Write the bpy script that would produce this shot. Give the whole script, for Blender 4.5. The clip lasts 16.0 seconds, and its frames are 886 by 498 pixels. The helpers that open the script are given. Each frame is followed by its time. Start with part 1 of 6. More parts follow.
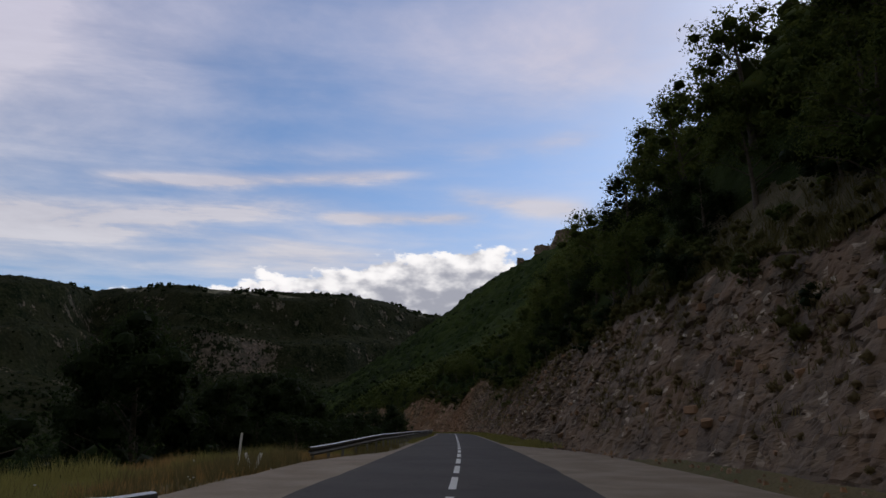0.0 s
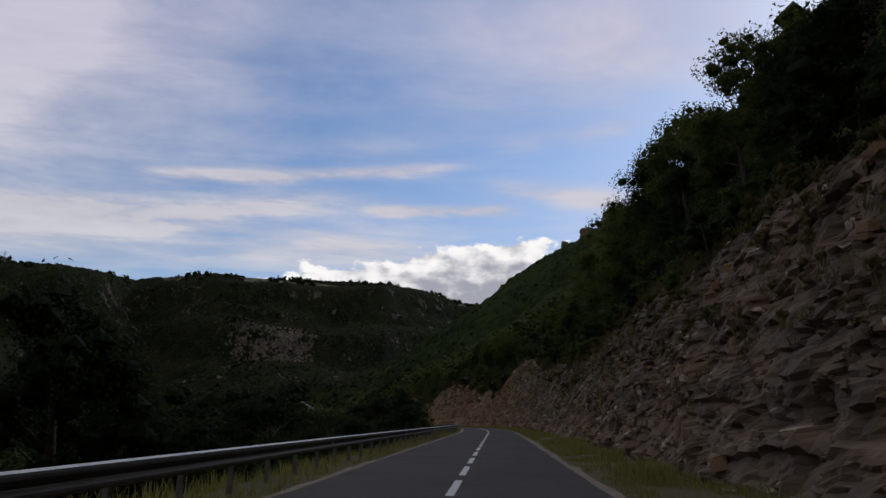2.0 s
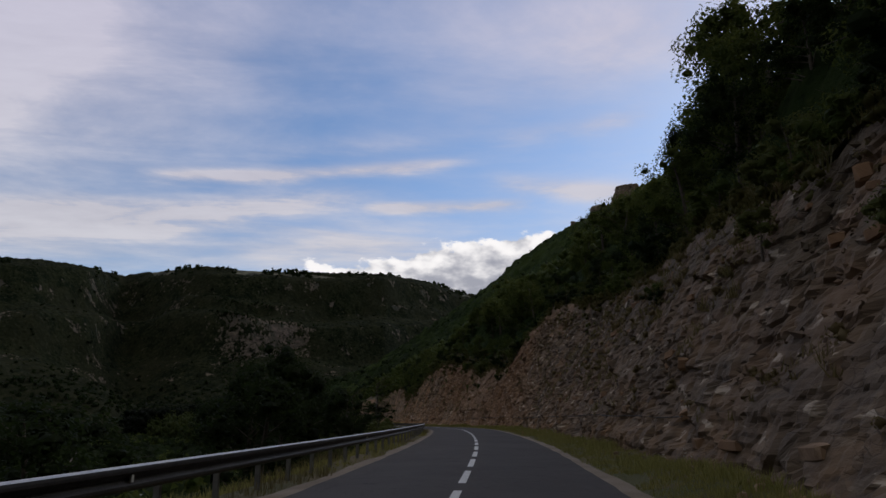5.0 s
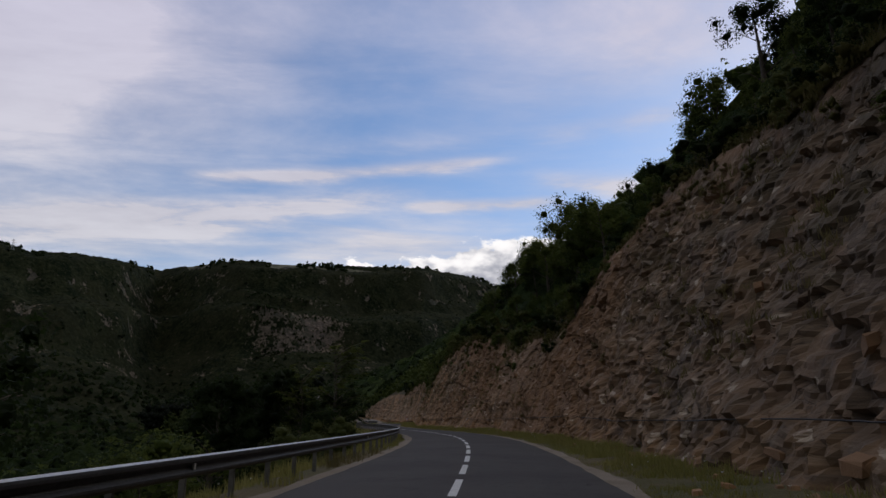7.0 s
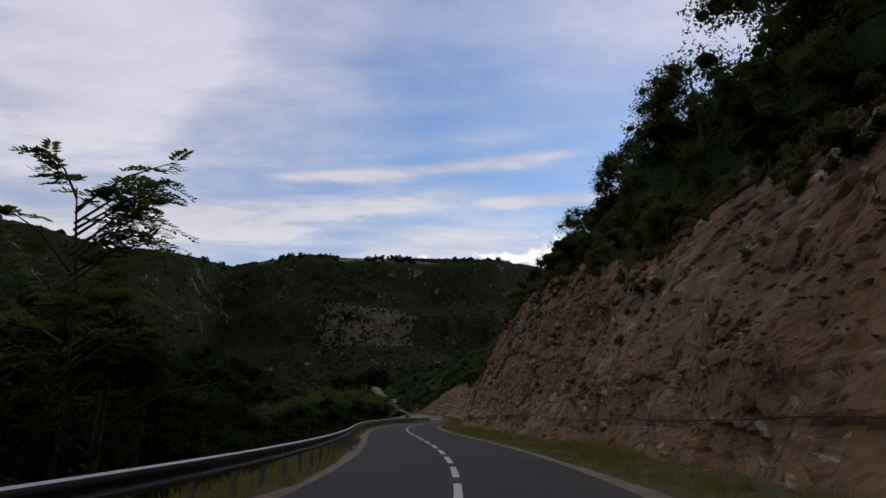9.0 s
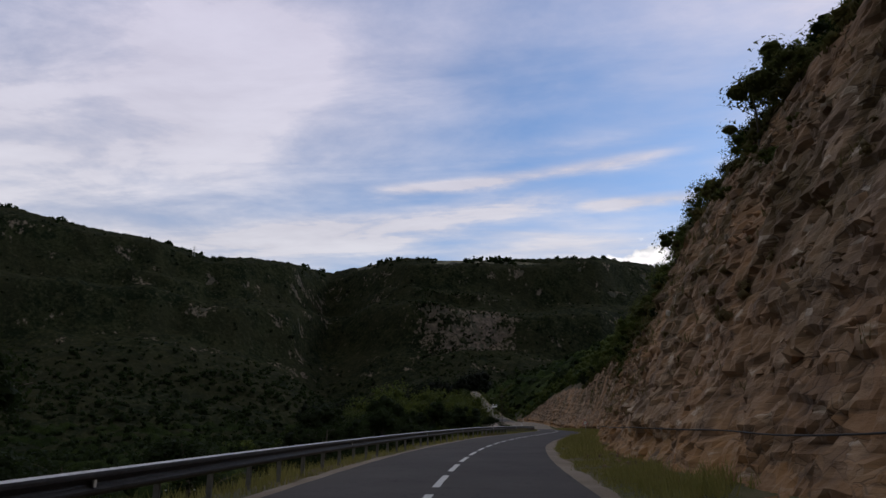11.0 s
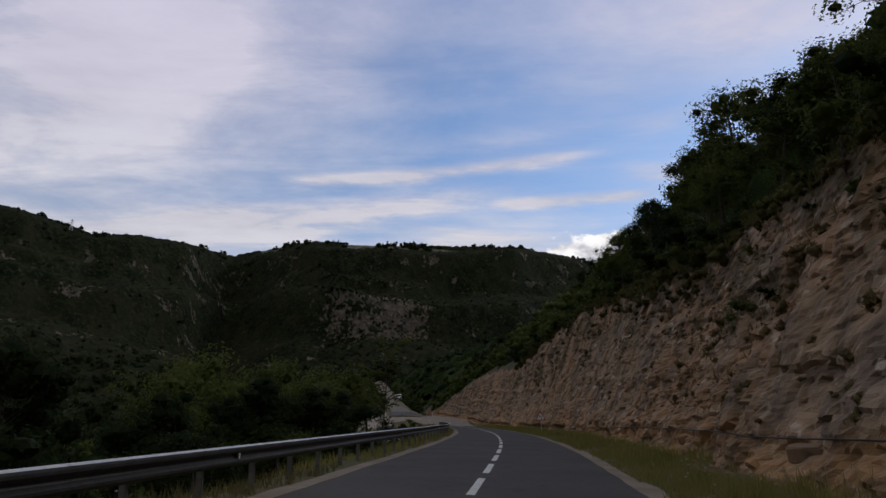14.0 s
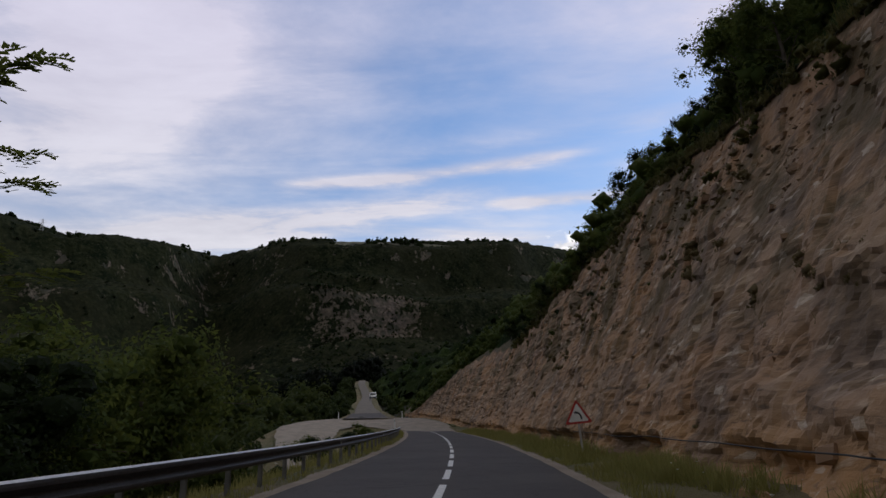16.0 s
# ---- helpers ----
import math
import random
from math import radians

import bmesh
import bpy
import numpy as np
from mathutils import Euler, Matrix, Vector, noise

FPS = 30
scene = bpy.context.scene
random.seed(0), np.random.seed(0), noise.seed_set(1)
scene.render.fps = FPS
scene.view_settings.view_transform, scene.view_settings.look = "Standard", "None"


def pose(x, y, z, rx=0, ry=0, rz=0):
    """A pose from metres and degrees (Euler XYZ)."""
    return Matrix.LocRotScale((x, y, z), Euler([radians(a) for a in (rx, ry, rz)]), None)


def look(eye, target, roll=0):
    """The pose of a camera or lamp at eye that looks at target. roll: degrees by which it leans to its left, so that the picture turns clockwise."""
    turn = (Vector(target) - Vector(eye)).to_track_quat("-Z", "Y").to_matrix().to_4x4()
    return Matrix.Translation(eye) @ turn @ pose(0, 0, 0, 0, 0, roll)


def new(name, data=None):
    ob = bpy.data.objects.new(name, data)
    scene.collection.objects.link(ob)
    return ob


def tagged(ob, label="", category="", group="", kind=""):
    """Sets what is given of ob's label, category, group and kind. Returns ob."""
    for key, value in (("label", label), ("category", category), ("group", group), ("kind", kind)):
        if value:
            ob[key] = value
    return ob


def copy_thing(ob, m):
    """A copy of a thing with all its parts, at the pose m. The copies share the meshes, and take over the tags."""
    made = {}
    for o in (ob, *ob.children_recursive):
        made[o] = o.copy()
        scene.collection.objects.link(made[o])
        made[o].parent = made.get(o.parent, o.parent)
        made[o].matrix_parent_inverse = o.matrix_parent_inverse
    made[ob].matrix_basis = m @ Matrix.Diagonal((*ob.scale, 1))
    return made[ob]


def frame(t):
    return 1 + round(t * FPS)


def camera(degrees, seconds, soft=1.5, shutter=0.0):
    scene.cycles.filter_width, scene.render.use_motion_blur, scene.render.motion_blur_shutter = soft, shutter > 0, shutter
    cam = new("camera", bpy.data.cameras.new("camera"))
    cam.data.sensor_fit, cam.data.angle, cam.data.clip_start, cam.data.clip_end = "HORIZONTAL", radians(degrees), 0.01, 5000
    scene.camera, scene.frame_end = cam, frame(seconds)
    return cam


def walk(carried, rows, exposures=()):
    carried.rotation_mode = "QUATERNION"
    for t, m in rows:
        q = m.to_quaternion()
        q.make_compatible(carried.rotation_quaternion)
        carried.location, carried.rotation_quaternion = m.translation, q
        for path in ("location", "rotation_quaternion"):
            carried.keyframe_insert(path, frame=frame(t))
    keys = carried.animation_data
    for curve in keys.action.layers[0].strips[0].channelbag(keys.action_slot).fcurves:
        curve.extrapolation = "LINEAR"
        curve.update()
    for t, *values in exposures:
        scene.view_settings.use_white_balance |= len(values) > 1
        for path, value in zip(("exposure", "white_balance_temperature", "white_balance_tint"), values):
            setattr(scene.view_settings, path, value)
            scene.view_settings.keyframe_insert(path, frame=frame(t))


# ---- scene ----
cam = camera(66.3, 16.0, soft=1.5, shutter=0.0)
# seconds, place, pitch, roll, yaw
PATH = [
    (0.0, 0.38, -1.01, 1.26, 15.50, -0.02, -0.10),
    (0.5, 1.19, 9.81, 1.50, 15.61, 0.20, 0.86),
    (1.0, 1.64, 19.88, 1.69, 15.03, 0.04, 1.84),
    (1.5, 1.97, 29.08, 1.84, 14.66, 0.27, 2.76),
    (2.0, 2.17, 39.59, 2.00, 14.83, 0.54, 3.52),
    (2.5, 2.28, 50.27, 2.14, 14.62, 0.34, 3.75),
    (3.0, 2.49, 59.69, 2.27, 14.66, 0.20, 3.62),
    (3.5, 2.71, 69.50, 2.39, 14.40, -0.17, 3.36),
    (4.0, 2.91, 79.22, 2.51, 14.31, -0.39, 3.38),
    (4.5, 3.05, 88.85, 2.63, 14.37, -0.53, 3.56),
    (5.0, 3.19, 98.53, 2.74, 14.48, -0.57, 3.93),
    (5.5, 3.31, 108.41, 2.85, 14.57, -0.52, 4.52),
    (6.0, 3.39, 118.61, 2.97, 14.55, -0.38, 5.37),
    (6.5, 3.34, 129.15, 3.08, 14.40, -0.15, 6.46),
    (7.0, 2.88, 139.69, 3.18, 14.36, -0.04, 7.44),
    (7.5, 2.37, 149.60, 3.27, 14.54, -0.39, 8.45),
    (8.0, 1.63, 159.61, 3.35, 14.54, 0.06, 9.92),
    (8.5, 0.57, 170.02, 3.42, 14.37, -0.08, 11.70),
    (9.0, -0.78, 179.42, 3.47, 14.05, 0.41, 13.72),
    (9.5, -2.52, 188.97, 3.51, 14.15, 0.20, 15.47),
    (10.0, -5.02, 199.60, 3.55, 14.10, 0.38, 18.55),
    (10.5, -7.84, 209.32, 3.60, 14.61, 0.55, 20.86),
    (11.0, -10.59, 218.23, 3.64, 14.57, 0.62, 22.47),
    (11.5, -13.24, 226.76, 3.69, 14.47, 0.67, 23.24),
    (12.0, -15.86, 235.31, 3.74, 14.35, 0.55, 23.03),
    (12.5, -18.54, 244.31, 3.80, 14.23, 0.39, 21.71),
    (13.0, -21.05, 253.84, 3.87, 14.22, 0.58, 19.52),
    (13.5, -23.12, 262.49, 3.94, 14.00, 0.81, 17.58),
    (14.0, -24.86, 270.38, 4.00, 14.14, 0.44, 15.18),
    (14.5, -26.78, 281.86, 4.08, 14.10, 0.13, 13.21),
    (15.0, -27.93, 289.86, 4.13, 14.15, -0.24, 12.28),
    (15.5, -29.74, 300.43, 4.16, 14.13, -0.17, 13.23),
    (16.0, -31.12, 309.03, 4.18, 14.24, -0.87, 14.75),
]
walk(cam, [(t, pose(x, y, z, 90 + p, 0, a) @ pose(0, 0, 0, 0, 0, r)) for t, x, y, z, p, r, a in PATH],
     exposures=[(0, -0.15), (3.5, -0.2), (7, -0.1), (10, 0.05), (12.5, -0.05), (13.5, -0.1), (16, 0.1)])

# ---- light ----
SKY_GAIN, SKY_LEVEL, SUN_POWER = 0.11, 1.0, 0.5
CLOUD_LOW, CLOUD_HIGH = (0.66, 0.66, 0.72), (0.62, 0.60, 0.74)
CLOUD_OVER = (0.33, 0.315, 0.30)
HEAP_DARK, HEAP_BRIGHT, HEAP_LIFT, HEAP_AZ = (0.40, 0.41, 0.48), (1.1, 1.07, 1.07), 12.3, 1.5
def node_tree(tree):
    tree.nodes.clear()
    def add(kind, **kw):
        n = tree.nodes.new(kind)
        for k, v in kw.items():
            if k == "op":
                n.operation = v
            elif k == "vals":
                for i, x in v.items():
                    if isinstance(x, bpy.types.NodeSocket):
                        tree.links.new(x, n.inputs[i])
                    else:
                        n.inputs[i].default_value = x
        return n
    return add


class Graph:
    """Small builder for math on sockets."""

    def __init__(self, tree):
        self.tree = tree
        self.add = node_tree(tree)

    def math(self, op, a, b=0.0, c=0.0, clamp=False):
        n = self.add("ShaderNodeMath", op=op, vals={0: a, 1: b, 2: c})
        n.use_clamp = clamp
        return n.outputs[0]

    def rng(self, v, a, b, c=0.0, d=1.0, smooth=True):
        n = self.add("ShaderNodeMapRange", vals={0: v, 1: a, 2: b, 3: c, 4: d})
        n.interpolation_type = "SMOOTHSTEP" if smooth else "LINEAR"
        return n.outputs[0]

    def mix(self, f, a, b, blend="MIX"):
        n = self.add("ShaderNodeMix")
        n.data_type, n.blend_type, n.clamp_factor = "RGBA", blend, True
        for i, v in ((0, f), (6, a), (7, b)):
            if isinstance(v, bpy.types.NodeSocket):
                self.tree.links.new(v, n.inputs[i])
            else:
                n.inputs[i].default_value = v if i == 0 else (*v, 1.0)
        return n.outputs[2]

    def noise(self, vec, scale, detail=4.0, rough=0.55, dist=0.0):
        n = self.add("ShaderNodeTexNoise", vals={"Scale": scale, "Detail": detail, "Roughness": rough, "Distortion": dist})
        if vec is not None:
            self.tree.links.new(vec, n.inputs["Vector"])
        return n.outputs["Fac"]

    def scaled(self, vec, sx, sy, sz):
        n = self.add("ShaderNodeMapping")
        self.tree.links.new(vec, n.inputs["Vector"])
        n.inputs["Scale"].default_value = (sx, sy, sz)
        return n.outputs[0]

    def xyz(self, x, y, z):
        return self.add("ShaderNodeCombineXYZ", vals={0: x, 1: y, 2: z}).outputs[0]


SUN_UP, SUN_TURN = 34.0, 38.0      # degrees above the horizon; degrees from +y towards +x
world = bpy.data.worlds.new("sky")
world.use_nodes = True
scene.world = world
g = Graph(world.node_tree)
sky = g.add("ShaderNodeTexSky")
sky.sky_type, sky.sun_disc = "NISHITA", False
sky.sun_elevation, sky.sun_rotation = radians(SUN_UP), radians(SUN_TURN)
sky.air_density, sky.dust_density, sky.ozone_density = 1.0, 0.6, 2.0
co = g.add("ShaderNodeTexCoord").outputs["Generated"]
sep = g.add("ShaderNodeSeparateXYZ", vals={0: co})
dx, dy, dz = sep.outputs
# bearing (degrees, to the right of +y) and height above the horizon in degrees
az = g.math("MULTIPLY", g.math("ARCTAN2", dx, dy), 57.2958)
el = g.math("MULTIPLY", g.math("ARCSINE", dz), 57.2958)
drift = g.noise(g.xyz(g.math("MULTIPLY", az, 0.035), g.math("MULTIPLY", el, 0.09), 0.3), 1.0, 6.0, 0.55)
puff = g.noise(g.xyz(g.math("MULTIPLY", az, 0.16), g.math("MULTIPLY", el, 0.3), 4.1), 1.0, 7.0, 0.6)
fibre = g.noise(g.xyz(g.math("ADD", g.math("MULTIPLY", az, 0.05), g.math("MULTIPLY", el, 0.06)), g.math("MULTIPLY", el, 0.55), 7.7), 1.0, 8.0, 0.6, 0.4)
# fibres as they lie on a level cloud sheet
far_ = g.math("DIVIDE", 1.0, g.math("MAXIMUM", dz, 0.10))
sx_, sy_ = g.math("MULTIPLY", dx, far_), g.math("MULTIPLY", dy, far_)
comb = g.noise(g.xyz(g.math("ADD", g.math("MULTIPLY", sx_, 0.8), g.math("MULTIPLY", sy_, 0.5)), g.math("ADD", g.math("MULTIPLY", sy_, 2.0), g.math("MULTIPLY", sx_, -0.5)), 1.7), 1.0, 11.0, 0.60, 0.5)
fluff = g.noise(g.xyz(g.math("MULTIPLY", sx_, 1.6), g.math("MULTIPLY", sy_, 2.0), 9.4), 1.0, 10.0, 0.62, 0.3)
grainy = g.math("ADD", g.math("MULTIPLY", comb, 0.45), g.math("MULTIPLY", fluff, 0.55))
warp = g.math("MULTIPLY", g.math("SUBTRACT", fibre, 0.5), 5.0)
wob = g.math("MULTIPLY", g.math("SUBTRACT", puff, 0.5), 3.0)


def streak(az0, el0, half, thick, tilt, gain, power=1.0):
    """A soft cloud band: middle, half length, thickness and tilt in degrees."""
    da = g.math("SUBTRACT", az, az0)
    mid = g.math("ADD", g.math("MULTIPLY", da, tilt), el0)
    off = g.math("SUBTRACT", g.math("ADD", el, g.math("ADD", g.math("MULTIPLY", warp, thick * 0.18), g.math("MULTIPLY", g.math("SUBTRACT", grainy, 0.5), thick * 2.0))), mid)
    across = g.math("POWER", 2.718, g.math("MULTIPLY", g.math("POWER", g.math("DIVIDE", off, thick), 2.0), -1.0))
    along = g.rng(g.math("ABSOLUTE", g.math("ADD", da, wob)), half, half * 0.45)
    along = g.math("MULTIPLY", along, g.rng(grainy, 0.36, 0.60, 0.45, 1.15))
    return g.math("MULTIPLY", g.math("MULTIPLY", across, along), gain)


def veil(az0, el0, ra, re, gain):
    """A wide soft bank of cloud."""
    da = g.math("DIVIDE", g.math("SUBTRACT", g.math("ADD", az, g.math("MULTIPLY", wob, 1.5)), az0), ra)
    de = g.math("DIVIDE", g.math("SUBTRACT", g.math("ADD", el, warp), el0), re)
    r2 = g.math("ADD", g.math("MULTIPLY", da, da), g.math("MULTIPLY", de, de))
    return g.math("MULTIPLY", g.math("POWER", 2.718, g.math("MULTIPLY", r2, -1.0)), gain)


bands = [
    streak(-15.2, 20.5, 15.5, 0.50, 0.095, 2.3),
    streak(-22.0, 19.6, 9.0, 0.8, 0.09, 0.5),
    streak(-3.6, 18.0, 8.5, 0.42, 0.0, 2.0),
    streak(-25.5, 16.9, 17.5, 1.0, 0.13, 1.4),
    streak(-33.0, 15.0, 15.0, 0.9, 0.10, 0.8),
    streak(7.0, 19.1, 8.0, 0.8, -0.12, 0.95),
    streak(8.0, 23.9, 9.0, 0.8, 0.06, 0.75),
    streak(-9.0, 23.0, 14.0, 1.2, 0.10, 0.35),
    veil(-47.0, 25.0, 15.0, 7.0, 0.95),
    veil(-41.0, 32.0, 12.0, 6.5, 0.85),
    veil(-60.0, 18.0, 22.0, 8.0, 0.8),
    veil(-12.0, 14.6, 14.0, 1.6, 0.75),
    veil(-40.0, 14.0, 16.0, 2.0, 0.7),
    veil(18.0, 33.0, 16.0, 7.0, 0.8),
    veil(-3.0, 33.5, 17.0, 4.5, 0.38),
    veil(4.0, 28.0, 14.0, 3.0, 0.15),
]
cloud = g.math("MULTIPLY", g.math("SUBTRACT", drift, 0.40), 1.6, clamp=True)
for c in bands:
    cloud = g.math("ADD", cloud, c)
cloud = g.math("ADD", cloud, g.math("MULTIPLY", g.math("SUBTRACT", grainy, 0.46), 0.9))
cloud = g.math("MULTIPLY", g.math("MAXIMUM", cloud, 0.0), g.rng(grainy, 0.30, 0.70, 0.66, 1.22))
# closed, unseen grey layer added overhead and behind, to dim and neutralise the light
cloud = g.math("ADD", cloud, g.rng(el, 36.0, 52.0, 0.0, 0.9))
cloud = g.math("ADD", cloud, g.rng(dy, 0.3, -0.3, 0.0, 0.8))
cover = g.rng(cloud, 0.0, 1.25, 0.0, 1.0, smooth=False)
cover = g.math("MAXIMUM", cover, 0.0, clamp=True)
# heaped cloud low ahead
heap_n = g.noise(g.xyz(g.math("MULTIPLY", az, 0.22), g.math("MULTIPLY", el, 0.42), 2.2), 1.0, 9.0, 0.60)
heap_fine = g.noise(g.xyz(g.math("MULTIPLY", az, 0.55), g.math("MULTIPLY", el, 0.95), 6.2), 1.0, 6.0, 0.48)
heap_edge = g.math("ADD", g.math("ADD", g.math("MULTIPLY", heap_n, 7.0), g.math("MULTIPLY", heap_fine, 3.0)), -1.3)
heap_top = g.math("SUBTRACT", g.math("ADD", heap_edge, HEAP_LIFT), g.math("ABSOLUTE", g.math("MULTIPLY", g.math("SUBTRACT", az, HEAP_AZ), 0.19)))
heap = g.rng(g.math("SUBTRACT", heap_top, el), 0.0, 0.7)
heap_light = g.rng(g.math("SUBTRACT", g.math("ADD", g.math("MULTIPLY", heap_fine, 0.6), g.math("MULTIPLY", heap_n, 0.4)), g.math("MULTIPLY", g.math("SUBTRACT", heap_top, el), 0.045)), 0.30, 0.52)
blue = g.add("ShaderNodeVectorMath", op="MULTIPLY", vals={0: sky.outputs[0], 1: (SKY_GAIN * 0.88, SKY_GAIN, SKY_GAIN * 1.16)}).outputs[0]
white = g.mix(g.rng(el, 6.0, 36.0), CLOUD_LOW, CLOUD_HIGH)
white = g.mix(g.rng(el, 36.0, 58.0), white, CLOUD_OVER)
white = g.mix(g.rng(dy, 0.2, -0.4), white, CLOUD_OVER)
tint = g.rng(grainy, 0.32, 0.64, 0.86, 1.07)
white = g.add("ShaderNodeVectorMath", op="MULTIPLY", vals={0: white, 1: g.xyz(tint, tint, g.math("ADD", g.math("MULTIPLY", tint, 0.85), 0.15))}).outputs[0]
col = g.mix(cover, blue, white)
heap_col = g.mix(heap_light, HEAP_DARK, HEAP_BRIGHT)
col = g.mix(heap, col, heap_col)
low = g.rng(el, -1.0, -12.0)
col = g.mix(low, col, (0.10, 0.10, 0.10))
bg = g.add("ShaderNodeBackground", vals={0: col, 1: SKY_LEVEL})
out = g.add("ShaderNodeOutputWorld")
world.node_tree.links.new(bg.outputs[0], out.inputs[0])

sun_data = bpy.data.lights.new("sun", "SUN")
sun_data.energy, sun_data.angle, sun_data.color = SUN_POWER, radians(14), (1.0, 0.95, 0.88)
sun = new("sun", sun_data)
sun_dir = Vector((math.sin(radians(SUN_TURN)) * math.cos(radians(SUN_UP)), math.cos(radians(SUN_TURN)) * math.cos(radians(SUN_UP)), math.sin(radians(SUN_UP))))
sun.matrix_world = look(tuple(sun_dir * 300), (0, 0, 0))

# ---- shapes in numbers ----
def hash01(ix, iy, iz, seed):
    h = (ix * 374761393 + iy * 668265263 + iz * 1440662683 + seed * 974634777) & 0xFFFFFFFF
    h = ((h ^ (h >> 13)) * 1274126177) & 0xFFFFFFFF
    h = ((h ^ (h >> 16)) * 2246822519) & 0xFFFFFFFF
    return ((h ^ (h >> 15)) & 0xFFFFFF) / float(0x1000000)


def vnoise(x, y, z=0.0, seed=0):
    """Smooth value noise, 0 to 1, on arrays."""
    x, y, z = np.broadcast_arrays(np.asarray(x, float), np.asarray(y, float), np.asarray(z, float))
    ix, iy, iz = np.floor(x).astype(np.int64), np.floor(y).astype(np.int64), np.floor(z).astype(np.int64)
    fx, fy, fz = x - ix, y - iy, z - iz
    fx, fy, fz = fx * fx * (3 - 2 * fx), fy * fy * (3 - 2 * fy), fz * fz * (3 - 2 * fz)
    r = 0.0
    for a in (0, 1):
        for b in (0, 1):
            for c in (0, 1):
                w = (fx if a else 1 - fx) * (fy if b else 1 - fy) * (fz if c else 1 - fz)
                r = r + w * hash01(ix + a, iy + b, iz + c, seed)
    return r


def fbm(x, y, z=0.0, seed=0, octaves=4):
    r, amp, tot = 0.0, 1.0, 0.0
    for o in range(octaves):
        k = 2.03 ** o
        r = r + amp * (vnoise(np.asarray(x) * k, np.asarray(y) * k, np.asarray(z) * k, seed + o) - 0.5)
        tot += amp
        amp *= 0.5
    return r / tot * 2.0


def cells(x, y, seed=0):
    """Broken plates: a number for each cell, and how far the point lies from the joint."""
    x, y = np.asarray(x, float), np.asarray(y, float)
    ix, iy = np.floor(x).astype(np.int64), np.floor(y).astype(np.int64)
    f1, f2, idn = np.full(x.shape, 9.0), np.full(x.shape, 9.0), np.zeros(x.shape)
    for a in (-1, 0, 1):
        for b in (-1, 0, 1):
            cx, cy = ix + a, iy + b
            px, py = cx + 0.15 + 0.7 * hash01(cx, cy, cx * 0, seed), cy + 0.15 + 0.7 * hash01(cx, cy, cx * 0 + 1, seed)
            d = np.maximum(np.abs(px - x), np.abs(py - y)) * 0.6 + np.hypot(px - x, py - y) * 0.4
            near = d < f1
            f2 = np.where(near, f1, np.minimum(f2, d))
            idn = np.where(near, hash01(cx, cy, cx * 0 + 2, seed), idn)
            f1 = np.where(near, d, f1)
    return idn, f2 - f1


def step01(v, a, b):
    t = np.clip((np.asarray(v, float) - a) / (b - a), 0, 1)
    return t * t * (3 - 2 * t)


# ---- the road's line: heading (degrees to the left of +y) every 8 m ----
ROAD_TURN = [-2.9, -2.5, -2.1, -1.7, -1.4, -1.1, -1.0, -1.0, -1.0, -1.0, -1.0, -1.0, -1.0, -0.8, -0.4, 0.3, 1.2, 2.1, 2.9, 3.6, 4.5, 5.7, 7.5, 10.0, 13.0, 15.9, 18.2, 19.2, 19.3, 18.5, 17.1, 15.3, 13.2, 11.2, 9.5, 8.4, 8.3, 8.9, 9.9, 10.9, 11.8, 12.8, 13.8, 14.6, 15.4, 16.1, 16.7, 17.3, 18.0, 18.6, 19.4, 20.1, 20.8, 21.5, 22.3, 23.0, 23.7, 24.4, 25.2, 25.9, 26.6, 27.3, 28.1, 28.8, 29.5]
S0, S1 = -90, 1500
LINE_S = np.arange(S0, S1 + 1, 1.0)
LINE_H = np.radians(np.interp(LINE_S, np.arange(len(ROAD_TURN)) * 8.0, ROAD_TURN))
LINE_X, LINE_Y = np.cumsum(-np.sin(LINE_H)) + np.sin(LINE_H), np.cumsum(np.cos(LINE_H)) - np.cos(LINE_H)
LINE_X, LINE_Y = LINE_X - LINE_X[-S0], LINE_Y - LINE_Y[-S0]
SLOPE_S = [-90, 0, 21, 32, 73, 125, 165, 185, 240, 265, 290, 305, 330, 395, 415, 470, 500, 1500]
SLOPE = [1.35, 1.35, 1.0, 0.85, 0.7, 0.62, 0.4, 0.2, 0.35, 0.45, 0.35, 0.1, 0, 0, 1.8, 1.8, 1.5, 0.0]
LINE_Z = np.cumsum(np.tan(np.radians(np.interp(LINE_S, SLOPE_S, SLOPE))))
LINE_Z = LINE_Z - LINE_Z[-S0]


BANK_S = [-90, 0, 40, 82, 141, 170, 192, 215, 245, 262, 277, 300, 316, 330, 400, 470]
BANK = [-1.1, -1.1, -0.9, -0.4, -0.2, 0.4, 0.9, 0.75, 0.8, 0.3, -0.8, -1.0, -1.2, -0.8, -0.8, 0]


def at(s, u, h=0.0):
    """World place: s along the road, u to the right of its middle, h above it (arrays or numbers)."""
    s = np.asarray(s, float)
    a = np.interp(s, LINE_S, LINE_H)
    return (np.interp(s, LINE_S, LINE_X) + u * np.cos(a), np.interp(s, LINE_S, LINE_Y) + u * np.sin(a), np.interp(s, LINE_S, LINE_Z) + h + np.clip(u, -5, 6) * np.tan(np.radians(np.interp(s, BANK_S, BANK))))


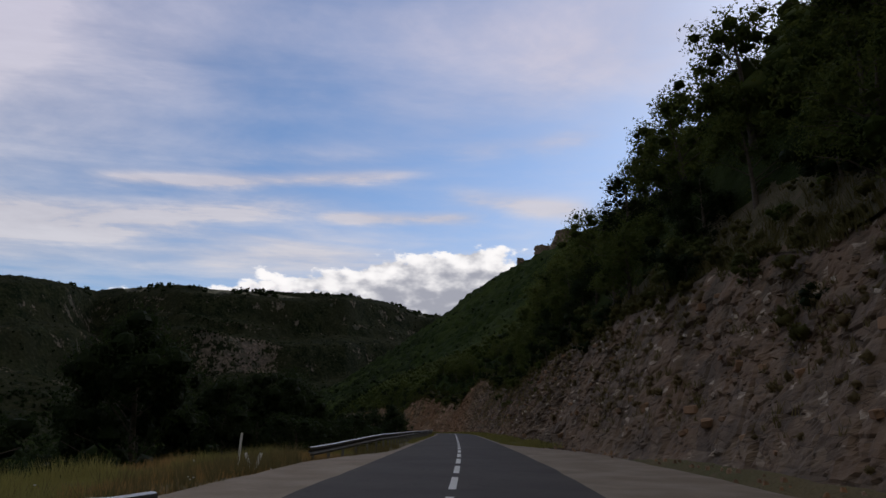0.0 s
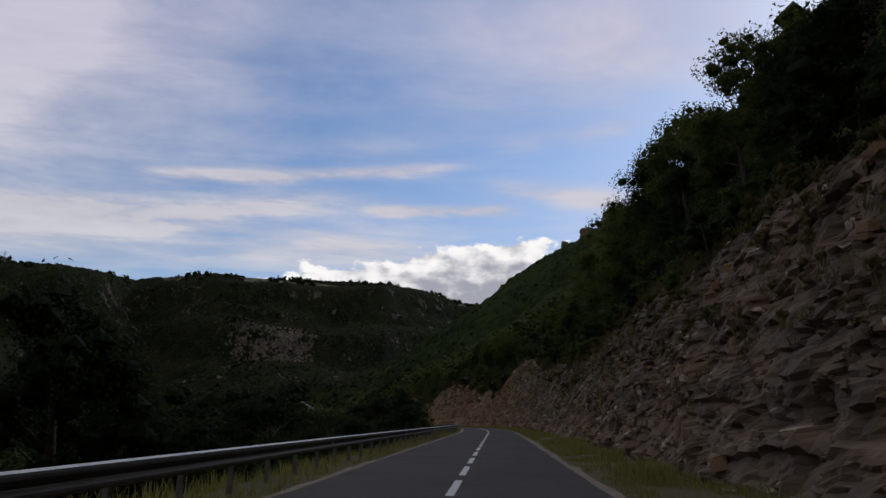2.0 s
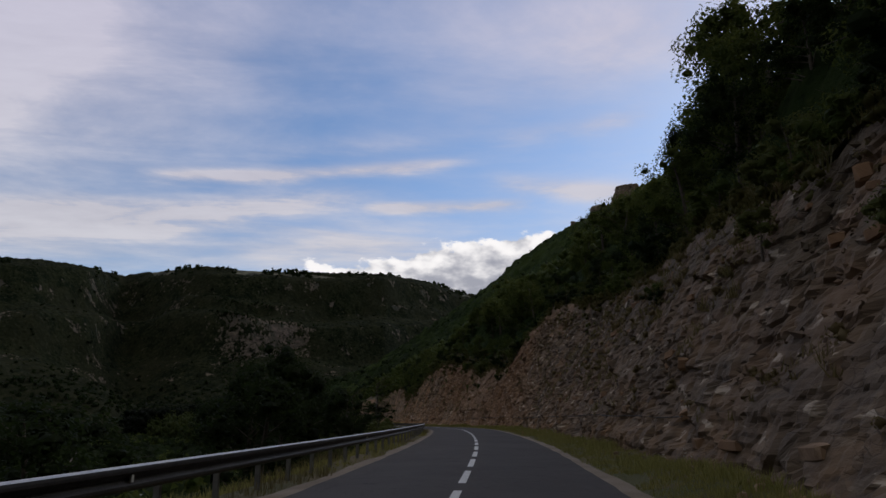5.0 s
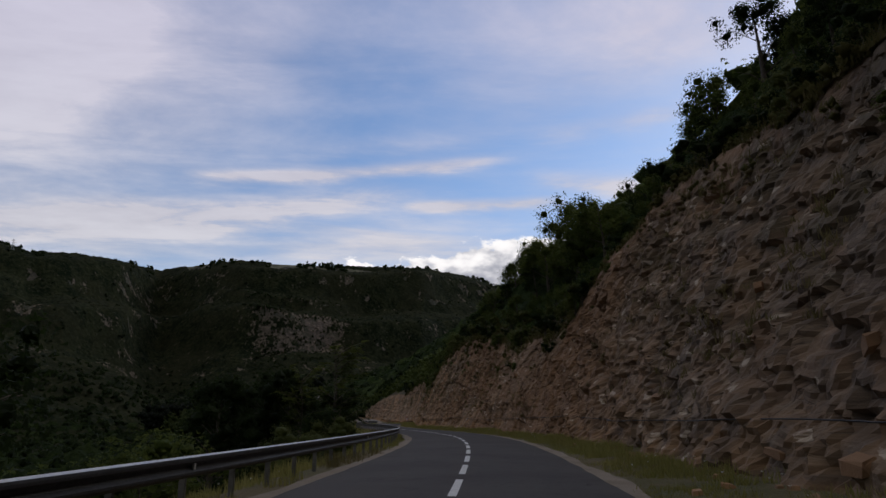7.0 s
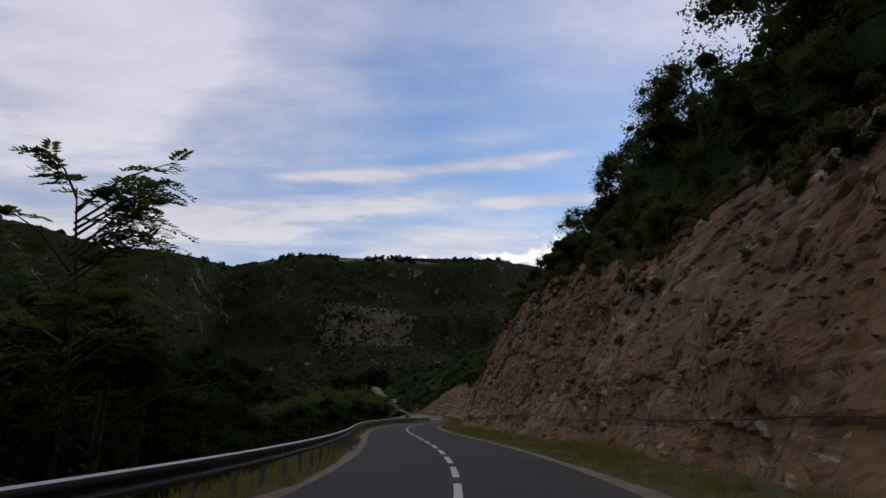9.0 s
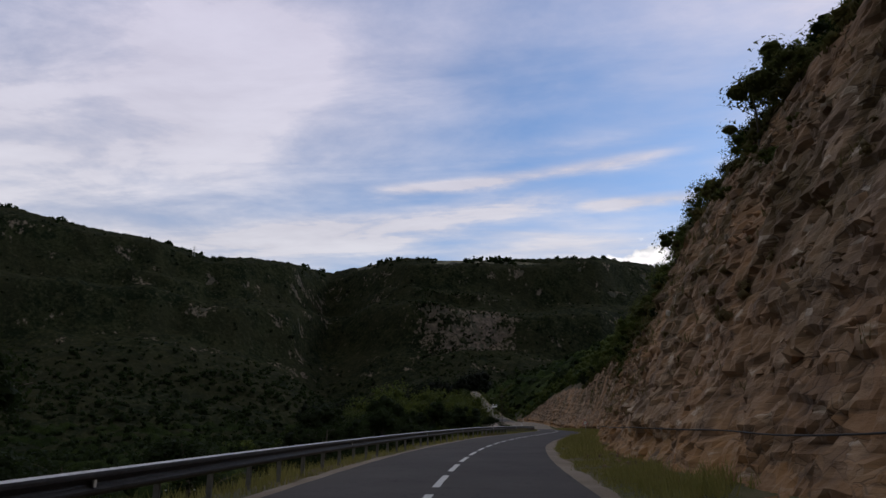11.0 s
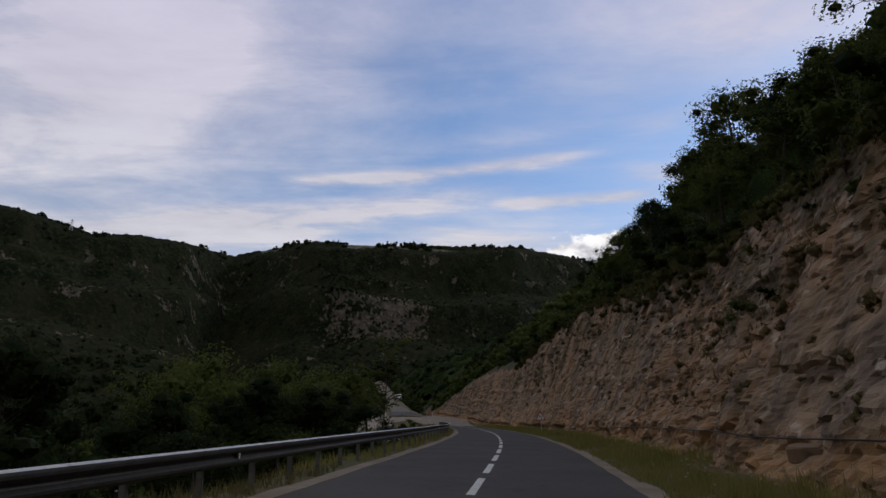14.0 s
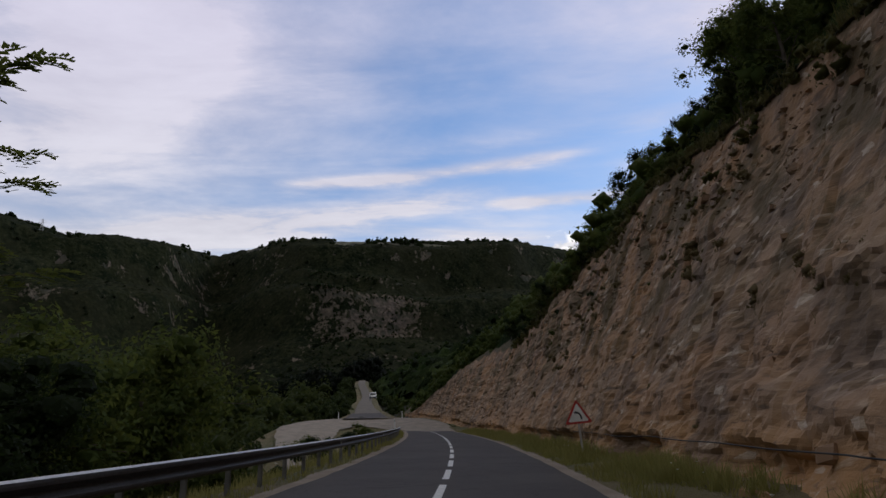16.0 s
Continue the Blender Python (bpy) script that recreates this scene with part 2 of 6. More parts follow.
def road_of(x, y):
    """s and u of places in the plan."""
    x, y = np.asarray(x, float).ravel(), np.asarray(y, float).ravel()
    ls = LINE_S[::5]
    lx, ly, lh = LINE_X[::5], LINE_Y[::5], LINE_H[::5]
    s, u = np.zeros(x.shape), np.zeros(x.shape)
    for k in range(0, len(x), 20000):
        d = (x[k:k + 20000, None] - lx) ** 2 + (y[k:k + 20000, None] - ly) ** 2
        j = d.argmin(1)
        ex, ey = x[k:k + 20000] - lx[j], y[k:k + 20000] - ly[j]
        s[k:k + 20000] = ls[j] - ex * np.sin(lh[j]) + ey * np.cos(lh[j])
        u[k:k + 20000] = np.sign(ex * np.cos(lh[j]) + ey * np.sin(lh[j])) * np.sqrt(d[np.arange(len(j)), j])
    return s, u


# ---- making meshes ----
def mesh_from(name, verts, faces, mat, smooth=False):
    me = bpy.data.meshes.new(name)
    verts, faces = np.asarray(verts, np.float32), np.asarray(faces, np.int32)
    me.vertices.add(len(verts))
    me.vertices.foreach_set("co", verts.ravel())
    n, k = faces.shape
    me.loops.add(n * k)
    me.loops.foreach_set("vertex_index", faces.ravel())
    me.polygons.add(n)
    me.polygons.foreach_set("loop_start", np.arange(0, n * k, k, dtype=np.int32))
    me.polygons.foreach_set("loop_total", np.full(n, k, np.int32))
    me.polygons.foreach_set("use_smooth", np.full(n, smooth, bool))
    me.update(calc_edges=True)
    if mat:
        me.materials.append(mat)
    return me


def grid_faces(n, m):
    i = np.arange(n * m).reshape(n, m)
    return np.stack([i[:-1, :-1], i[1:, :-1], i[1:, 1:], i[:-1, 1:]], -1).reshape(-1, 4)


def sheet(name, X, Y, Z, mat, smooth=True, flip=False, attrs=None):
    n, m = X.shape
    f = grid_faces(n, m)
    if flip:
        f = f[:, ::-1]
    me = mesh_from(name, np.stack([X, Y, Z], -1).reshape(-1, 3), f, mat, smooth)
    for key, val in (attrs or {}).items():
        me.attributes.new(key, "FLOAT", "POINT").data.foreach_set("value", np.asarray(val, np.float32).ravel())
    return me


def part(name, me, parent, label="", m=None):
    ob = new(name, me)
    ob.parent = parent
    if m is not None:
        ob.matrix_basis = m
    if label:
        ob["label"] = label
    return ob


def bm_mesh(name, bm, mat, smooth=False):
    me = bpy.data.meshes.new(name)
    bm.to_mesh(me)
    bm.free()
    me.materials.append(mat)
    if smooth:
        me.polygons.foreach_set("use_smooth", np.ones(len(me.polygons), bool))
    return me


def box(bm, sx, sy, sz, m=None, bevel=0.0):
    r = bmesh.ops.create_cube(bm, size=1.0)
    vs = r["verts"]
    bmesh.ops.scale(bm, verts=vs, vec=(sx, sy, sz))
    if bevel:
        es = list({e for v in vs for e in v.link_edges})
        vs = list({v for f in bmesh.ops.bevel(bm, geom=es, offset=bevel, segments=2, affect="EDGES")["faces"] for v in f.verts} | {v for v in vs if v.is_valid})
    if m is not None:
        bmesh.ops.transform(bm, matrix=m, verts=[v for v in vs if v.is_valid])
    return vs


def tube(points, radii, sides=7):
    """Verts and faces of a tapering tube along points."""
    pts = [Vector(p) for p in points]
    V, F = [], []
    for i, p in enumerate(pts):
        d = (pts[min(i + 1, len(pts) - 1)] - pts[max(i - 1, 0)]).normalized()
        a = d.orthogonal().normalized()
        b = d.cross(a)
        for k in range(sides):
            t = 2 * math.pi * k / sides
            V.append(p + (a * math.cos(t) + b * math.sin(t)) * radii[i])
    for i in range(len(pts) - 1):
        for k in range(sides):
            F.append((i * sides + k, i * sides + (k + 1) % sides, (i + 1) * sides + (k + 1) % sides, (i + 1) * sides + k))
    return V, F

# ---- materials ----
def material(name):
    m = bpy.data.materials.new(name)
    m.use_nodes = True
    gr = Graph(m.node_tree)
    bsdf = gr.add("ShaderNodeBsdfPrincipled")
    o = gr.add("ShaderNodeOutputMaterial")
    m.node_tree.links.new(bsdf.outputs[0], o.inputs[0])

    def put(key, v):
        if isinstance(v, bpy.types.NodeSocket):
            m.node_tree.links.new(v, bsdf.inputs[key])
        else:
            bsdf.inputs[key].default_value = (*v, 1.0) if isinstance(v, tuple) else v
    return m, gr, put


def bump(gr, height, strength, dist):
    n = gr.add("ShaderNodeBump", vals={"Strength": strength, "Distance": dist, "Height": height})
    return n.outputs[0]


def pos(gr):
    return gr.add("ShaderNodeNewGeometry").outputs["Position"]


def attr(gr, name):
    n = gr.add("ShaderNodeAttribute")
    n.attribute_name = name
    return n.outputs["Fac"]


def plain(name, col, rough=0.6, metal=0.0, vary=0.15, scale=6.0):
    m, gr, put = material(name)
    p = pos(gr)
    n = gr.noise(p, scale, 5.0)
    n2 = gr.noise(p, scale * 7, 3.0)
    dark = tuple(c * (1 - vary) for c in col)
    light = tuple(min(1.0, c * (1 + vary)) for c in col)
    c = gr.mix(gr.rng(n, 0.3, 0.7), dark, light)
    c = gr.mix(gr.math("MULTIPLY", gr.rng(n2, 0.5, 0.8), 0.35), c, tuple(x * 0.6 for x in col))
    put("Base Color", c)
    put("Roughness", gr.rng(n2, 0.2, 0.8, max(rough - 0.1, 0.05), min(rough + 0.12, 1.0)))
    put("Metallic", metal)
    return m


def make_asphalt():
    m, gr, put = material("asphalt")
    p = pos(gr)
    a = attr(gr, "across")
    n = gr.noise(p, 0.35, 5.0)
    grit = gr.noise(p, 60.0, 3.0)
    c = gr.mix(gr.rng(n, 0.3, 0.7), (0.066, 0.059, 0.058), (0.092, 0.083, 0.081))
    c = gr.mix(gr.math("MULTIPLY", gr.rng(grit, 0.45, 0.75), 0.5), c, (0.115, 0.108, 0.104))
    # worn wheel tracks, a little paler, in both lanes
    t = gr.math("ABSOLUTE", gr.math("SUBTRACT", gr.math("ABSOLUTE", gr.math("SUBTRACT", gr.math("ABSOLUTE", a), 1.45)), 0.72))
    wear = gr.math("MULTIPLY", gr.rng(t, 0.35, 0.05), gr.rng(gr.noise(gr.scaled(p, 0.6, 0.12, 1), 1.0), 0.35, 0.65))
    c = gr.mix(gr.math("MULTIPLY", wear, 0.45), c, (0.078, 0.073, 0.072))
    crack = gr.rng(gr.math("ABSOLUTE", gr.math("SUBTRACT", gr.noise(p, 0.5, 6.0, 0.6, 0.8), 0.5)), 0.006, 0.0)
    c = gr.mix(gr.math("MULTIPLY", crack, 0.7), c, (0.02, 0.02, 0.02))
    put("Base Color", c)
    put("Roughness", gr.rng(grit, 0.2, 0.8, 0.80, 0.95))
    put("Specular IOR Level", 0.25)
    put("Normal", bump(gr, grit, 0.5, 0.01))
    return m


def make_gravel():
    m, gr, put = material("gravel")
    p = pos(gr)
    n = gr.noise(p, 0.7, 5.0)
    v = gr.add("ShaderNodeTexVoronoi", vals={"Scale": 16.0})
    m.node_tree.links.new(p, v.inputs["Vector"])
    fine = gr.noise(p, 35.0, 4.0)
    c = gr.mix(gr.rng(n, 0.3, 0.7), (0.25, 0.20, 0.15), (0.37, 0.31, 0.25))
    c = gr.mix(gr.math("MULTIPLY", gr.rng(fine, 0.35, 0.7), 0.55), c, (0.17, 0.135, 0.10))
    put("Base Color", c)
    put("Roughness", 0.92)
    put("Normal", bump(gr, gr.math("ADD", fine, v.outputs["Distance"]), 0.6, 0.03))
    return m


def make_rock():
    m, gr, put = material("limestone")
    p = pos(gr)
    h, al, dip = attr(gr, "rise"), attr(gr, "along"), attr(gr, "dip")
    joint, plate = attr(gr, "joint"), attr(gr, "plate")
    big = gr.noise(p, 0.09, 4.0)
    # grain drawn out along the beds
    bed = gr.add("ShaderNodeVectorMath", op="ADD", vals={0: gr.xyz(gr.math("MULTIPLY", al, 0.28), dip, 0.0), 1: gr.scaled(p, 0.16, 0.16, 0.16)}).outputs[0]
    mid = gr.noise(bed, 0.9, 6.0, 0.6)
    fine = gr.noise(bed, 4.2, 6.0, 0.6)
    grain = gr.noise(p, 26.0, 3.0, 0.6)
    broken = gr.math("MULTIPLY", gr.rng(gr.noise(p, 0.20, 4.0, 0.6), 0.40, 0.56), gr.rng(al, 290.0, 225.0, 0.30, 1.0))

    sway = gr.noise(p, 0.8, 2.0, 0.5)

    def beds(su, sv, seed):
        """Blocks between bedding planes and cross joints: a tone for each, and the distance from its joint."""
        u = gr.math("ADD", gr.math("MULTIPLY", al, su), gr.math("MULTIPLY", sway, 1.2))
        v = gr.math("ADD", gr.math("MULTIPLY", dip, sv), gr.math("MULTIPLY", sway, 0.7))
        vec = gr.xyz(u, v, seed)
        res = []
        for feature in ("F1", "F2"):
            n = gr.add("ShaderNodeTexVoronoi")
            n.voronoi_dimensions, n.feature, n.distance = "2D", feature, "CHEBYCHEV"
            n.inputs["Scale"].default_value = 1.0
            m.node_tree.links.new(vec, n.inputs["Vector"])
            res.append(n)
        tone = gr.add("ShaderNodeSeparateColor", vals={0: res[0].outputs["Color"]}).outputs[0]
        return tone, gr.math("SUBTRACT", res[1].outputs["Distance"], res[0].outputs["Distance"])
    t1, e1 = beds(0.95, 1.9, 0.0)
    t2, e2 = beds(2.3, 4.2, 5.0)
    c = gr.mix(gr.rng(mid, 0.3, 0.7), (0.27, 0.175, 0.105), (0.42, 0.285, 0.175))
    c = gr.mix(gr.math("MULTIPLY", gr.rng(gr.noise(p, 0.28, 5.0, 0.6), 0.48, 0.62), 0.55), c, (0.30, 0.235, 0.185))
    ochre = gr.math("MULTIPLY", gr.rng(gr.math("ADD", big, gr.math("MULTIPLY", mid, 0.35)), 0.54, 0.74), 0.7)
    c = gr.mix(ochre, c, (0.40, 0.215, 0.10))
    # freshly broken ochre rock under the netting
    low = gr.math("MULTIPLY", gr.rng(gr.math("ADD", h, gr.math("MULTIPLY", mid, 1.8)), 2.5, 1.5), gr.rng(al, 60.0, 130.0))
    c = gr.mix(gr.math("MULTIPLY", low, 0.7), c, (0.50, 0.27, 0.105))
    block = gr.math("ADD", gr.math("MULTIPLY", broken, 0.8), 0.2)
    c = gr.mix(gr.math("MULTIPLY", gr.math("MULTIPLY", gr.rng(t1, 0.55, 0.95), 0.42), block), c, (0.50, 0.37, 0.25))
    c = gr.mix(gr.math("MULTIPLY", gr.math("MULTIPLY", gr.rng(t1, 0.38, 0.05), 0.45), block), c, (0.15, 0.105, 0.07))
    c = gr.mix(gr.math("MULTIPLY", gr.math("MULTIPLY", gr.rng(t2, 0.70, 0.95), 0.45), broken), c, (0.60, 0.46, 0.32))
    c = gr.mix(gr.math("MULTIPLY", gr.math("MULTIPLY", gr.rng(t2, 0.32, 0.05), 0.45), broken), c, (0.13, 0.09, 0.058))
    # damp stains and soil washed down the face
    stain = gr.noise(gr.scaled(p, 0.5, 0.5, 0.36), 1.0, 4.0, 0.55)
    c = gr.mix(gr.math("MULTIPLY", gr.rng(stain, 0.50, 0.62), 0.62), c, (0.095, 0.070, 0.054))
    dirt = gr.rng(gr.noise(bed, 0.55, 6.0, 0.62), 0.52, 0.63)
    c = gr.mix(gr.math("MULTIPLY", dirt, 0.55), c, (0.16, 0.11, 0.062))
    c = gr.mix(gr.math("MULTIPLY", gr.rng(fine, 0.55, 0.67), 0.55), c, (0.60, 0.45, 0.31))
    c = gr.mix(gr.math("MULTIPLY", gr.rng(fine, 0.46, 0.33), 0.70), c, (0.09, 0.06, 0.04))
    moss = gr.math("MULTIPLY", gr.rng(gr.noise(p, 0.40, 7.0, 0.68), 0.46, 0.60), gr.rng(h, 2.0, 6.5, 0.1, 0.92))
    c = gr.mix(moss, c, (0.120, 0.088, 0.042))
    # first stretch darkened in the colour, in place of the trees' shadow
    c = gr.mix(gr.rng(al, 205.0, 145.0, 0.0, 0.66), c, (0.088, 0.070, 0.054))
    # redder rock in the middle of the cutting
    red = gr.math("MULTIPLY", gr.math("MULTIPLY", gr.rng(al, 160.0, 185.0), gr.rng(al, 250.0, 215.0)), gr.rng(big, 0.35, 0.55, 0.35, 0.75))
    c = gr.mix(red, c, gr.mix(fine, (0.095, 0.052, 0.028), (0.33, 0.185, 0.095)))
    crack = gr.math("MULTIPLY", gr.math("MAXIMUM", gr.rng(e1, 0.060, 0.01), gr.math("MULTIPLY", gr.rng(e2, 0.09, 0.01), 0.6)), broken)
    crack = gr.math("MULTIPLY", crack, gr.rng(gr.noise(p, 1.3, 3.0), 0.42, 0.58, 0.0, 1.0))
    c = gr.mix(gr.math("MULTIPLY", crack, 0.6), c, (0.050, 0.035, 0.025))
    c = gr.mix(gr.math("MULTIPLY", gr.math("MULTIPLY", gr.rng(joint, 0.06, 0.0), 0.5), broken), c, (0.050, 0.036, 0.026))
    # clean pale breaks
    c = gr.mix(gr.math("MULTIPLY", gr.math("MULTIPLY", gr.rng(t2, 0.93, 0.96), gr.rng(fine, 0.48, 0.58)), 0.5), c, (0.70, 0.60, 0.48))
    put("Base Color", c)
    put("Roughness", 0.9)
    relief = gr.math("ADD", gr.math("MULTIPLY", fine, 1.2), gr.math("MULTIPLY", grain, 0.25))
    relief = gr.math("SUBTRACT", relief, gr.math("MULTIPLY", crack, 0.6))
    put("Normal", bump(gr, relief, 0.5, 0.08))
    return m


def make_earth(name, dry, green, soil, scale=1.0):
    m, gr, put = material(name)
    p = pos(gr)
    n = gr.noise(p, 0.12 * scale, 5.0)
    f = gr.noise(p, 1.6 * scale, 6.0, 0.65)
    t = gr.noise(p, 14.0 * scale, 4.0, 0.6)
    c = gr.mix(gr.rng(n, 0.35, 0.65), dry, green)
    c = gr.mix(gr.math("MULTIPLY", gr.rng(f, 0.48, 0.7), 0.8), c, soil)
    c = gr.mix(gr.math("MULTIPLY", gr.rng(t, 0.4, 0.7), 0.5), c, tuple(x * 0.45 for x in green))
    put("Base Color", c)
    put("Roughness", 0.95)
    put("Normal", bump(gr, gr.math("ADD", t, f), 0.8, 0.15))
    return m


def make_hill():
    m, gr, put = material("scrubland")
    p = pos(gr)
    rock = attr(gr, "bare")
    field = attr(gr, "field")
    n = gr.noise(p, 0.006, 4.0)
    f = gr.noise(p, 0.035, 7.0, 0.65)
    t = gr.noise(p, 0.16, 5.0, 0.6)
    c = gr.mix(gr.rng(n, 0.35, 0.65), (0.032, 0.033, 0.018), (0.056, 0.052, 0.032))
    c = gr.mix(gr.math("MULTIPLY", gr.rng(t, 0.48, 0.66), 0.8), c, (0.012, 0.016, 0.007))
    c = gr.mix(gr.math("MULTIPLY", gr.rng(f, 0.54, 0.68), 0.6), c, (0.095, 0.083, 0.060))
    streaks = gr.noise(gr.scaled(p, 0.09, 0.09, 0.012), 1.0, 6.0, 0.6)
    r = gr.math("MULTIPLY", rock, gr.rng(gr.math("ADD", gr.math("ADD", gr.math("MULTIPLY", streaks, 0.45), gr.math("MULTIPLY", f, 0.40)), gr.math("MULTIPLY", t, 0.25)), 0.49, 0.60))
    rc = gr.mix(gr.rng(t, 0.3, 0.7), (0.055, 0.044, 0.035), (0.20, 0.15, 0.115))
    c = gr.mix(r, c, rc)
    c = gr.mix(gr.math("MULTIPLY", field, gr.rng(f, 0.40, 0.60)), c, (0.15, 0.145, 0.09))
    put("Base Color", c)
    put("Roughness", 0.95)
    put("Normal", bump(gr, gr.math("ADD", f, gr.math("MULTIPLY", t, 0.5)), 1.0, 4.0))
    return m


def make_leaf(name, a, b, c2):
    m, gr, put = material(name)
    r = gr.add("ShaderNodeNewGeometry").outputs["Random Per Island"]
    o = gr.add("ShaderNodeObjectInfo").outputs["Random"]
    n = gr.noise(pos(gr), 0.8, 3.0)
    c = gr.mix(r, a, b)
    c = gr.mix(gr.math("MULTIPLY", gr.rng(n, 0.45, 0.7), 0.6), c, c2)
    c = gr.mix(gr.math("MULTIPLY", o, 0.4), c, tuple(x * 0.55 for x in a))
    put("Base Color", c)
    put("Roughness", 0.7)
    put("Specular IOR Level", 0.12)
    # light through thin leaves
    glow = gr.add("ShaderNodeBsdfTranslucent", vals={0: gr.mix(0.5, c, tuple(x * 1.6 for x in c2))})
    both = gr.add("ShaderNodeMixShader", vals={0: 0.45, 2: glow.outputs[0]})
    bsdf = next(n for n in m.node_tree.nodes if n.type == "BSDF_PRINCIPLED")
    end = next(n for n in m.node_tree.nodes if n.type == "OUTPUT_MATERIAL")
    m.node_tree.links.new(bsdf.outputs[0], both.inputs[1])
    m.node_tree.links.new(both.outputs[0], end.inputs[0])
    return m


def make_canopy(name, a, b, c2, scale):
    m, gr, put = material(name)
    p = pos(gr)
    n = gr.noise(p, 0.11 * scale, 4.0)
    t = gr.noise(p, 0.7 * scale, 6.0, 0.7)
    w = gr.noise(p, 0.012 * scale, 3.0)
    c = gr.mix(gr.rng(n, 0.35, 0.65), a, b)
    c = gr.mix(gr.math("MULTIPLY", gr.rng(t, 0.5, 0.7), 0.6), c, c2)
    # bump's hollows darkened in the colour, as shade between the crowns
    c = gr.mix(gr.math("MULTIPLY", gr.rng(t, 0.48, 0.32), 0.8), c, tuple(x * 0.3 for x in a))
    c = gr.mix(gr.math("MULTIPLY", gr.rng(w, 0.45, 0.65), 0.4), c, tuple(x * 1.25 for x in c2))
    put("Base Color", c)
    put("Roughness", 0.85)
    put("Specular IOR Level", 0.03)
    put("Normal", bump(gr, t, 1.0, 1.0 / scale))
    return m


def make_scrub():
    m, gr, put = material("far_hill_scrub")
    p = pos(gr)
    rock = attr(gr, "bare")
    wide = gr.noise(p, 0.012, 4.0)
    patch = gr.noise(p, 0.055, 6.0, 0.65)
    tuft = gr.noise(p, 0.24, 5.0, 0.65)
    c = gr.mix(gr.rng(patch, 0.36, 0.64), (0.009, 0.014, 0.007), (0.026, 0.030, 0.014))
    c = gr.mix(gr.math("MULTIPLY", gr.rng(tuft, 0.50, 0.66), 0.7), c, (0.046, 0.046, 0.024))
    c = gr.mix(gr.math("MULTIPLY", gr.rng(tuft, 0.48, 0.34), 0.85), c, (0.005, 0.008, 0.004))
    c = gr.mix(gr.math("MULTIPLY", gr.rng(wide, 0.44, 0.62), 0.45), c, (0.030, 0.030, 0.016))
    stones = gr.math("ADD", gr.math("MULTIPLY", gr.noise(gr.scaled(p, 0.16, 0.16, 0.06), 1.0, 5.0, 0.65), 0.7), gr.math("MULTIPLY", tuft, 0.3))
    show = gr.rng(gr.math("ADD", stones, gr.math("MULTIPLY", rock, 0.22)), 0.60, 0.68)
    c = gr.mix(gr.math("MULTIPLY", show, gr.rng(rock, 0.04, 0.25, 0.25, 0.9)), c, gr.mix(gr.rng(tuft, 0.35, 0.65), (0.080, 0.066, 0.052), (0.19, 0.155, 0.12)))
    put("Base Color", c)
    put("Roughness", 0.9)
    put("Specular IOR Level", 0.03)
    put("Normal", bump(gr, tuft, 1.0, 1.2))
    return m


def make_metal():
    m, gr, put = material("galvanised_steel")
    p = pos(gr)
    n = gr.noise(p, 3.0, 5.0)
    d = gr.noise(gr.scaled(p, 8, 8, 1.2), 1.0, 6.0)
    c = gr.mix(gr.rng(n, 0.3, 0.7), (0.50, 0.50, 0.50), (0.64, 0.64, 0.63))
    c = gr.mix(gr.math("MULTIPLY", gr.rng(d, 0.5, 0.75), 0.5), c, (0.15, 0.13, 0.11))
    put("Base Color", c)
    put("Metallic", 0.5)
    put("Roughness", gr.rng(n, 0.2, 0.8, 0.38, 0.55))
    return m


# dark colour for the beam's faces, painting in their shaded side
RAIL_SHADE = plain("shaded_rail", (0.032, 0.030, 0.030), 0.55, 0.0, 0.3, 5.0)
ASPHALT, GRAVEL, ROCK, STEEL = make_asphalt(), make_gravel(), make_rock(), make_metal()
VERGE = make_earth("verge_grass", (0.19, 0.15, 0.07), (0.11, 0.115, 0.040), (0.20, 0.14, 0.08))
SLOPE_EARTH = make_earth("dry_slope", (0.13, 0.10, 0.055), (0.075, 0.070, 0.028), (0.16, 0.12, 0.08), 0.6)
HILL = make_hill()
PAINT = plain("road_paint", (0.72, 0.72, 0.70), 0.6, 0.0, 0.12, 9.0)
LEAF_OAK = make_leaf("oak_leaves", (0.042, 0.070, 0.015), (0.088, 0.125, 0.028), (0.12, 0.13, 0.032))
LEAF_DARK = make_leaf("dark_leaves", (0.011, 0.021, 0.006), (0.022, 0.039, 0.010), (0.031, 0.045, 0.013))
LEAF_MID = make_leaf("green_leaves", (0.022, 0.037, 0.010), (0.044, 0.066, 0.017), (0.060, 0.074, 0.022))
LEAF_FAR = make_leaf("far_scrub", (0.010, 0.016, 0.006), (0.018, 0.026, 0.009), (0.024, 0.030, 0.011))
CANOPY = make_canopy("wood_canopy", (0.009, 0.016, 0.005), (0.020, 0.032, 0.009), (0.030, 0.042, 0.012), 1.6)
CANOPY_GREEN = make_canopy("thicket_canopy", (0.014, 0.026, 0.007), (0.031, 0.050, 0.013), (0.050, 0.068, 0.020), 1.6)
CANOPY_FAR = make_scrub()
LEAF_LIGHT = make_leaf("light_leaves", (0.065, 0.085, 0.022), (0.11, 0.135, 0.040), (0.14, 0.14, 0.05))
LEAF_OLIVE = make_leaf("olive_leaves", (0.060, 0.066, 0.018), (0.115, 0.112, 0.034), (0.15, 0.125, 0.045))
LEAF_VALLEY = make_leaf("valley_leaves", (0.024, 0.040, 0.010), (0.056, 0.078, 0.020), (0.085, 0.095, 0.028))
LEAF_PINE = make_leaf("pine_needles", (0.005, 0.009, 0.004), (0.009, 0.015, 0.007), (0.012, 0.018, 0.008))
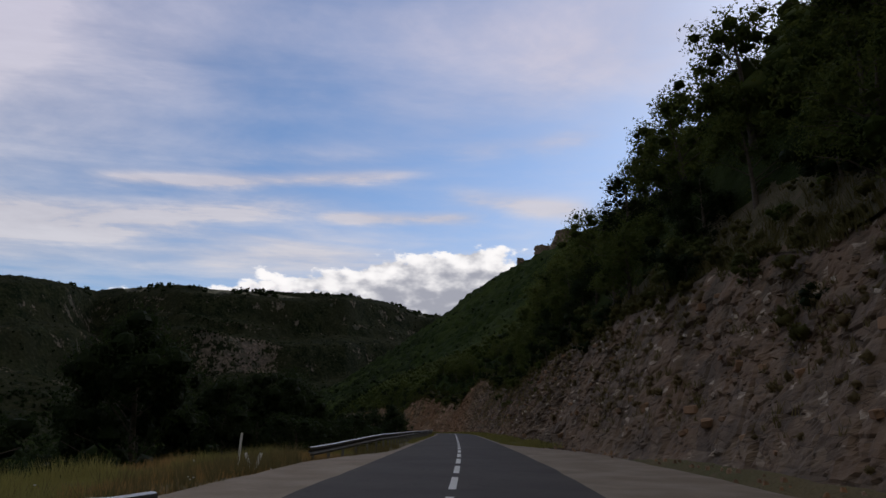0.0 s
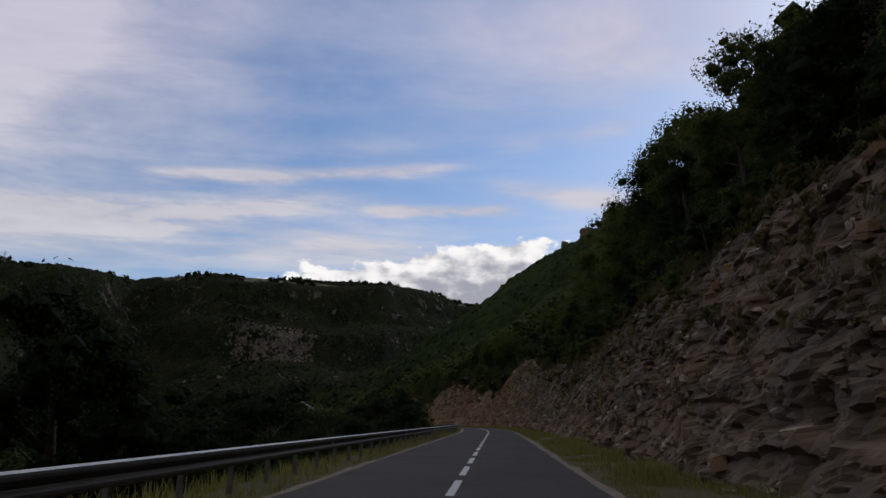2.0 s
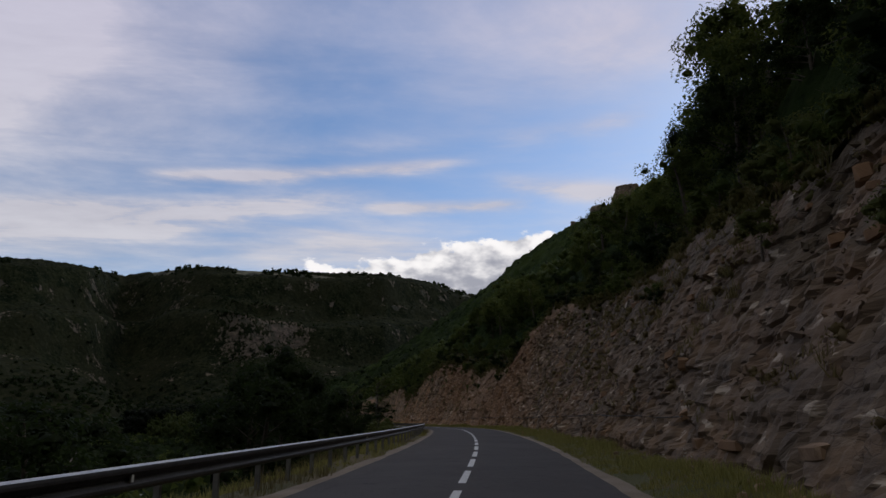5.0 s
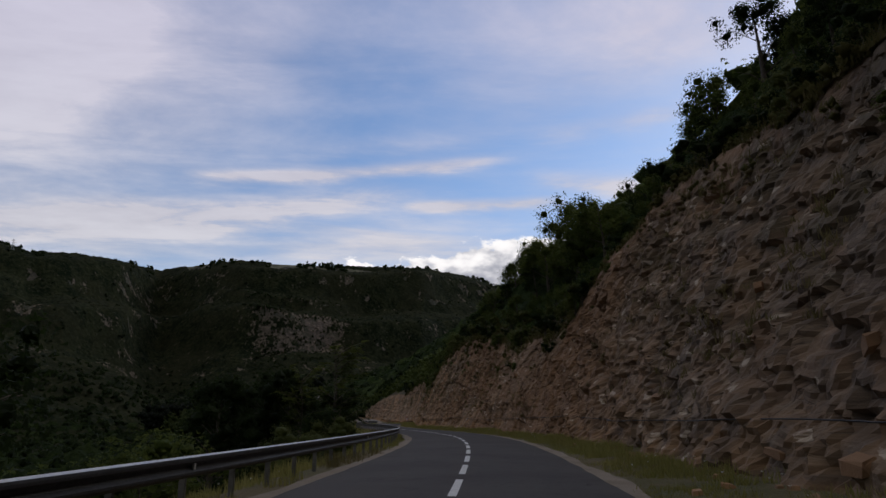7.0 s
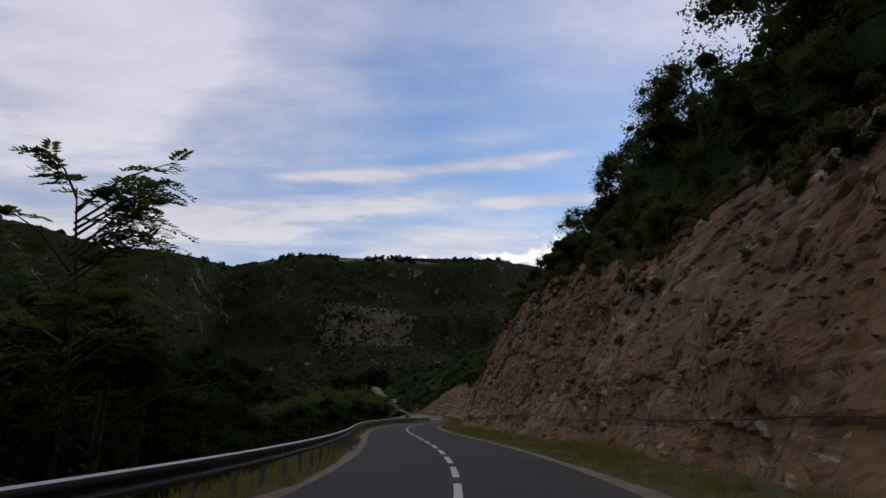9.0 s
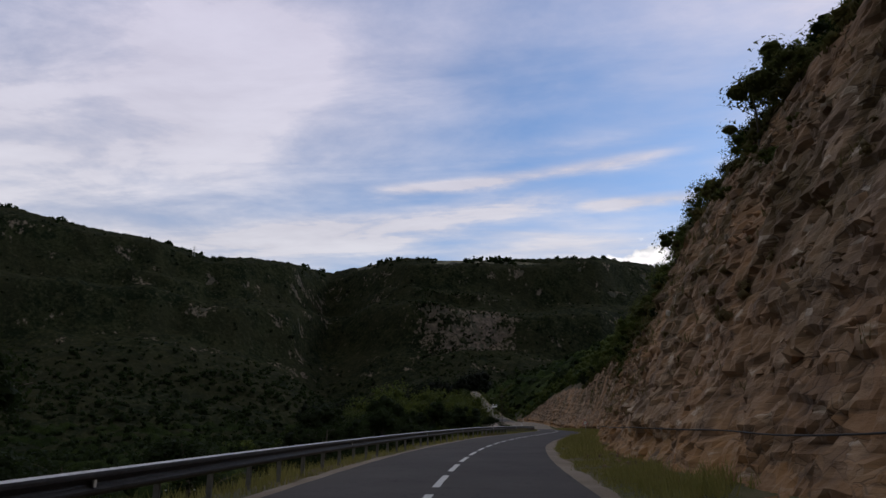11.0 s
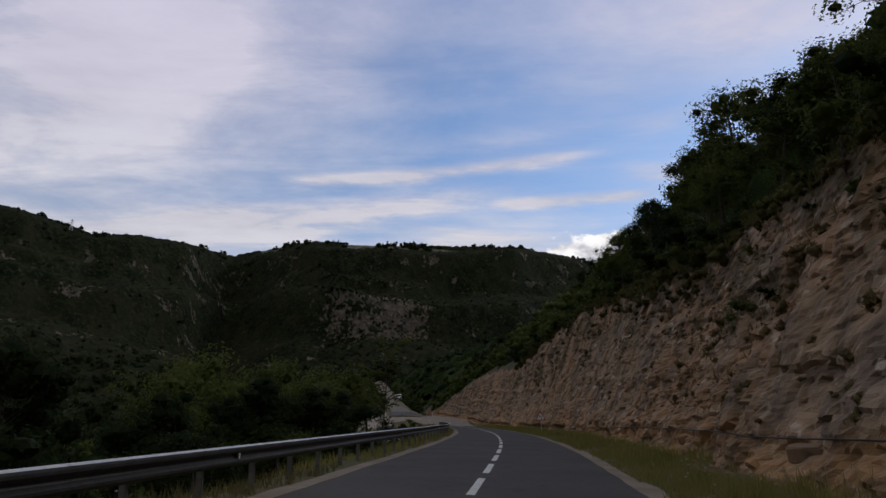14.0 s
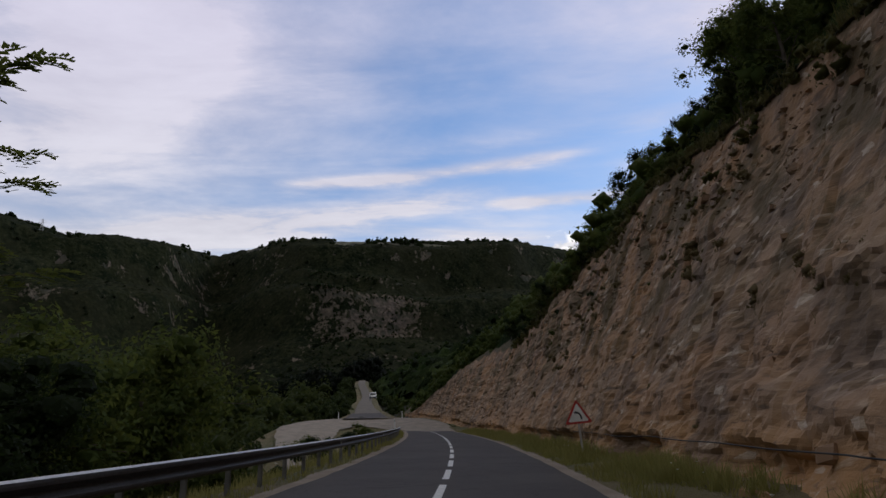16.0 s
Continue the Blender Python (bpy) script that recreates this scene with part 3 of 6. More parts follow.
LEAF_BROWN = make_leaf("withered_scrub", (0.13, 0.098, 0.048), (0.20, 0.155, 0.080), (0.17, 0.14, 0.062))
GRASS_DRY = make_leaf("dry_grass", (0.16, 0.125, 0.055), (0.24, 0.19, 0.09), (0.13, 0.12, 0.045))
GRASS_GREEN = make_leaf("green_grass", (0.16, 0.18, 0.042), (0.28, 0.275, 0.075), (0.36, 0.30, 0.11))
# pale tone of the far bend has the grazing sky sheen painted in
ASPHALT_PALE = plain("pale_asphalt", (0.25, 0.21, 0.165), 0.85, 0.0, 0.2, 0.8)
LANE_GREY = plain("lane_surface", (0.15, 0.128, 0.102), 0.88, 0.0, 0.2, 0.8)
BARK = plain("bark", (0.09, 0.072, 0.055), 0.9, 0.0, 0.35, 5.0)

# ---- the lie of the land ----
CLIFF_S = [-90, 0, 28, 50, 90, 112, 140, 157, 175, 186, 193, 210, 225, 240, 252, 262, 285, 302, 322, 345, 374, 400, 430, 450, 468, 480, 500]
CLIFF_H = [6.0, 6.2, 7.0, 7.3, 7.7, 7.5, 9.0, 11, 13.2, 11.6, 7.9, 8.4, 11, 11.3, 9.0, 7.8, 8.0, 8.6, 10.2, 12.2, 12.6, 10.8, 10.5, 8.5, 5.0, 1.0, 0.3]
BASE_S = [-90, 20, 40, 60, 500]
BASE_U = [7.4, 7.2, 6.0, 5.5, 5.6]
LEAN = 0.45


def cliff_top(s):
    return np.interp(s, CLIFF_S, CLIFF_H) + 0.8 * fbm(np.asarray(s) * 0.11, 3.3, 0.0, 5, 3) + 0.7 * fbm(np.asarray(s) * 0.45, 7.3, 0.0, 8, 3)


def cliff_base(s):
    return np.interp(s, BASE_S, BASE_U) + 0.35 * fbm(np.asarray(s) * 0.08, 9.1, 0.0, 6, 3)


RIDGE_AZ = [-180, -100, -57, -52, -49.5, -47, -44, -42.5, -40, -35.7, -32.5, -30.5, -28.3, -26, -19.7, -9, -6, -3.5, -1.5, 5, 20, 60, 180]
RIDGE_D = [1000, 900, 930, 930, 930, 930, 940, 950, 960, 1020, 1150, 1110, 1040, 1000, 1000, 1080, 1150, 1200, 1250, 1350, 1500, 1600, 1000]
RIDGE_EL = [12.5, 13.6, 15.0, 14.35, 14.15, 13.95, 13.25, 12.95, 13.25, 13.05, 12.35, 13.0, 13.6, 13.95, 13.95, 13.75, 13.2, 12.6, 11.8, 11, 10, 9, 12.5]
EYE = (-18.0, 244.0)


def steep(s):
    """The slope is steepest over the first stretch."""
    return np.interp(s, [-90, 110, 150, 215, 235, 500], [1.0, 1.0, 0.72, 0.80, 0.66, 0.66])


def hill_profile(u, s):
    """Height of the wooded slope above the road, to its right."""
    top_h = np.interp(s, CLIFF_S, CLIFF_H)
    u0 = 5.8 + LEAN * top_h
    z = np.interp(u - u0, [-30, -4, 0, 12, 22, 60, 150, 350, 520, 900, 3000], [-1.5, -1.5, 0, 15.5, 25, 52, 110, 225, 285, 290, 290])
    z = np.where(z > 0, z * (steep(s) + (1 - steep(s)) * step01(u, 60, 250)), z)
    return top_h * step01(u, u0 - 6, u0) * (z > -1.4) + z


SPUR = {}


def land(x, y):
    shape = np.shape(x)
    x, y = np.ravel(x), np.ravel(y)
    s, u = road_of(x, y)
    zr = np.interp(s, LINE_S, LINE_Z)
    # valley and far hills, seen from the middle of the valley road
    ex, ey = x - EYE[0], y - EYE[1]
    r, azm = np.hypot(ex, ey), np.degrees(np.arctan2(ex, ey))
    D = np.interp(azm, RIDGE_AZ, RIDGE_D)
    top = D * np.tan(np.radians(np.interp(azm, RIDGE_AZ, RIDGE_EL))) + 3.8
    floor = -18.0 + 5.0 * fbm(x * 0.004, y * 0.004, 0.0, 11, 3)
    t = np.clip((r / D - 0.45) / 0.55, 0, 1.0)
    wave = 0.05 * fbm(azm * 0.22, 3.0, 0.0, 27, 4)
    rise = 0.60 * t + 0.02 * step01(t, 0.90, 1.0) + 0.17 * step01(t + wave, 0.60, 0.68) + 0.07 * step01(t - wave, 0.80, 0.825) + 0.14 * step01(t + wave * 0.6, 0.84, 0.90)
    gully = fbm(x * 0.007, y * 0.007, 0.0, 12, 3) * 26 * np.sin(np.pi * np.clip(t, 0, 1)) ** 0.8
    far = floor + (top - floor) * rise + gully
    far = np.where(r > D, top - (r - D) * 0.03 + 2 * fbm(x * 0.01, y * 0.01, 0.0, 13, 3), far)
    # bank falling from the road to the valley on its left
    bank = zr + np.interp(-u, [-4, 4.2, 5.5, 9, 16, 30, 60, 140, 400], [-0.9, -0.9, -1.3, -3.2, -7.5, -12, -17, -20, -20]) + fbm(x * 0.05, y * 0.05, 0.0, 14, 3) * 1.2 * step01(-u, 6, 20)
    near_left = step01(-u, 90, 260)
    left = np.where(t > 0.0, np.maximum(far, bank * (1 - near_left) + far * near_left), bank * (1 - near_left) + floor * near_left)
    # wooded slope to the right, ending in a spur ahead
    fade = 1 - step01(s, 520, 1150)
    right = zr * fade + hill_profile(u, s) * (0.15 + 0.85 * fade) + fbm(x * 0.02, y * 0.02, 0.0, 15, 4) * np.clip(u - 12, 0, 40) * 0.16 * np.clip(u / 60, 0.2, 1)
    sunk = step01(u, 62, 40) * step01(s, 492, 470)
    right = (right - 4.0 * step01(u, 240, 70)) * (1 - sunk) + (zr - 3.0) * sunk
    right = np.where((u < 10) & (s < 500), zr - 1.5, right)
    z = np.where(u > 4, np.where(t > 0, np.maximum(right, far), right), left)
    SPUR["mask"] = ((u > 4) & ((t <= 0) | (right > far))).reshape(shape)
    quarry = np.exp(-(((azm + 18.9) / 2.2) ** 2)) + 0.55 * np.exp(-(((azm + 23.5) / 1.8) ** 2))
    patch = step01(vnoise(x * 0.035, y * 0.035, z * 0.05, 18) + 0.5 * vnoise(x * 0.09, y * 0.09, z * 0.12, 19), 0.85, 1.10)
    band = step01(t + wave, 0.58, 0.61) * step01(t + wave, 0.70, 0.67)
    shelf = step01(t - wave, 0.79, 0.80) * step01(t - wave, 0.835, 0.825) + step01(t + wave * 0.6, 0.83, 0.85) * step01(t + wave * 0.6, 0.905, 0.895)
    bare = 0.03 + np.clip(quarry, 0, 1) * band + 0.45 * patch * step01(t, 0.40, 0.50) * step01(t, 0.72, 0.66) * step01(azm, -75, -50) * step01(azm, 2, -8) + 0.5 * patch * shelf
    bare = bare * (t > 0.1) + ((u > 250) & (s > 560) & (s < 760)) * 1.0 * step01(right, 170, 215)
    field = step01(t, 0.92, 0.95) * step01(azm, -34, -28) * step01(vnoise(x * 0.016, y * 0.016, 0.0, 17), 0.25, 0.45)
    return z.reshape(shape), np.clip(bare, 0, 1).reshape(shape), field.reshape(shape), s.reshape(shape), u.reshape(shape)


def spaced(lo, a, b, hi, fine, grow):
    mid = list(np.arange(a, b + fine, fine))
    out_hi, st, v = [], fine, mid[-1]
    while v < hi:
        st *= grow
        v += st
        out_hi.append(v)
    out_lo, st, v = [], fine, mid[0]
    while v > lo:
        st *= grow
        v -= st
        out_lo.append(v)
    return np.array(out_lo[::-1] + mid + out_hi)


gx, gy = spaced(-4600, -900, 480, 4600, 9.0, 1.18), spaced(-4600, -60, 1560, 4900, 9.0, 1.18)
GX, GY = np.meshgrid(gx, gy, indexing="ij")
GZ, GBARE, GFIELD, GS, GU = land(GX, GY)
ground = tagged(new("ground", sheet("ground", GX, GY, GZ, HILL, attrs={"bare": GBARE, "field": GFIELD})), "scrub-covered limestone hills and valley floor with bare rock bands", "ground", kind="structure")


def ground_z(x, y):
    """Height of the ground sheet, between its corners."""
    i, j = np.clip(np.searchsorted(gx, x) - 1, 0, len(gx) - 2), np.clip(np.searchsorted(gy, y) - 1, 0, len(gy) - 2)
    a, b = (x - gx[i]) / (gx[i + 1] - gx[i]), (y - gy[j]) / (gy[j + 1] - gy[j])
    return GZ[i, j] * (1 - a) * (1 - b) + GZ[i + 1, j] * a * (1 - b) + GZ[i, j + 1] * (1 - a) * b + GZ[i + 1, j + 1] * a * b


def strip(name, s_list, u_list, h_of, mat, label, category, smooth=True, attr_of=None, offset=0.0):
    """A sheet along the road: s_list by u_list, heights from h_of(s, u)."""
    S, U = np.meshgrid(np.asarray(s_list, float), np.asarray(u_list, float), indexing="ij")
    X, Y, Z = at(S, U, h_of(S, U))
    ob = new(name, sheet(name, X, Y, Z, mat, smooth, flip=True, attrs=attr_of(S, U) if attr_of else None))
    return tagged(ob, label, category, kind="structure")


# ---- road ----
ROAD_END = 470
s_road = np.arange(-90, 404.1, 1.0)
S, U = np.meshgrid(s_road, np.linspace(-1, 1, 15), indexing="ij")
half = 2.8 + 0.14 * step01(S, 100, 150) + 0.06 * fbm(S * 0.9, np.sign(U) * 3.0, 0.0, 21, 3)
UU = U * half
X, Y, Z = at(S, UU, 0.03 * (1 - U * U))
road = tagged(new("road", sheet("road", X, Y, Z, ASPHALT, flip=True, attrs={"across": UU})), "dark grey worn asphalt two-lane road with dashed centre line", "road", kind="structure")

PHASE, PERIOD, DASH = 2.6, 4.33, 3.0
for k in range(-18, 93):
    e = PHASE + PERIOD * k
    ss = np.linspace(e - DASH, e, 5)
    S, U = np.meshgrid(ss, np.array([-0.075, 0.075]), indexing="ij")
    X, Y, Z = at(S, U, 0.036)
    part("lane_dash", sheet("lane_dash", X, Y, Z, PAINT, flip=True), road)


def shoulder_edge(side):
    def f(S):
        n = 0.22 * fbm(S * 0.35, side * 5.0, 0.0, 22, 4)
        if side > 0:
            wide = 3.5 * step01(S, -60, -10) * step01(S, 52, 32)
            late = 0.15 * step01(S, 110, 140)
        else:
            wide = 1.9 * step01(S, -4, 8) * step01(S, 34, 20)
            late = 0.15 * step01(S, 90, 130)
        return 3.15 + 0.12 * step01(S, 100, 150) + n + wide + late
    return f


for side, nm in ((1, "right"), (-1, "left")):
    fe = shoulder_edge(side)
    s_g = np.arange(-90, 404, 0.7)
    T = np.linspace(0, 1, 9)
    S, TT = np.meshgrid(s_g, T, indexing="ij")
    U = side * (2.6 + TT * (fe(S) - 2.6))
    X, Y, Z = at(S, U, -0.012 - 0.03 * TT + 0.02 * fbm(S * 1.1, U * 1.5, 0.0, 23, 3) * TT)
    tagged(new("gravel_shoulder", sheet("gravel_shoulder", X, Y, Z, GRAVEL, flip=side > 0)), "pale sandy gravel shoulder along the asphalt edge", "shoulder", kind="structure")

# verges
def right_verge(S, U):
    return -0.05 + 0.10 * (U - 3) * 0.5 + 0.10 * fbm(S * 0.5, U * 0.7, 0.0, 24, 4) * step01(U, 3.0, 4.0)


verge_right = strip("verge_right", np.arange(-90, ROAD_END, 0.8), np.linspace(2.9, 9.0, 16), lambda S, U: right_verge(S, U) - 0.03 * (U < 3.5) - 0.35 * step01(S, -70, -20) * step01(S, 52, 40) * step01(U, 7.4, 6.6), VERGE, "rough grass verge at the foot of the rock cutting", "verge")


def left_verge(S, U):
    d = -U
    return np.interp(d, [2.9, 4.3, 5.5, 9, 16, 24, 34], [-0.05, -0.10, -0.45, -2.4, -6.6, -9.6, -12.2]) + 0.12 * fbm(S * 0.5, U * 0.7, 0.0, 25, 4) * step01(d, 3.2, 5.0) + 0.8 * fbm(S * 0.1, U * 0.1, 0.0, 26, 3) * step01(d, 8.0, 18.0)


def flat_pad(S):
    return step01(S, -30, -10) * step01(S, 44, 28)


def left_h(S, U):
    d = -U
    p = flat_pad(S)
    wide = np.interp(d, [2.9, 11, 16, 24, 34], [-0.05, -0.35, -4.5, -9.0, -12.2]) + 0.12 * fbm(S * 0.5, U * 0.7, 0.0, 25, 4) * step01(d, 3.2, 5.0)
    return left_verge(S, U) * (1 - p) + wide * p


verge_left = strip("verge_left", np.arange(-90, ROAD_END, 0.8), np.array([-34, -29, -24, -20, -16, -13.5, -11, -9, -7.5, -6.3, -5.5, -4.9, -4.3, -3.8, -3.3, -2.9]), left_h, VERGE, "dry grass verge falling away to the valley", "verge")


# ---- rock cutting ----
def hem(s):
    """Height of the lower edge of the rock netting above the road."""
    s = np.asarray(s, float)
    return np.interp(s, [100, 230, 290, 350], [1.25, 1.2, 0.95, 0.75]) + 0.22 * fbm(s * 0.09, 4.0, 0.0, 81, 3)


def bedding(S, W):
    """Height across the beds, which dip towards the start of the walk."""
    return W - np.interp(S, [-90, 100, 130, 200, 230, 500], [0, 6, 8, 22, 25, 33]) + 0.5 * fbm(S * 0.10, W * 0.2, 0.0, 30, 3)


def rock_offset(S, W, top):
    """How far the broken face stands out towards the road; with joints and plates."""
    dip = bedding(S, W)
    id1, e1 = cells(S * 0.33 + 0.4 * fbm(S * 0.2, W * 0.3, 0.0, 31, 2), dip * 0.62, 32)
    id2, e2 = cells(S * 0.85 + 0.3 * fbm(S * 0.5, W * 0.6, 0.0, 33, 2), dip * 1.75, 34)
    id3, e3 = cells(S * 1.9 + 0.3 * fbm(S, W, 0.0, 44, 2), dip * 3.1, 35)
    bulge = 0.7 * fbm(S * 0.045, W * 0.10, 0.0, 36, 3)
    rough = step01(vnoise(S * 0.03, W * 0.08, 0.0, 37), 0.25, 0.7)
    id4, e4 = cells(S * 0.75 + 0.7 * fbm(S * 0.3, W * 0.2, 0.0, 45, 2), W * 0.28 + 0.3 * fbm(S * 0.4, W * 0.3, 0.0, 46, 2), 47)
    calm = (0.25 + 0.75 * rough) * (1 - 0.45 * step01(S, 235, 275))
    d = bulge + (id1 - 0.5) * 0.36 * (0.4 + 0.6 * calm) + (id4 - 0.5) * 0.20 + (id2 - 0.5) * 0.34 * calm + (id3 - 0.5) * 0.13 * calm
    d = d - 0.16 * step01(e1, 0.07, 0.0) * calm - 0.13 * step01(e2, 0.10, 0.0) * calm - 0.10 * step01(e4, 0.05, 0.0) - 0.06 * step01(e3, 0.12, 0.0) * calm
    d = d + 0.16 * fbm(S * 0.6, W * 0.7, 0.0, 38, 4) + 0.05 * np.abs(fbm(S * 1.9 + W * 0.4, W * 1.6, 0.0, 48, 4)) * calm
    ledge = np.abs(((dip * 0.42) % 1.0) - 0.5) * 2
    d = d + 0.14 * step01(ledge, 0.6, 0.95) * rough
    late = step01(S, 60, 140)
    d = d + 0.55 * fbm(S * 0.22, W * 0.34, 0.0, 49, 3) * step01(S, 172, 192) * step01(S, 232, 212)
    edge = hem(S)
    d = d - late * (0.22 + 0.5 * step01(S, 290, 320)) * step01(W, edge + 0.15, edge - 0.25) * step01(vnoise(S * 0.22, 2.0, 0.0, 39), 0.15, 0.75)
    d = d * (1 - 0.75 * step01(W / np.maximum(top, 1.0), 0.82, 1.0))
    return d, np.minimum(np.minimum(e1, e2 * 0.8), e3 * 0.6 + 0.03), 0.6 * id2 + 0.4 * id3


def face_block(s_list, nw, name):
    S, TT = np.meshgrid(np.asarray(s_list, float), np.linspace(0, 1, nw), indexing="ij")
    top = cliff_top(S)
    W = TT * (top + 0.6) - 0.6
    d, joint, plate = rock_offset(S, W, top)
    lean = LEAN * (1 + 0.25 * fbm(S * 0.03, 1.0, 0.0, 40, 2))
    U = cliff_base(S) + lean * np.maximum(W, 0) - d * step01(W, -0.6, 0.5)
    H = W + 0.10 * fbm(S * 1.1, W * 1.3, 0.0, 41, 3)
    X, Y, Z = at(S, U, H)
    return sheet(name, X, Y, Z, ROCK, smooth=False, flip=True, attrs={"rise": W, "along": S, "joint": joint, "plate": plate, "dip": bedding(S, W)})


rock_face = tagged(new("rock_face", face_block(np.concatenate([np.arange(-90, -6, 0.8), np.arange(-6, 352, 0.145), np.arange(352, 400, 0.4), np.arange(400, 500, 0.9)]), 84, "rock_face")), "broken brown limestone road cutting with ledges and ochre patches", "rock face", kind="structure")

# slope above the cutting
def upper(S, Q):
    top = cliff_top(S)
    lean = LEAN * (1 + 0.25 * fbm(S * 0.03, 1.0, 0.0, 40, 2))
    u0 = cliff_base(S) + lean * top
    U = u0 - 0.12 + Q
    H = top - 0.12 + np.interp(Q, [0, 0.5, 12, 22, 60, 80], [0, 0.25, 14.8, 24.5, 51, 64]) * steep(S) + fbm(S * 0.12, Q * 0.15, 0.0, 42, 4) * 1.3 * step01(Q, 0.5, 5)
    return U, H


S, Q = np.meshgrid(np.arange(-90, 500, 1.5), np.array([0, 0.5, 1.2, 2, 3, 4, 5, 6, 7.5, 9, 11, 13, 15, 18, 21, 25, 30, 36, 44, 55, 70.0]), indexing="ij")
U, H = upper(S, Q)
X, Y, Z = at(S, U, H)
slope_upper = tagged(new("slope_upper", sheet("slope_upper", X, Y, Z, SLOPE_EARTH, flip=True)), "steep dry grass and scrub slope above the rock cutting", "slope", kind="structure")

# ---- side roads beyond the bend ----
def smooth_path(pts, n=10):
    P = [np.array(p, float) for p in pts]
    P = [2 * P[0] - P[1]] + P + [2 * P[-1] - P[-2]]
    res = []
    for i in range(1, len(P) - 2):
        for k in range(n):
            t = k / n
            a, b, c, d = P[i - 1], P[i], P[i + 1], P[i + 2]
            res.append(0.5 * ((2 * b) + (c - a) * t + (2 * a - 5 * b + 4 * c - d) * t ** 2 + (-a + 3 * b - 3 * c + d) * t ** 3))
    res.append(P[-2])
    return np.array(res)


def ribbon(name, pts, widths, mat, label, category, seed, tilts=(0, 0)):
    C = smooth_path(pts)
    W = np.interp(np.linspace(0, 1, len(C)), np.linspace(0, 1, len(widths)), widths)
    T = np.gradient(C[:, :2], axis=0)
    T /= np.linalg.norm(T, axis=1)[:, None]
    N = np.stack([T[:, 1], -T[:, 0]], -1)
    u = np.linspace(-0.5, 0.5, 7)
    rag = 1 + 0.10 * fbm(np.arange(len(C))[:, None] * 0.4, u[None] * 2 + 3, 0.0, seed, 3)
    X = C[:, 0:1] + N[:, 0:1] * W[:, None] * u * rag
    Y = C[:, 1:2] + N[:, 1:2] * W[:, None] * u * rag
    K = np.interp(np.linspace(0, 1, len(C)), np.linspace(0, 1, len(tilts)), tilts)
    Z = C[:, 2:3] + K[:, None] * W[:, None] * u + 0.03 * fbm(X * 0.5, Y * 0.5, 0.0, seed, 3)
    return tagged(new(name, sheet(name, X, Y, Z, mat, flip=True, attrs={"across": W[:, None] * u * rag})), label, category, kind="structure")


HAIRPIN = [(-52.0, 383.2, 2.94), (-55.1, 392.7, 2.96), (-58.0, 400.2, 3.15), (-61.5, 405.5, 3.7), (-66.0, 408.8, 4.15), (-70.3, 409.0, 4.3), (-73.6, 405.5, 4.1), (-73.8, 398.5, 3.6), (-71.0, 391.0, 3.0), (-67.5, 383.5, 2.2), (-62.5, 374.5, 1.2), (-56.0, 364.0, 0.2)]
HAIR_W = [5.4, 5.8, 7.0, 9.0, 10.0, 10.0, 9.5, 8.5, 7.5, 6.5, 6.0, 6.0]
HAIR_TILT = [0.0, 0.0, 0.05, 0.11, 0.12, 0.12, 0.10, 0.06, 0.03, 0.0, 0.0, 0.0]
ribbon("hairpin_bend", HAIRPIN[1:], HAIR_W[1:], ASPHALT_PALE, "pale asphalt of a banked hairpin bend, sky sheen in its colour", "road", 61, HAIR_TILT[1:])
# bank under the bend
C = smooth_path(HAIRPIN)
k_ = np.linspace(0, 1, len(C))
CW, CT = np.interp(k_, np.linspace(0, 1, len(HAIR_W)), HAIR_W), np.interp(k_, np.linspace(0, 1, len(HAIR_TILT)), HAIR_TILT)
T = np.gradient(C[:, :2], axis=0)
T /= np.linalg.norm(T, axis=1)[:, None]
X, Y = np.meshgrid(np.arange(-104, -46, 1.0), np.arange(350, 432, 1.0), indexing="ij")
ex, ey = X[..., None] - C[:, 0], Y[..., None] - C[:, 1]
dist = np.hypot(ex, ey)
j_ = dist.argmin(2)
pick = lambda a: np.take_along_axis(a, j_[..., None], 2)[..., 0]
off = pick(ex * T[:, 1] - ey * T[:, 0])
over = np.maximum(np.abs(pick(dist)) - CW[j_] / 2 - 0.3, 0)
Z = C[j_, 2] - 0.16 + CT[j_] * np.clip(off, -CW[j_] / 2, CW[j_] / 2) - 0.50 * over + 0.12 * fbm(X * 0.4, Y * 0.4, 0.0, 64, 3)
BANK_X, BANK_Y, BANK_Z, BANK_OVER = X, Y, Z, over
tagged(new("bend_bank", sheet("bend_bank", X, Y, Z, VERGE)), "grassy bank carrying the hairpin bend", "embankment", kind="structure")
SIDE = [(-80, 436, 5.8), (-86, 450, 7.0), (-94, 470, 8.8), (-113, 520, 12.4), (-138.5, 580, 19.8), (-162, 640, 25.0)]
ribbon("side_road", SIDE, [5.5, 4.2, 3.4, 3.0, 3.0, 3.0], LANE_GREY, "narrow pale side road climbing through trees", "road", 62)
ribbon("junction", [(-70.5, 411.5, 4.80), (-75, 422, 5.05), (-81, 438, 5.95)], [8.0, 7.0, 5.5], ASPHALT, "dark patched asphalt where the side road leaves the bend", "road", 65)
ribbon("embankment", [(-71, 412, 4.2)] + [(x, y, z - 0.5) for x, y, z in SIDE], [12, 9, 7.5, 6.5, 6, 6, 6], VERGE, "grassy bank carrying the side road", "embankment", 63)
SIDE_PATH = smooth_path([(-71, 412, 0)] + SIDE)


def off_side_road(x, y):
    """Distance in the plan from the side road."""
    x, y = np.asarray(x, float), np.asarray(y, float)
    d = np.full(x.shape, 1e9)
    for q in SIDE_PATH:
        d = np.minimum(d, np.hypot(x - q[0], y - q[1]))
    return d


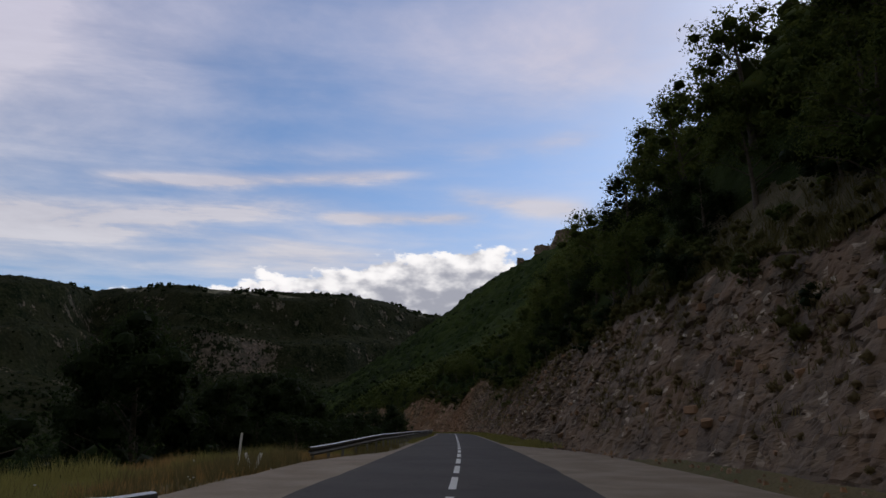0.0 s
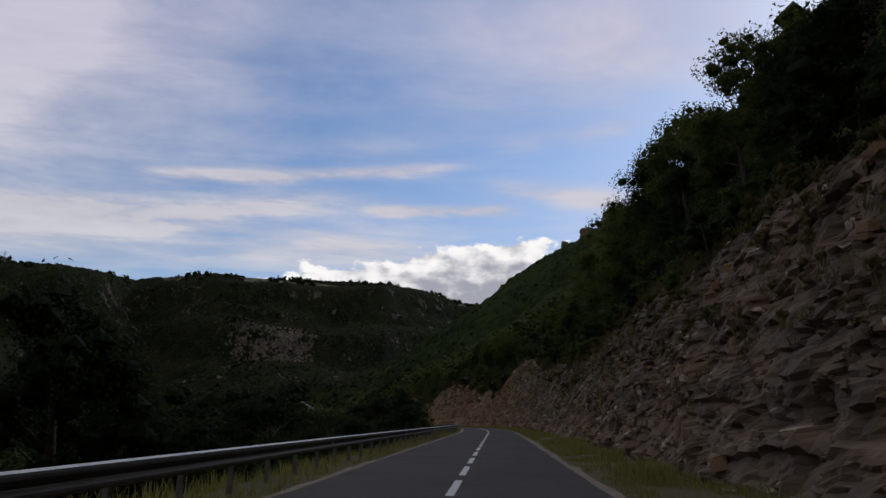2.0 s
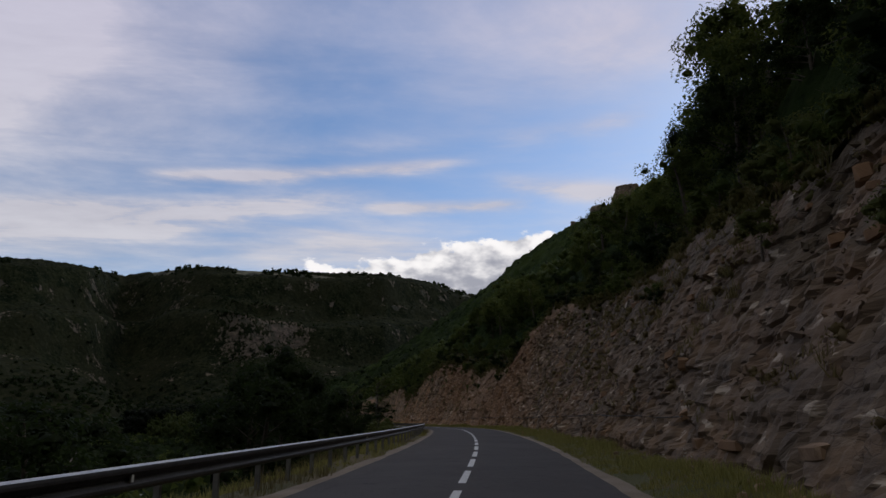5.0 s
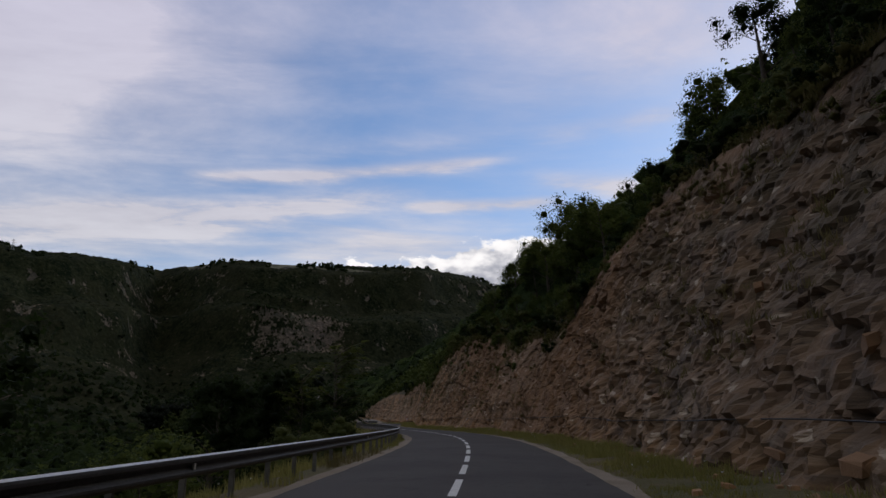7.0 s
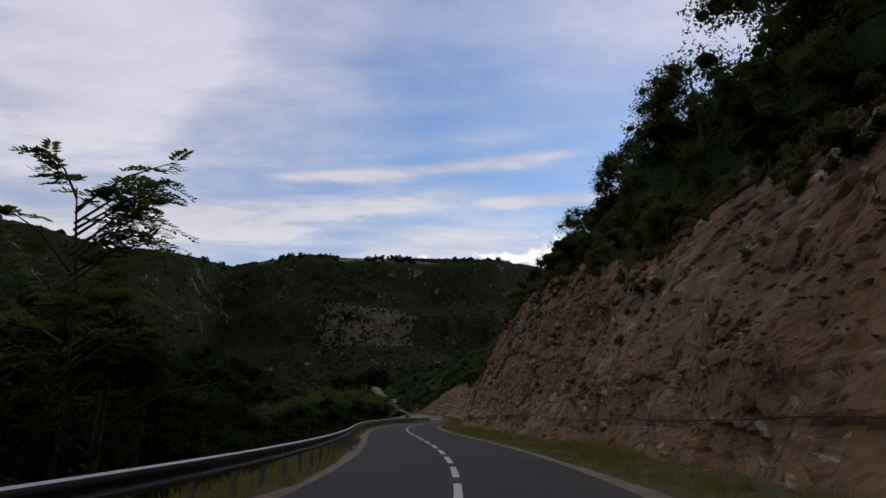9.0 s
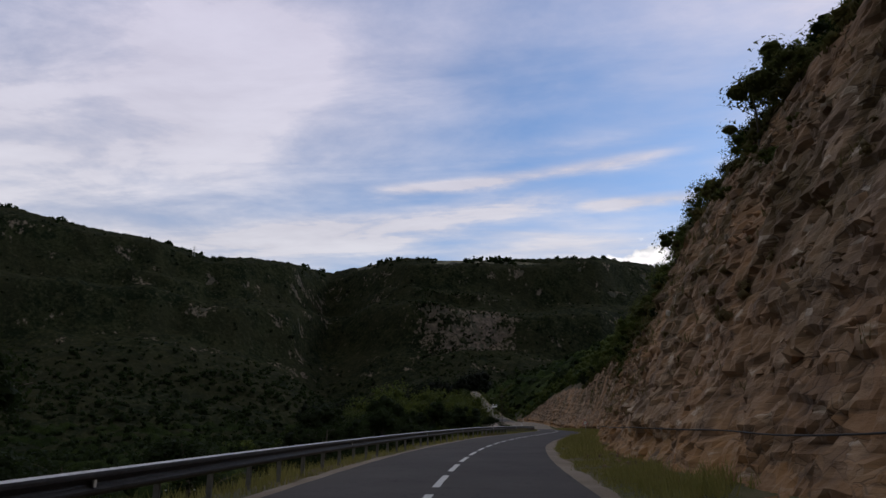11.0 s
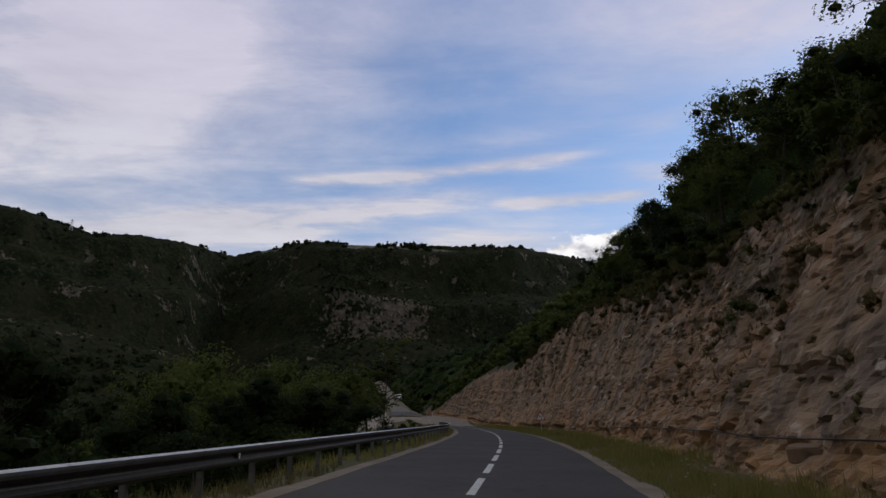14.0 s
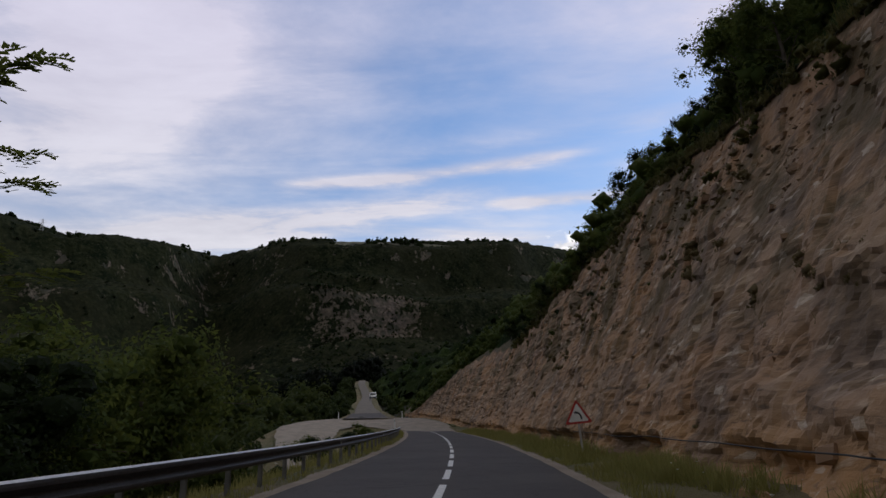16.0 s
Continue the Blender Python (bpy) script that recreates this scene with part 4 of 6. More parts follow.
# ---- plants ----
OCT_V = np.array([(1, 0, 0), (0, 1, 0), (-1, 0, 0), (0, -1, 0), (0, 0, 1), (0, 0, -1)], float)
OCT_F = np.array([(0, 1, 4), (1, 2, 4), (2, 3, 4), (3, 0, 4), (1, 0, 5), (2, 1, 5), (3, 2, 5), (0, 3, 5)])


def clump_cores(rng, centres, radii):
    """Rough leafy lumps inside a crown."""
    n = len(centres)
    V = (OCT_V[None] + rng.normal(0, 0.22, (n, 6, 3))) * np.asarray(radii).reshape(n, 1, -1) + np.asarray(centres)[:, None, :]
    return V.reshape(-1, 3), (OCT_F[None] + 6 * np.arange(n)[:, None, None]).reshape(-1, 3)


def ball(cuts=2):
    """A finely cut octahedron: verts and faces."""
    V, F = OCT_V.copy(), OCT_F.copy()
    for _ in range(cuts):
        a, b, c = V[F[:, 0]], V[F[:, 1]], V[F[:, 2]]
        tri = np.concatenate([a, b, c, a + b, b + c, c + a])
        n = len(F)
        i = np.arange(n)
        F = np.concatenate([np.stack(q, 1) for q in ((i, i + 3 * n, i + 5 * n), (i + 3 * n, i + n, i + 4 * n), (i + 5 * n, i + 4 * n, i + 2 * n), (i + 3 * n, i + 4 * n, i + 5 * n))])
        V, inv = np.unique(np.round(tri / np.linalg.norm(tri, axis=1)[:, None], 6), axis=0, return_inverse=True)
        F = inv.ravel()[F]
    return V, F


BALL_V, BALL_F = ball(1)


def lobed_crown(rng, tips, lobe, leaves, size, core, slim):
    """Leafy lobes round the limb tips: a ragged shell of leaves over uneven dark lumps."""
    pick_ = tips[rng.permutation(len(tips))[:max(12, len(tips) // 3)]]
    pick_ = pick_.mean(0) + (pick_ - pick_.mean(0)) * 0.88
    n = len(pick_)
    R = lobe * rng.uniform(0.6, 1.2, (n, 1)) * np.array([1.0, 1.0, 0.85])
    w = R[:, 0] ** 2
    which = rng.choice(n, leaves, p=w / w.sum())
    d = rng.normal(0, 1, (leaves, 3))
    d /= np.linalg.norm(d, axis=1)[:, None]
    wob = 1 + 0.22 * fbm(d[:, 0] * 1.7 + which * 3.1, d[:, 1] * 1.7, d[:, 2] * 1.7, 5, 2)
    c = pick_[which] + d * R[which] * (wob * (0.42 + 0.80 * rng.power(1.5, leaves)))[:, None]
    nrm = d * 0.8 + rng.normal(0, 0.5, (leaves, 3)) + np.array([0, 0, 0.35])
    nrm /= np.linalg.norm(nrm, axis=1)[:, None]
    a = np.cross(nrm, rng.normal(0, 1, (leaves, 3)))
    a /= np.linalg.norm(a, axis=1)[:, None]
    b = np.cross(nrm, a)
    L = size * rng.uniform(0.6, 1.35, (leaves, 1))
    lv = np.stack([c + a * L, c - a * L * 0.7 + b * L * slim, c - a * L * 0.7 - b * L * slim], 1).reshape(-1, 3)
    lumps = BALL_V[None] * (1 + rng.normal(0, 0.13, (n, len(BALL_V), 1))) * (R * 0.80 * core)[:, None, :] + pick_[:, None, :]
    cf = (BALL_F[None] + len(BALL_V) * np.arange(n)[:, None, None]).reshape(-1, 3)
    return joined((lv, np.arange(leaves * 3).reshape(-1, 3)), (lumps.reshape(-1, 3), cf))


def joined(*pairs):
    V, F, k = [], [], 0
    for v, f in pairs:
        V.append(v)
        F.append(f + k)
        k += len(v)
    return np.concatenate(V), np.concatenate(F)


def tree_meshes(seed, height, radius, leaves, size, leaf_mat, bare=0.28, limbs=11, slim=0.55, clump=0.105, subs=6, core=1.0):
    """Trunk with limbs, and a crown of leaf sprays, standing at the origin."""
    rng = np.random.default_rng(seed)
    V, F = [], []

    def add(points, radii, sides):
        v, f = tube(points, radii, sides)
        k = len(V)
        V.extend(v)
        F.extend([tuple(i + k for i in q) for q in f])
    r0 = 0.022 * height + 0.02
    lean = rng.normal(0, 0.05 * height, 2)
    spine = [(lean[0] * t * t, lean[1] * t * t, t * height * 0.86 - 0.4 * (t == 0)) for t in (0, 0.25, 0.5, 0.75, 1.0)]
    add(spine, [r0 * 1.25, r0 * 0.85, r0 * 0.62, r0 * 0.38, r0 * 0.12], 7)
    tips = []
    for i in range(limbs):
        t = bare + (1 - bare) * (i + rng.uniform(0, 0.8)) / limbs
        t = min(t, 0.97)
        k = t * 4
        j = min(int(k), 3)
        p = np.array(spine[j]) + (np.array(spine[j + 1]) - np.array(spine[j])) * (k - j)
        az_ = rng.uniform(0, 2 * math.pi)
        reach = radius * rng.uniform(0.55, 1.1) * math.sin(math.pi * min(0.98, 0.25 + 0.72 * (t - bare) / (1 - bare))) ** 0.7
        tip = p + np.array([math.cos(az_) * reach, math.sin(az_) * reach, reach * rng.uniform(0.15, 0.75)])
        mid = (p + tip) / 2 + np.array([0, 0, 0.12 * reach])
        add([p, mid, tip], [r0 * 0.34 * (1.1 - t), r0 * 0.2 * (1.1 - t), r0 * 0.07], 5)
        tips += [tip, mid * 0.35 + tip * 0.65]
        for _ in range(subs):
            w = rng.uniform(0.25, 1.08)
            tips.append(mid * (1 - w) + tip * w + np.clip(rng.normal(0, 0.16, 3), -0.3, 0.3) * radius)
    tips.append(np.array(spine[-1]) + np.array([0, 0, 0.06 * height]))
    tips = np.array(tips)
    lv, lf = lobed_crown(rng, tips, radius * clump * 2.6, leaves, size, core, slim)
    return mesh_from("trunk", [tuple(v) for v in V], F, BARK, True), mesh_from("crown", lv, lf, leaf_mat, False)


def frond_tree(seed, height, radius, leaf_mat):
    """Open tree with thin limbs and feathered leaves of paired leaflets."""
    rng = np.random.default_rng(seed)
    V, F, L = [], [], []

    def add(points, radii, sides):
        v, f = tube(points, radii, sides)
        k = len(V)
        V.extend(v)
        F.extend([tuple(i + k for i in q) for q in f])
    add([(0, 0, -0.4), (0.1, 0, height * 0.35), (0.05, 0.2, height * 0.62), (0.3, 0.3, height * 0.9)], [0.075, 0.06, 0.045, 0.015], 7)
    for i in range(26):
        t = 0.45 + 0.53 * (i + rng.uniform(0, 0.8)) / 26
        p = np.array([0.1 + 0.2 * t, 0.25 * t, height * 0.9 * t])
        a = rng.uniform(0, 6.283)
        reach = radius * rng.uniform(0.5, 1.1) * (1.05 - 0.35 * t)
        tip = p + np.array([math.cos(a) * reach, math.sin(a) * reach, reach * rng.uniform(0.25, 0.8)])
        mid = (p + tip) / 2 + np.array([0, 0, 0.10 * reach])
        add([p, mid, tip], [0.035, 0.022, 0.008], 5)
        for j in range(15):
            w = rng.uniform(0.2, 1.05)
            o = p * (1 - w) ** 2 + 2 * mid * w * (1 - w) + tip * w * w
            d = np.array([math.cos(a + rng.normal(0, 0.9)), math.sin(a + rng.normal(0, 0.9)), rng.uniform(-0.15, 0.35)])
            d /= np.linalg.norm(d)
            side = np.cross(d, (0, 0, 1.0))
            side /= np.linalg.norm(side)
            long_ = rng.uniform(0.45, 0.8)
            for m in range(1, 9):
                q = o + d * long_ * m / 8 - np.array([0, 0, 0.22 * long_ * (m / 8) ** 2])
                for sg in (-1, 1):
                    e = (side * sg * 0.85 + d * 0.5 + rng.normal(0, 0.12, 3)) * 0.23 * (1.1 - 0.5 * m / 8)
                    n_ = d * 0.055
                    L += [q + e, q + e * 0.45 + n_, q, q + e * 0.45 - n_]
    L = np.array(L)
    return mesh_from("trunk", [tuple(v) for v in V], F, BARK, True), mesh_from("crown", L, np.arange(len(L)).reshape(-1, 4), leaf_mat)


def plant_kind(label, category, group, trunk, crown, name="tree"):
    ob = new(name)
    tagged(ob, label, category, group)
    part("trunk", trunk, ob)
    part("crown", crown, ob)
    return ob


OAKS = [tree_meshes(100 + i, 6.0, 2.5, 5200, 0.080, LEAF_OAK, 0.10, 16, clump=0.102, core=0.45) for i in range(5)]
DARKS = [tree_meshes(120 + i, 6.5, 2.3, 5200, 0.082, LEAF_DARK, 0.08, 16, clump=0.102, core=0.45) for i in range(4)]
SHRUBS = [tree_meshes(140 + i, 2.0, 1.25, 800, 0.075, m, 0.05, 9, clump=0.15, subs=3, core=0.7) for i, m in enumerate((LEAF_OAK, LEAF_LIGHT, LEAF_DARK))]
LOCUSTS = [frond_tree(160 + i, 9.0, 2.9, LEAF_OAK) for i in range(2)]
TALLS = [tree_meshes(180 + i, 12.0, 4.0, 15000, 0.10, LEAF_DARK, 0.04, 30, clump=0.090, subs=7, core=0.72) for i in range(4)]

THICKETS = [tree_meshes(200 + i, 4.0, 2.1, 6000, 0.055, LEAF_LIGHT, 0.03, 16, clump=0.10, core=0.7) for i in range(2)]

made = {}


def plant(kind, meshes, place, scale, turn, label, category, group, squash=1.0, name="tree"):
    """The first of each kind is built, the rest are copies."""
    key = (kind, label)
    if key not in made:
        made[key] = plant_kind(label, category, group, *meshes, name=name)
        ob = made[key]
    else:
        ob = copy_thing(made[key], Matrix())
    ob.matrix_basis = Matrix.LocRotScale(place, Euler((0, 0, turn)), (scale, scale, scale * squash))
    return ob


rng = np.random.default_rng(7)
# trees on the slope above the cutting
HEIGHT_S, HEIGHT_M = [-40, 40, 60, 140, 160, 185, 200, 235, 260, 290, 312, 328, 342, 420], [9.4, 9.0, 9.2, 9.6, 6.8, 5.8, 5.6, 6.0, 6.3, 6.5, 9.5, 9.0, 6.3, 6.0]
rows = []
for q0, q1, gap in ((1.6, 4.0, 3.9), (4.5, 8.5, 5.2)):
    s_ = -30.0
    while s_ < 410:
        s_ += gap * rng.uniform(0.6, 1.4)
        rows.append((s_, rng.uniform(q0, q1), q0))
for s_, q_, q0 in rows:
    if len(rows) > 320 and rng.uniform() < 0.05:
        continue
    U_, H_ = upper(np.array([s_]), np.array([q_]))
    x_, y_, z_ = at(s_, U_[0], H_[0])
    h_ = np.interp(s_, HEIGHT_S, HEIGHT_M) * rng.uniform(0.6, 1.15) * (0.62 if q0 < 4 else 1.0)
    k = int(rng.integers(0, 9))
    if k < 5:
        plant(("oak", k), OAKS[k], (x_, y_, z_ - 0.3), h_ / 6.0, rng.uniform(0, 6.28), "green oak tree with a dense crown on the steep slope", "tree", "trees above the cutting")
    else:
        plant(("dark", k - 5), DARKS[k - 5], (x_, y_, z_ - 0.3), h_ / 6.5, rng.uniform(0, 6.28), "dark green holm oak on the steep slope", "tree", "trees above the cutting")
# shrubs along the lip of the cutting
for i in range(250):
    s_ = rng.uniform(-20, 400)
    q_ = rng.uniform(-0.5, 2.4)
    U_, H_ = upper(np.array([s_]), np.array([max(q_, 0.0)]))
    x_, y_, z_ = at(s_, U_[0], H_[0])
    k = int(rng.integers(0, 3))
    plant(("shrub", k), SHRUBS[k], (x_, y_, z_ - 0.15), rng.uniform(0.45, 1.1), rng.uniform(0, 6.28), ("green bush on the lip of the rock cutting", "yellow-green bush on the lip of the rock cutting", "dark bush on the lip of the rock cutting")[k], "bush", "bushes on the cutting", name="bush")


def left_tree(kind, k, s_, u_, top, width=1.0, label="dark leafy tree standing below the road", cat="tree"):
    h0 = float(left_h(np.array([s_]), np.array([max(u_, -33.5)]))[0]) - 0.4
    if u_ < -33.5:
        h0 -= (-33.5 - u_) * 0.12
    x_, y_, z_ = at(s_, u_, h0)
    base = {"tall": 12.0, "locust": 9.0, "oak": 6.0, "shrub": 4.0, "dark": 6.5}[kind]
    mesh = {"tall": TALLS, "locust": LOCUSTS, "oak": OAKS, "shrub": THICKETS, "dark": DARKS}[kind]
    f = (top - h0) / base / 1.05
    ob = plant((kind, k % len(mesh)), mesh[k % len(mesh)], (x_, y_, z_), f, rng.uniform(0, 6.28), label, cat, "trees below the road", name="bush" if kind == "shrub" else "tree")
    ob.scale = (f * width, f * width, f)
    return ob


LEFT = [
    ("tall", 0, 40, -19, 10.5, 0.8), ("tall", 1, 47, -22, 8.0, 1.0), ("tall", 2, 56, -16, 7.5, 0.9), ("tall", 3, 64, -15, 8.2, 0.9), ("tall", 0, 30, -26, 6.0, 1.1),
    ("tall", 1, 71, -17, 7.0, 0.9), ("tall", 2, 81, -15, 4.5, 0.8), ("tall", 3, 86, -18, 4.5, 0.9), ("dark", 0, 93, -14, 3.5, 1.2), ("dark", 1, 102, -16, 3.0, 1.3),
    ("dark", 2, 112, -13, 2.6, 1.2), ("dark", 3, 122, -15, 3.0, 1.2), ("tall", 0, 142, -12, 7.3, 0.8), ("tall", 1, 148, -16, 7.0, 0.9), ("dark", 1, 152, -9.5, 4.2, 1.0),
    ("dark", 2, 132, -20, 4.0, 1.4), ("oak", 0, 168, -13, 0.5, 1.2), ("oak", 1, 178, -16, 1.0, 1.3), ("shrub", 1, 176, -8.5, 1.0, 1.2), ("shrub", 1, 188, -8, 1.6, 1.1),
    ("tall", 2, 204, -13, 7.5, 0.8), ("tall", 3, 210, -20, 7.5, 1.0), ("locust", 0, 194.8, -8.5, 7.9, 0.95), ("dark", 1, 196, -8.4, 4.3, 1.3), ("dark", 2, 326, -9.6, 3.0, 1.2), ("tall", 0, 216, -16, 8.0, 0.9), ("tall", 1, 224, -14, 7.5, 0.9), ("tall", 3, 230, -13.5, 7.4, 0.9), ("tall", 2, 237, -16, 7.8, 1.0),
    ("tall", 2, 232, -18, 6.5, 1.0), ("dark", 0, 226, -22, 4.5, 1.4), ("dark", 3, 245, -15, 0.8, 1.3), ("dark", 2, 258, -17, 1.5, 1.4), ("dark", 3, 272, -15, 2.0, 1.2),
    ("dark", 1, 282, -17, 2.5, 1.2), ("dark", 0, 294, -19, 3.5, 1.2), ("tall", 3, 300, -20, 6.0, 0.8), ("dark", 2, 308, -15, 1.5, 1.2), ("tall", 0, 318, -22, 4.5, 0.9),
    ("oak", 0, 330, -17, 1.5, 1.3), ("locust", 1, 322.6, -7.9, 7.1, 0.9), ("dark", 3, 342, -18, 2.0, 1.3), ("oak", 1, 352, -15, -0.5, 1.3), ("dark", 0, 366, -18, 0.0, 1.4), ("dark", 1, 376, -11, 0.6, 1.3), ("oak", 2, 386, -14, 0.4, 1.4), ("dark", 2, 396, -10, 0.8, 1.2),
    ("locust", 1, 201, -11.5, 6.2, 0.9),
    ("tall", 1, 52, -18, 6.4, 0.9), ("tall", 3, 60, -25, 6.6, 1.0), ("tall", 2, 338, -16, 5.6, 1.1), ("tall", 0, 331, -20, 6.2, 1.0), ("tall", 1, 290, -17, 4.0, 1.2), ("tall", 3, 281, -20, 4.2, 1.2), ("dark", 3, 52, -12, 3.0, 1.4), ("dark", 0, 66, -12, 2.5, 1.4), ("dark", 1, 76, -11, 3.5, 1.3), ("dark", 2, 134, -11, 4.5, 1.2), ("dark", 3, 200, -9, 3.0, 1.3), ("dark", 0, 212, -10, 3.5, 1.3), ("dark", 1, 220, -9, 2.0, 1.3), ("dark", 2, 234, -11, 1.5, 1.4),
]
for kind, k, s_, u_, top, wide in LEFT:
    names = {"tall": "dark leafy tree standing below the road", "locust": "locust tree with feathery open branches below the road", "oak": "green oak tree below the road", "shrub": "yellow-green bush behind the guard rail", "dark": "dark rounded tree below the road"}
    left_tree(kind, k, s_, u_, top, wide, names[kind], "bush" if kind == "shrub" else "tree")


# ---- woods and scrub too many to count ----
def clump_cloud(name, xs, ys, zs, hs, per, size, mat, label, cat, seed, tall=1.0, lobes=5):
    r = np.random.default_rng(seed)
    n = len(xs)
    c = np.stack([xs, ys, zs], -1)[:, None, :]
    hh = np.asarray(hs)[:, None, None]
    squash = np.array([0.46, 0.46, 0.46 * tall])
    mid = c + np.concatenate([np.zeros((n, 1, 2)), hh * 0.42 * tall], 2)
    lob = r.normal(0, 1, (n, lobes, 3))
    lob /= np.linalg.norm(lob, axis=2)[..., None]
    lob = mid + lob * hh * squash * r.uniform(0.45, 0.72, (n, lobes, 1))
    big = r.uniform(0.32, 0.55, (n, lobes, 1))
    which = r.integers(0, lobes, (n, per))
    d = r.normal(0, 1, (n, per, 3))
    d /= np.linalg.norm(d, axis=2)[..., None]
    rows_ = np.arange(n)[:, None]
    cen = lob[rows_, which] + d * hh * squash * big[rows_, which] * r.uniform(0.75, 1.15, (n, per, 1))
    nrm = d + r.normal(0, 0.35, (n, per, 3)) + np.array([0, 0, 0.25])
    nrm /= np.linalg.norm(nrm, axis=2)[..., None]
    a = np.cross(nrm, r.normal(0, 1, (n, per, 3)))
    a /= np.linalg.norm(a, axis=2)[..., None]
    b = np.cross(nrm, a)
    L = hh * size * r.uniform(0.6, 1.4, (n, per, 1))
    V = np.stack([cen + a * L, cen - a * L * 0.7 + b * L * 0.75, cen - a * L * 0.7 - b * L * 0.75], 2).reshape(-1, 3)
    F = np.arange(len(V)).reshape(-1, 3)
    core = clump_cores(r, lob.reshape(-1, 3), (hh * 0.36 * big * np.ones(3)).reshape(-1, 3))
    V, F = joined((V, F), core)
    return tagged(new(name, mesh_from(name, V, F, mat, True)), label, cat, kind="stuff")


def canopy(name, X, Y, Z, keep, size, high, mat, label, cat, seed, sink=None, on_ground=False):
    """A closed roof of crowns over the land: domes of the given size and height."""
    rr = np.random.default_rng(seed)
    wx, wy = X + size * 0.6 * fbm(X / size / 3, Y / size / 3, 0.0, seed + 3, 2), Y + size * 0.6 * fbm(X / size / 3, Y / size / 3, 5.0, seed + 4, 2)
    idn, e = cells(wx / size, wy / size, seed)
    id2, e2 = cells(wx / size * 2.3, wy / size * 2.3, seed + 1)
    dome = np.sqrt(np.clip(e * 1.6, 0, 1)) * (0.35 + 0.65 * idn) + 0.30 * np.sqrt(np.clip(e2 * 1.6, 0, 1)) * (0.3 + 0.7 * id2)
    H = high * (0.22 + dome * 0.7) + rr.normal(0, 0.05 * high, X.shape)
    if sink is not None:
        H = H * (1 - sink) - sink * 1.2
    f = grid_faces(*X.shape)
    ok = keep.ravel()[f].all(1)
    j = rr.uniform(-0.3, 0.3, (2,) + X.shape) * abs(X[1, 0] - X[0, 0])
    if on_ground:
        Z = ground_z(X + j[0], Y + j[1]) + Z
    me = mesh_from(name, np.stack([X + j[0], Y + j[1], Z + H], -1).reshape(-1, 3), f[ok], mat, True)
    return tagged(new(name, me), label, cat, kind="stuff")


r9 = np.random.default_rng(9)
# closed scrub on the far hills and the spur
X, Y = np.meshgrid(np.arange(-1500, 460, 4.2), np.arange(250, 1720, 4.2), indexing="ij")
Z, bb, ff, ss, uu = land(X, Y)
ex, ey = X - EYE[0], Y - EYE[1]
tt = np.hypot(ex, ey) / np.interp(np.degrees(np.arctan2(ex, ey)), RIDGE_AZ, RIDGE_D)
keep = (tt > 0.30) & (tt < 1.05) & ((uu < -60) | (ss > 640)) & ~SPUR["mask"]
gap = fbm(X * 0.03, Y * 0.03, Z * 0.04, 90, 4)
speck = fbm(X * 0.09, Y * 0.09, Z * 0.12, 28, 2)
sink = np.clip(step01(bb + 0.5 * gap + 0.5 * speck, 0.55, 0.80) * (bb > 0.4) + step01(ff + 0.3 * gap, 0.55, 0.75), 0, 1)
scrub_sheet = canopy("hill_scrub", X, Y, -0.4, keep, 7.5, 6.0, CANOPY_FAR, "dense dark scrub oak covering the far hillside", "scrub", 91, sink, True)
scrub_sheet.data.attributes.new("bare", "FLOAT", "POINT").data.foreach_set("value", bb.astype(np.float32).ravel())
# woods on the spur
X, Y = np.meshgrid(np.arange(-260, 460, 3.6), np.arange(180, 1400, 3.6), indexing="ij")
Z, bb, ff, ss, uu = land(X, Y)
keep = (((ss > 500) & (uu > 10)) | ((ss > 120) & (uu > 62))) & SPUR["mask"]
canopy("spur_thicket", X, Y, Z - 2.0, keep, 9.0, 9.0, CANOPY_GREEN, "closed green woods covering the spur", "woods", 114, step01(bb, 0.5, 0.7))
# woods filling the valley
X, Y = np.meshgrid(np.arange(-640, -20, 2.4), np.arange(-20, 860, 2.4), indexing="ij")
Z, bb, ff, ss, uu = land(X, Y)
ex, ey = X - EYE[0], Y - EYE[1]
tt = np.hypot(ex, ey) / np.interp(np.degrees(np.arctan2(ex, ey)), RIDGE_AZ, RIDGE_D)
keep = ((uu < -30) | (ss > 520)) & (tt < 0.50) & (off_side_road(X, Y) > 10) & (np.hypot(X + 68, Y - 395) > 26)
canopy("valley_wood", X, Y, Z - 0.5, keep, 8.0, 6.5, CANOPY, "dark green woods filling the valley floor", "woods", 94)
S, U = np.meshgrid(np.arange(-60, 468, 0.9), -np.concatenate([np.arange(6.6, 16, 0.7), np.arange(16, 36, 1.2)]), indexing="ij")
edge = 6.4 + 5.0 * flat_pad(S)
lift = step01(-U, edge, edge + 3.6) * (1 + 0.8 * flat_pad(S)) * (1 - 0.7 * step01(S, 400, 420) * step01(-U, 40, 10))
idn, e = cells(S * 0.42, U * 0.42, 95)
id2, e2 = cells(S * 1.1, U * 1.1, 96)
Hh = left_h(S, np.maximum(U, -33.5)) - 0.35 + lift * (0.5 + 1.6 * np.sqrt(np.clip(e * 1.6, 0, 1)) * (0.3 + 0.7 * idn) + 0.6 * np.sqrt(np.clip(e2 * 1.5, 0, 1)) * id2)
X, Y, Z = at(S, U, Hh)
tagged(new("bank_scrub", sheet("bank_scrub", X, Y, Z, CANOPY, flip=True)), "dark brambles and scrub covering the bank below the road", "scrub", kind="stuff")
n = 5200
s_, u_ = r9.uniform(-10, 420, n), -r9.uniform(6.8, 34, n)
ok = -u_ > 6.8 + 5 * flat_pad(s_)
s_, u_ = s_[ok], u_[ok]
n = len(s_)
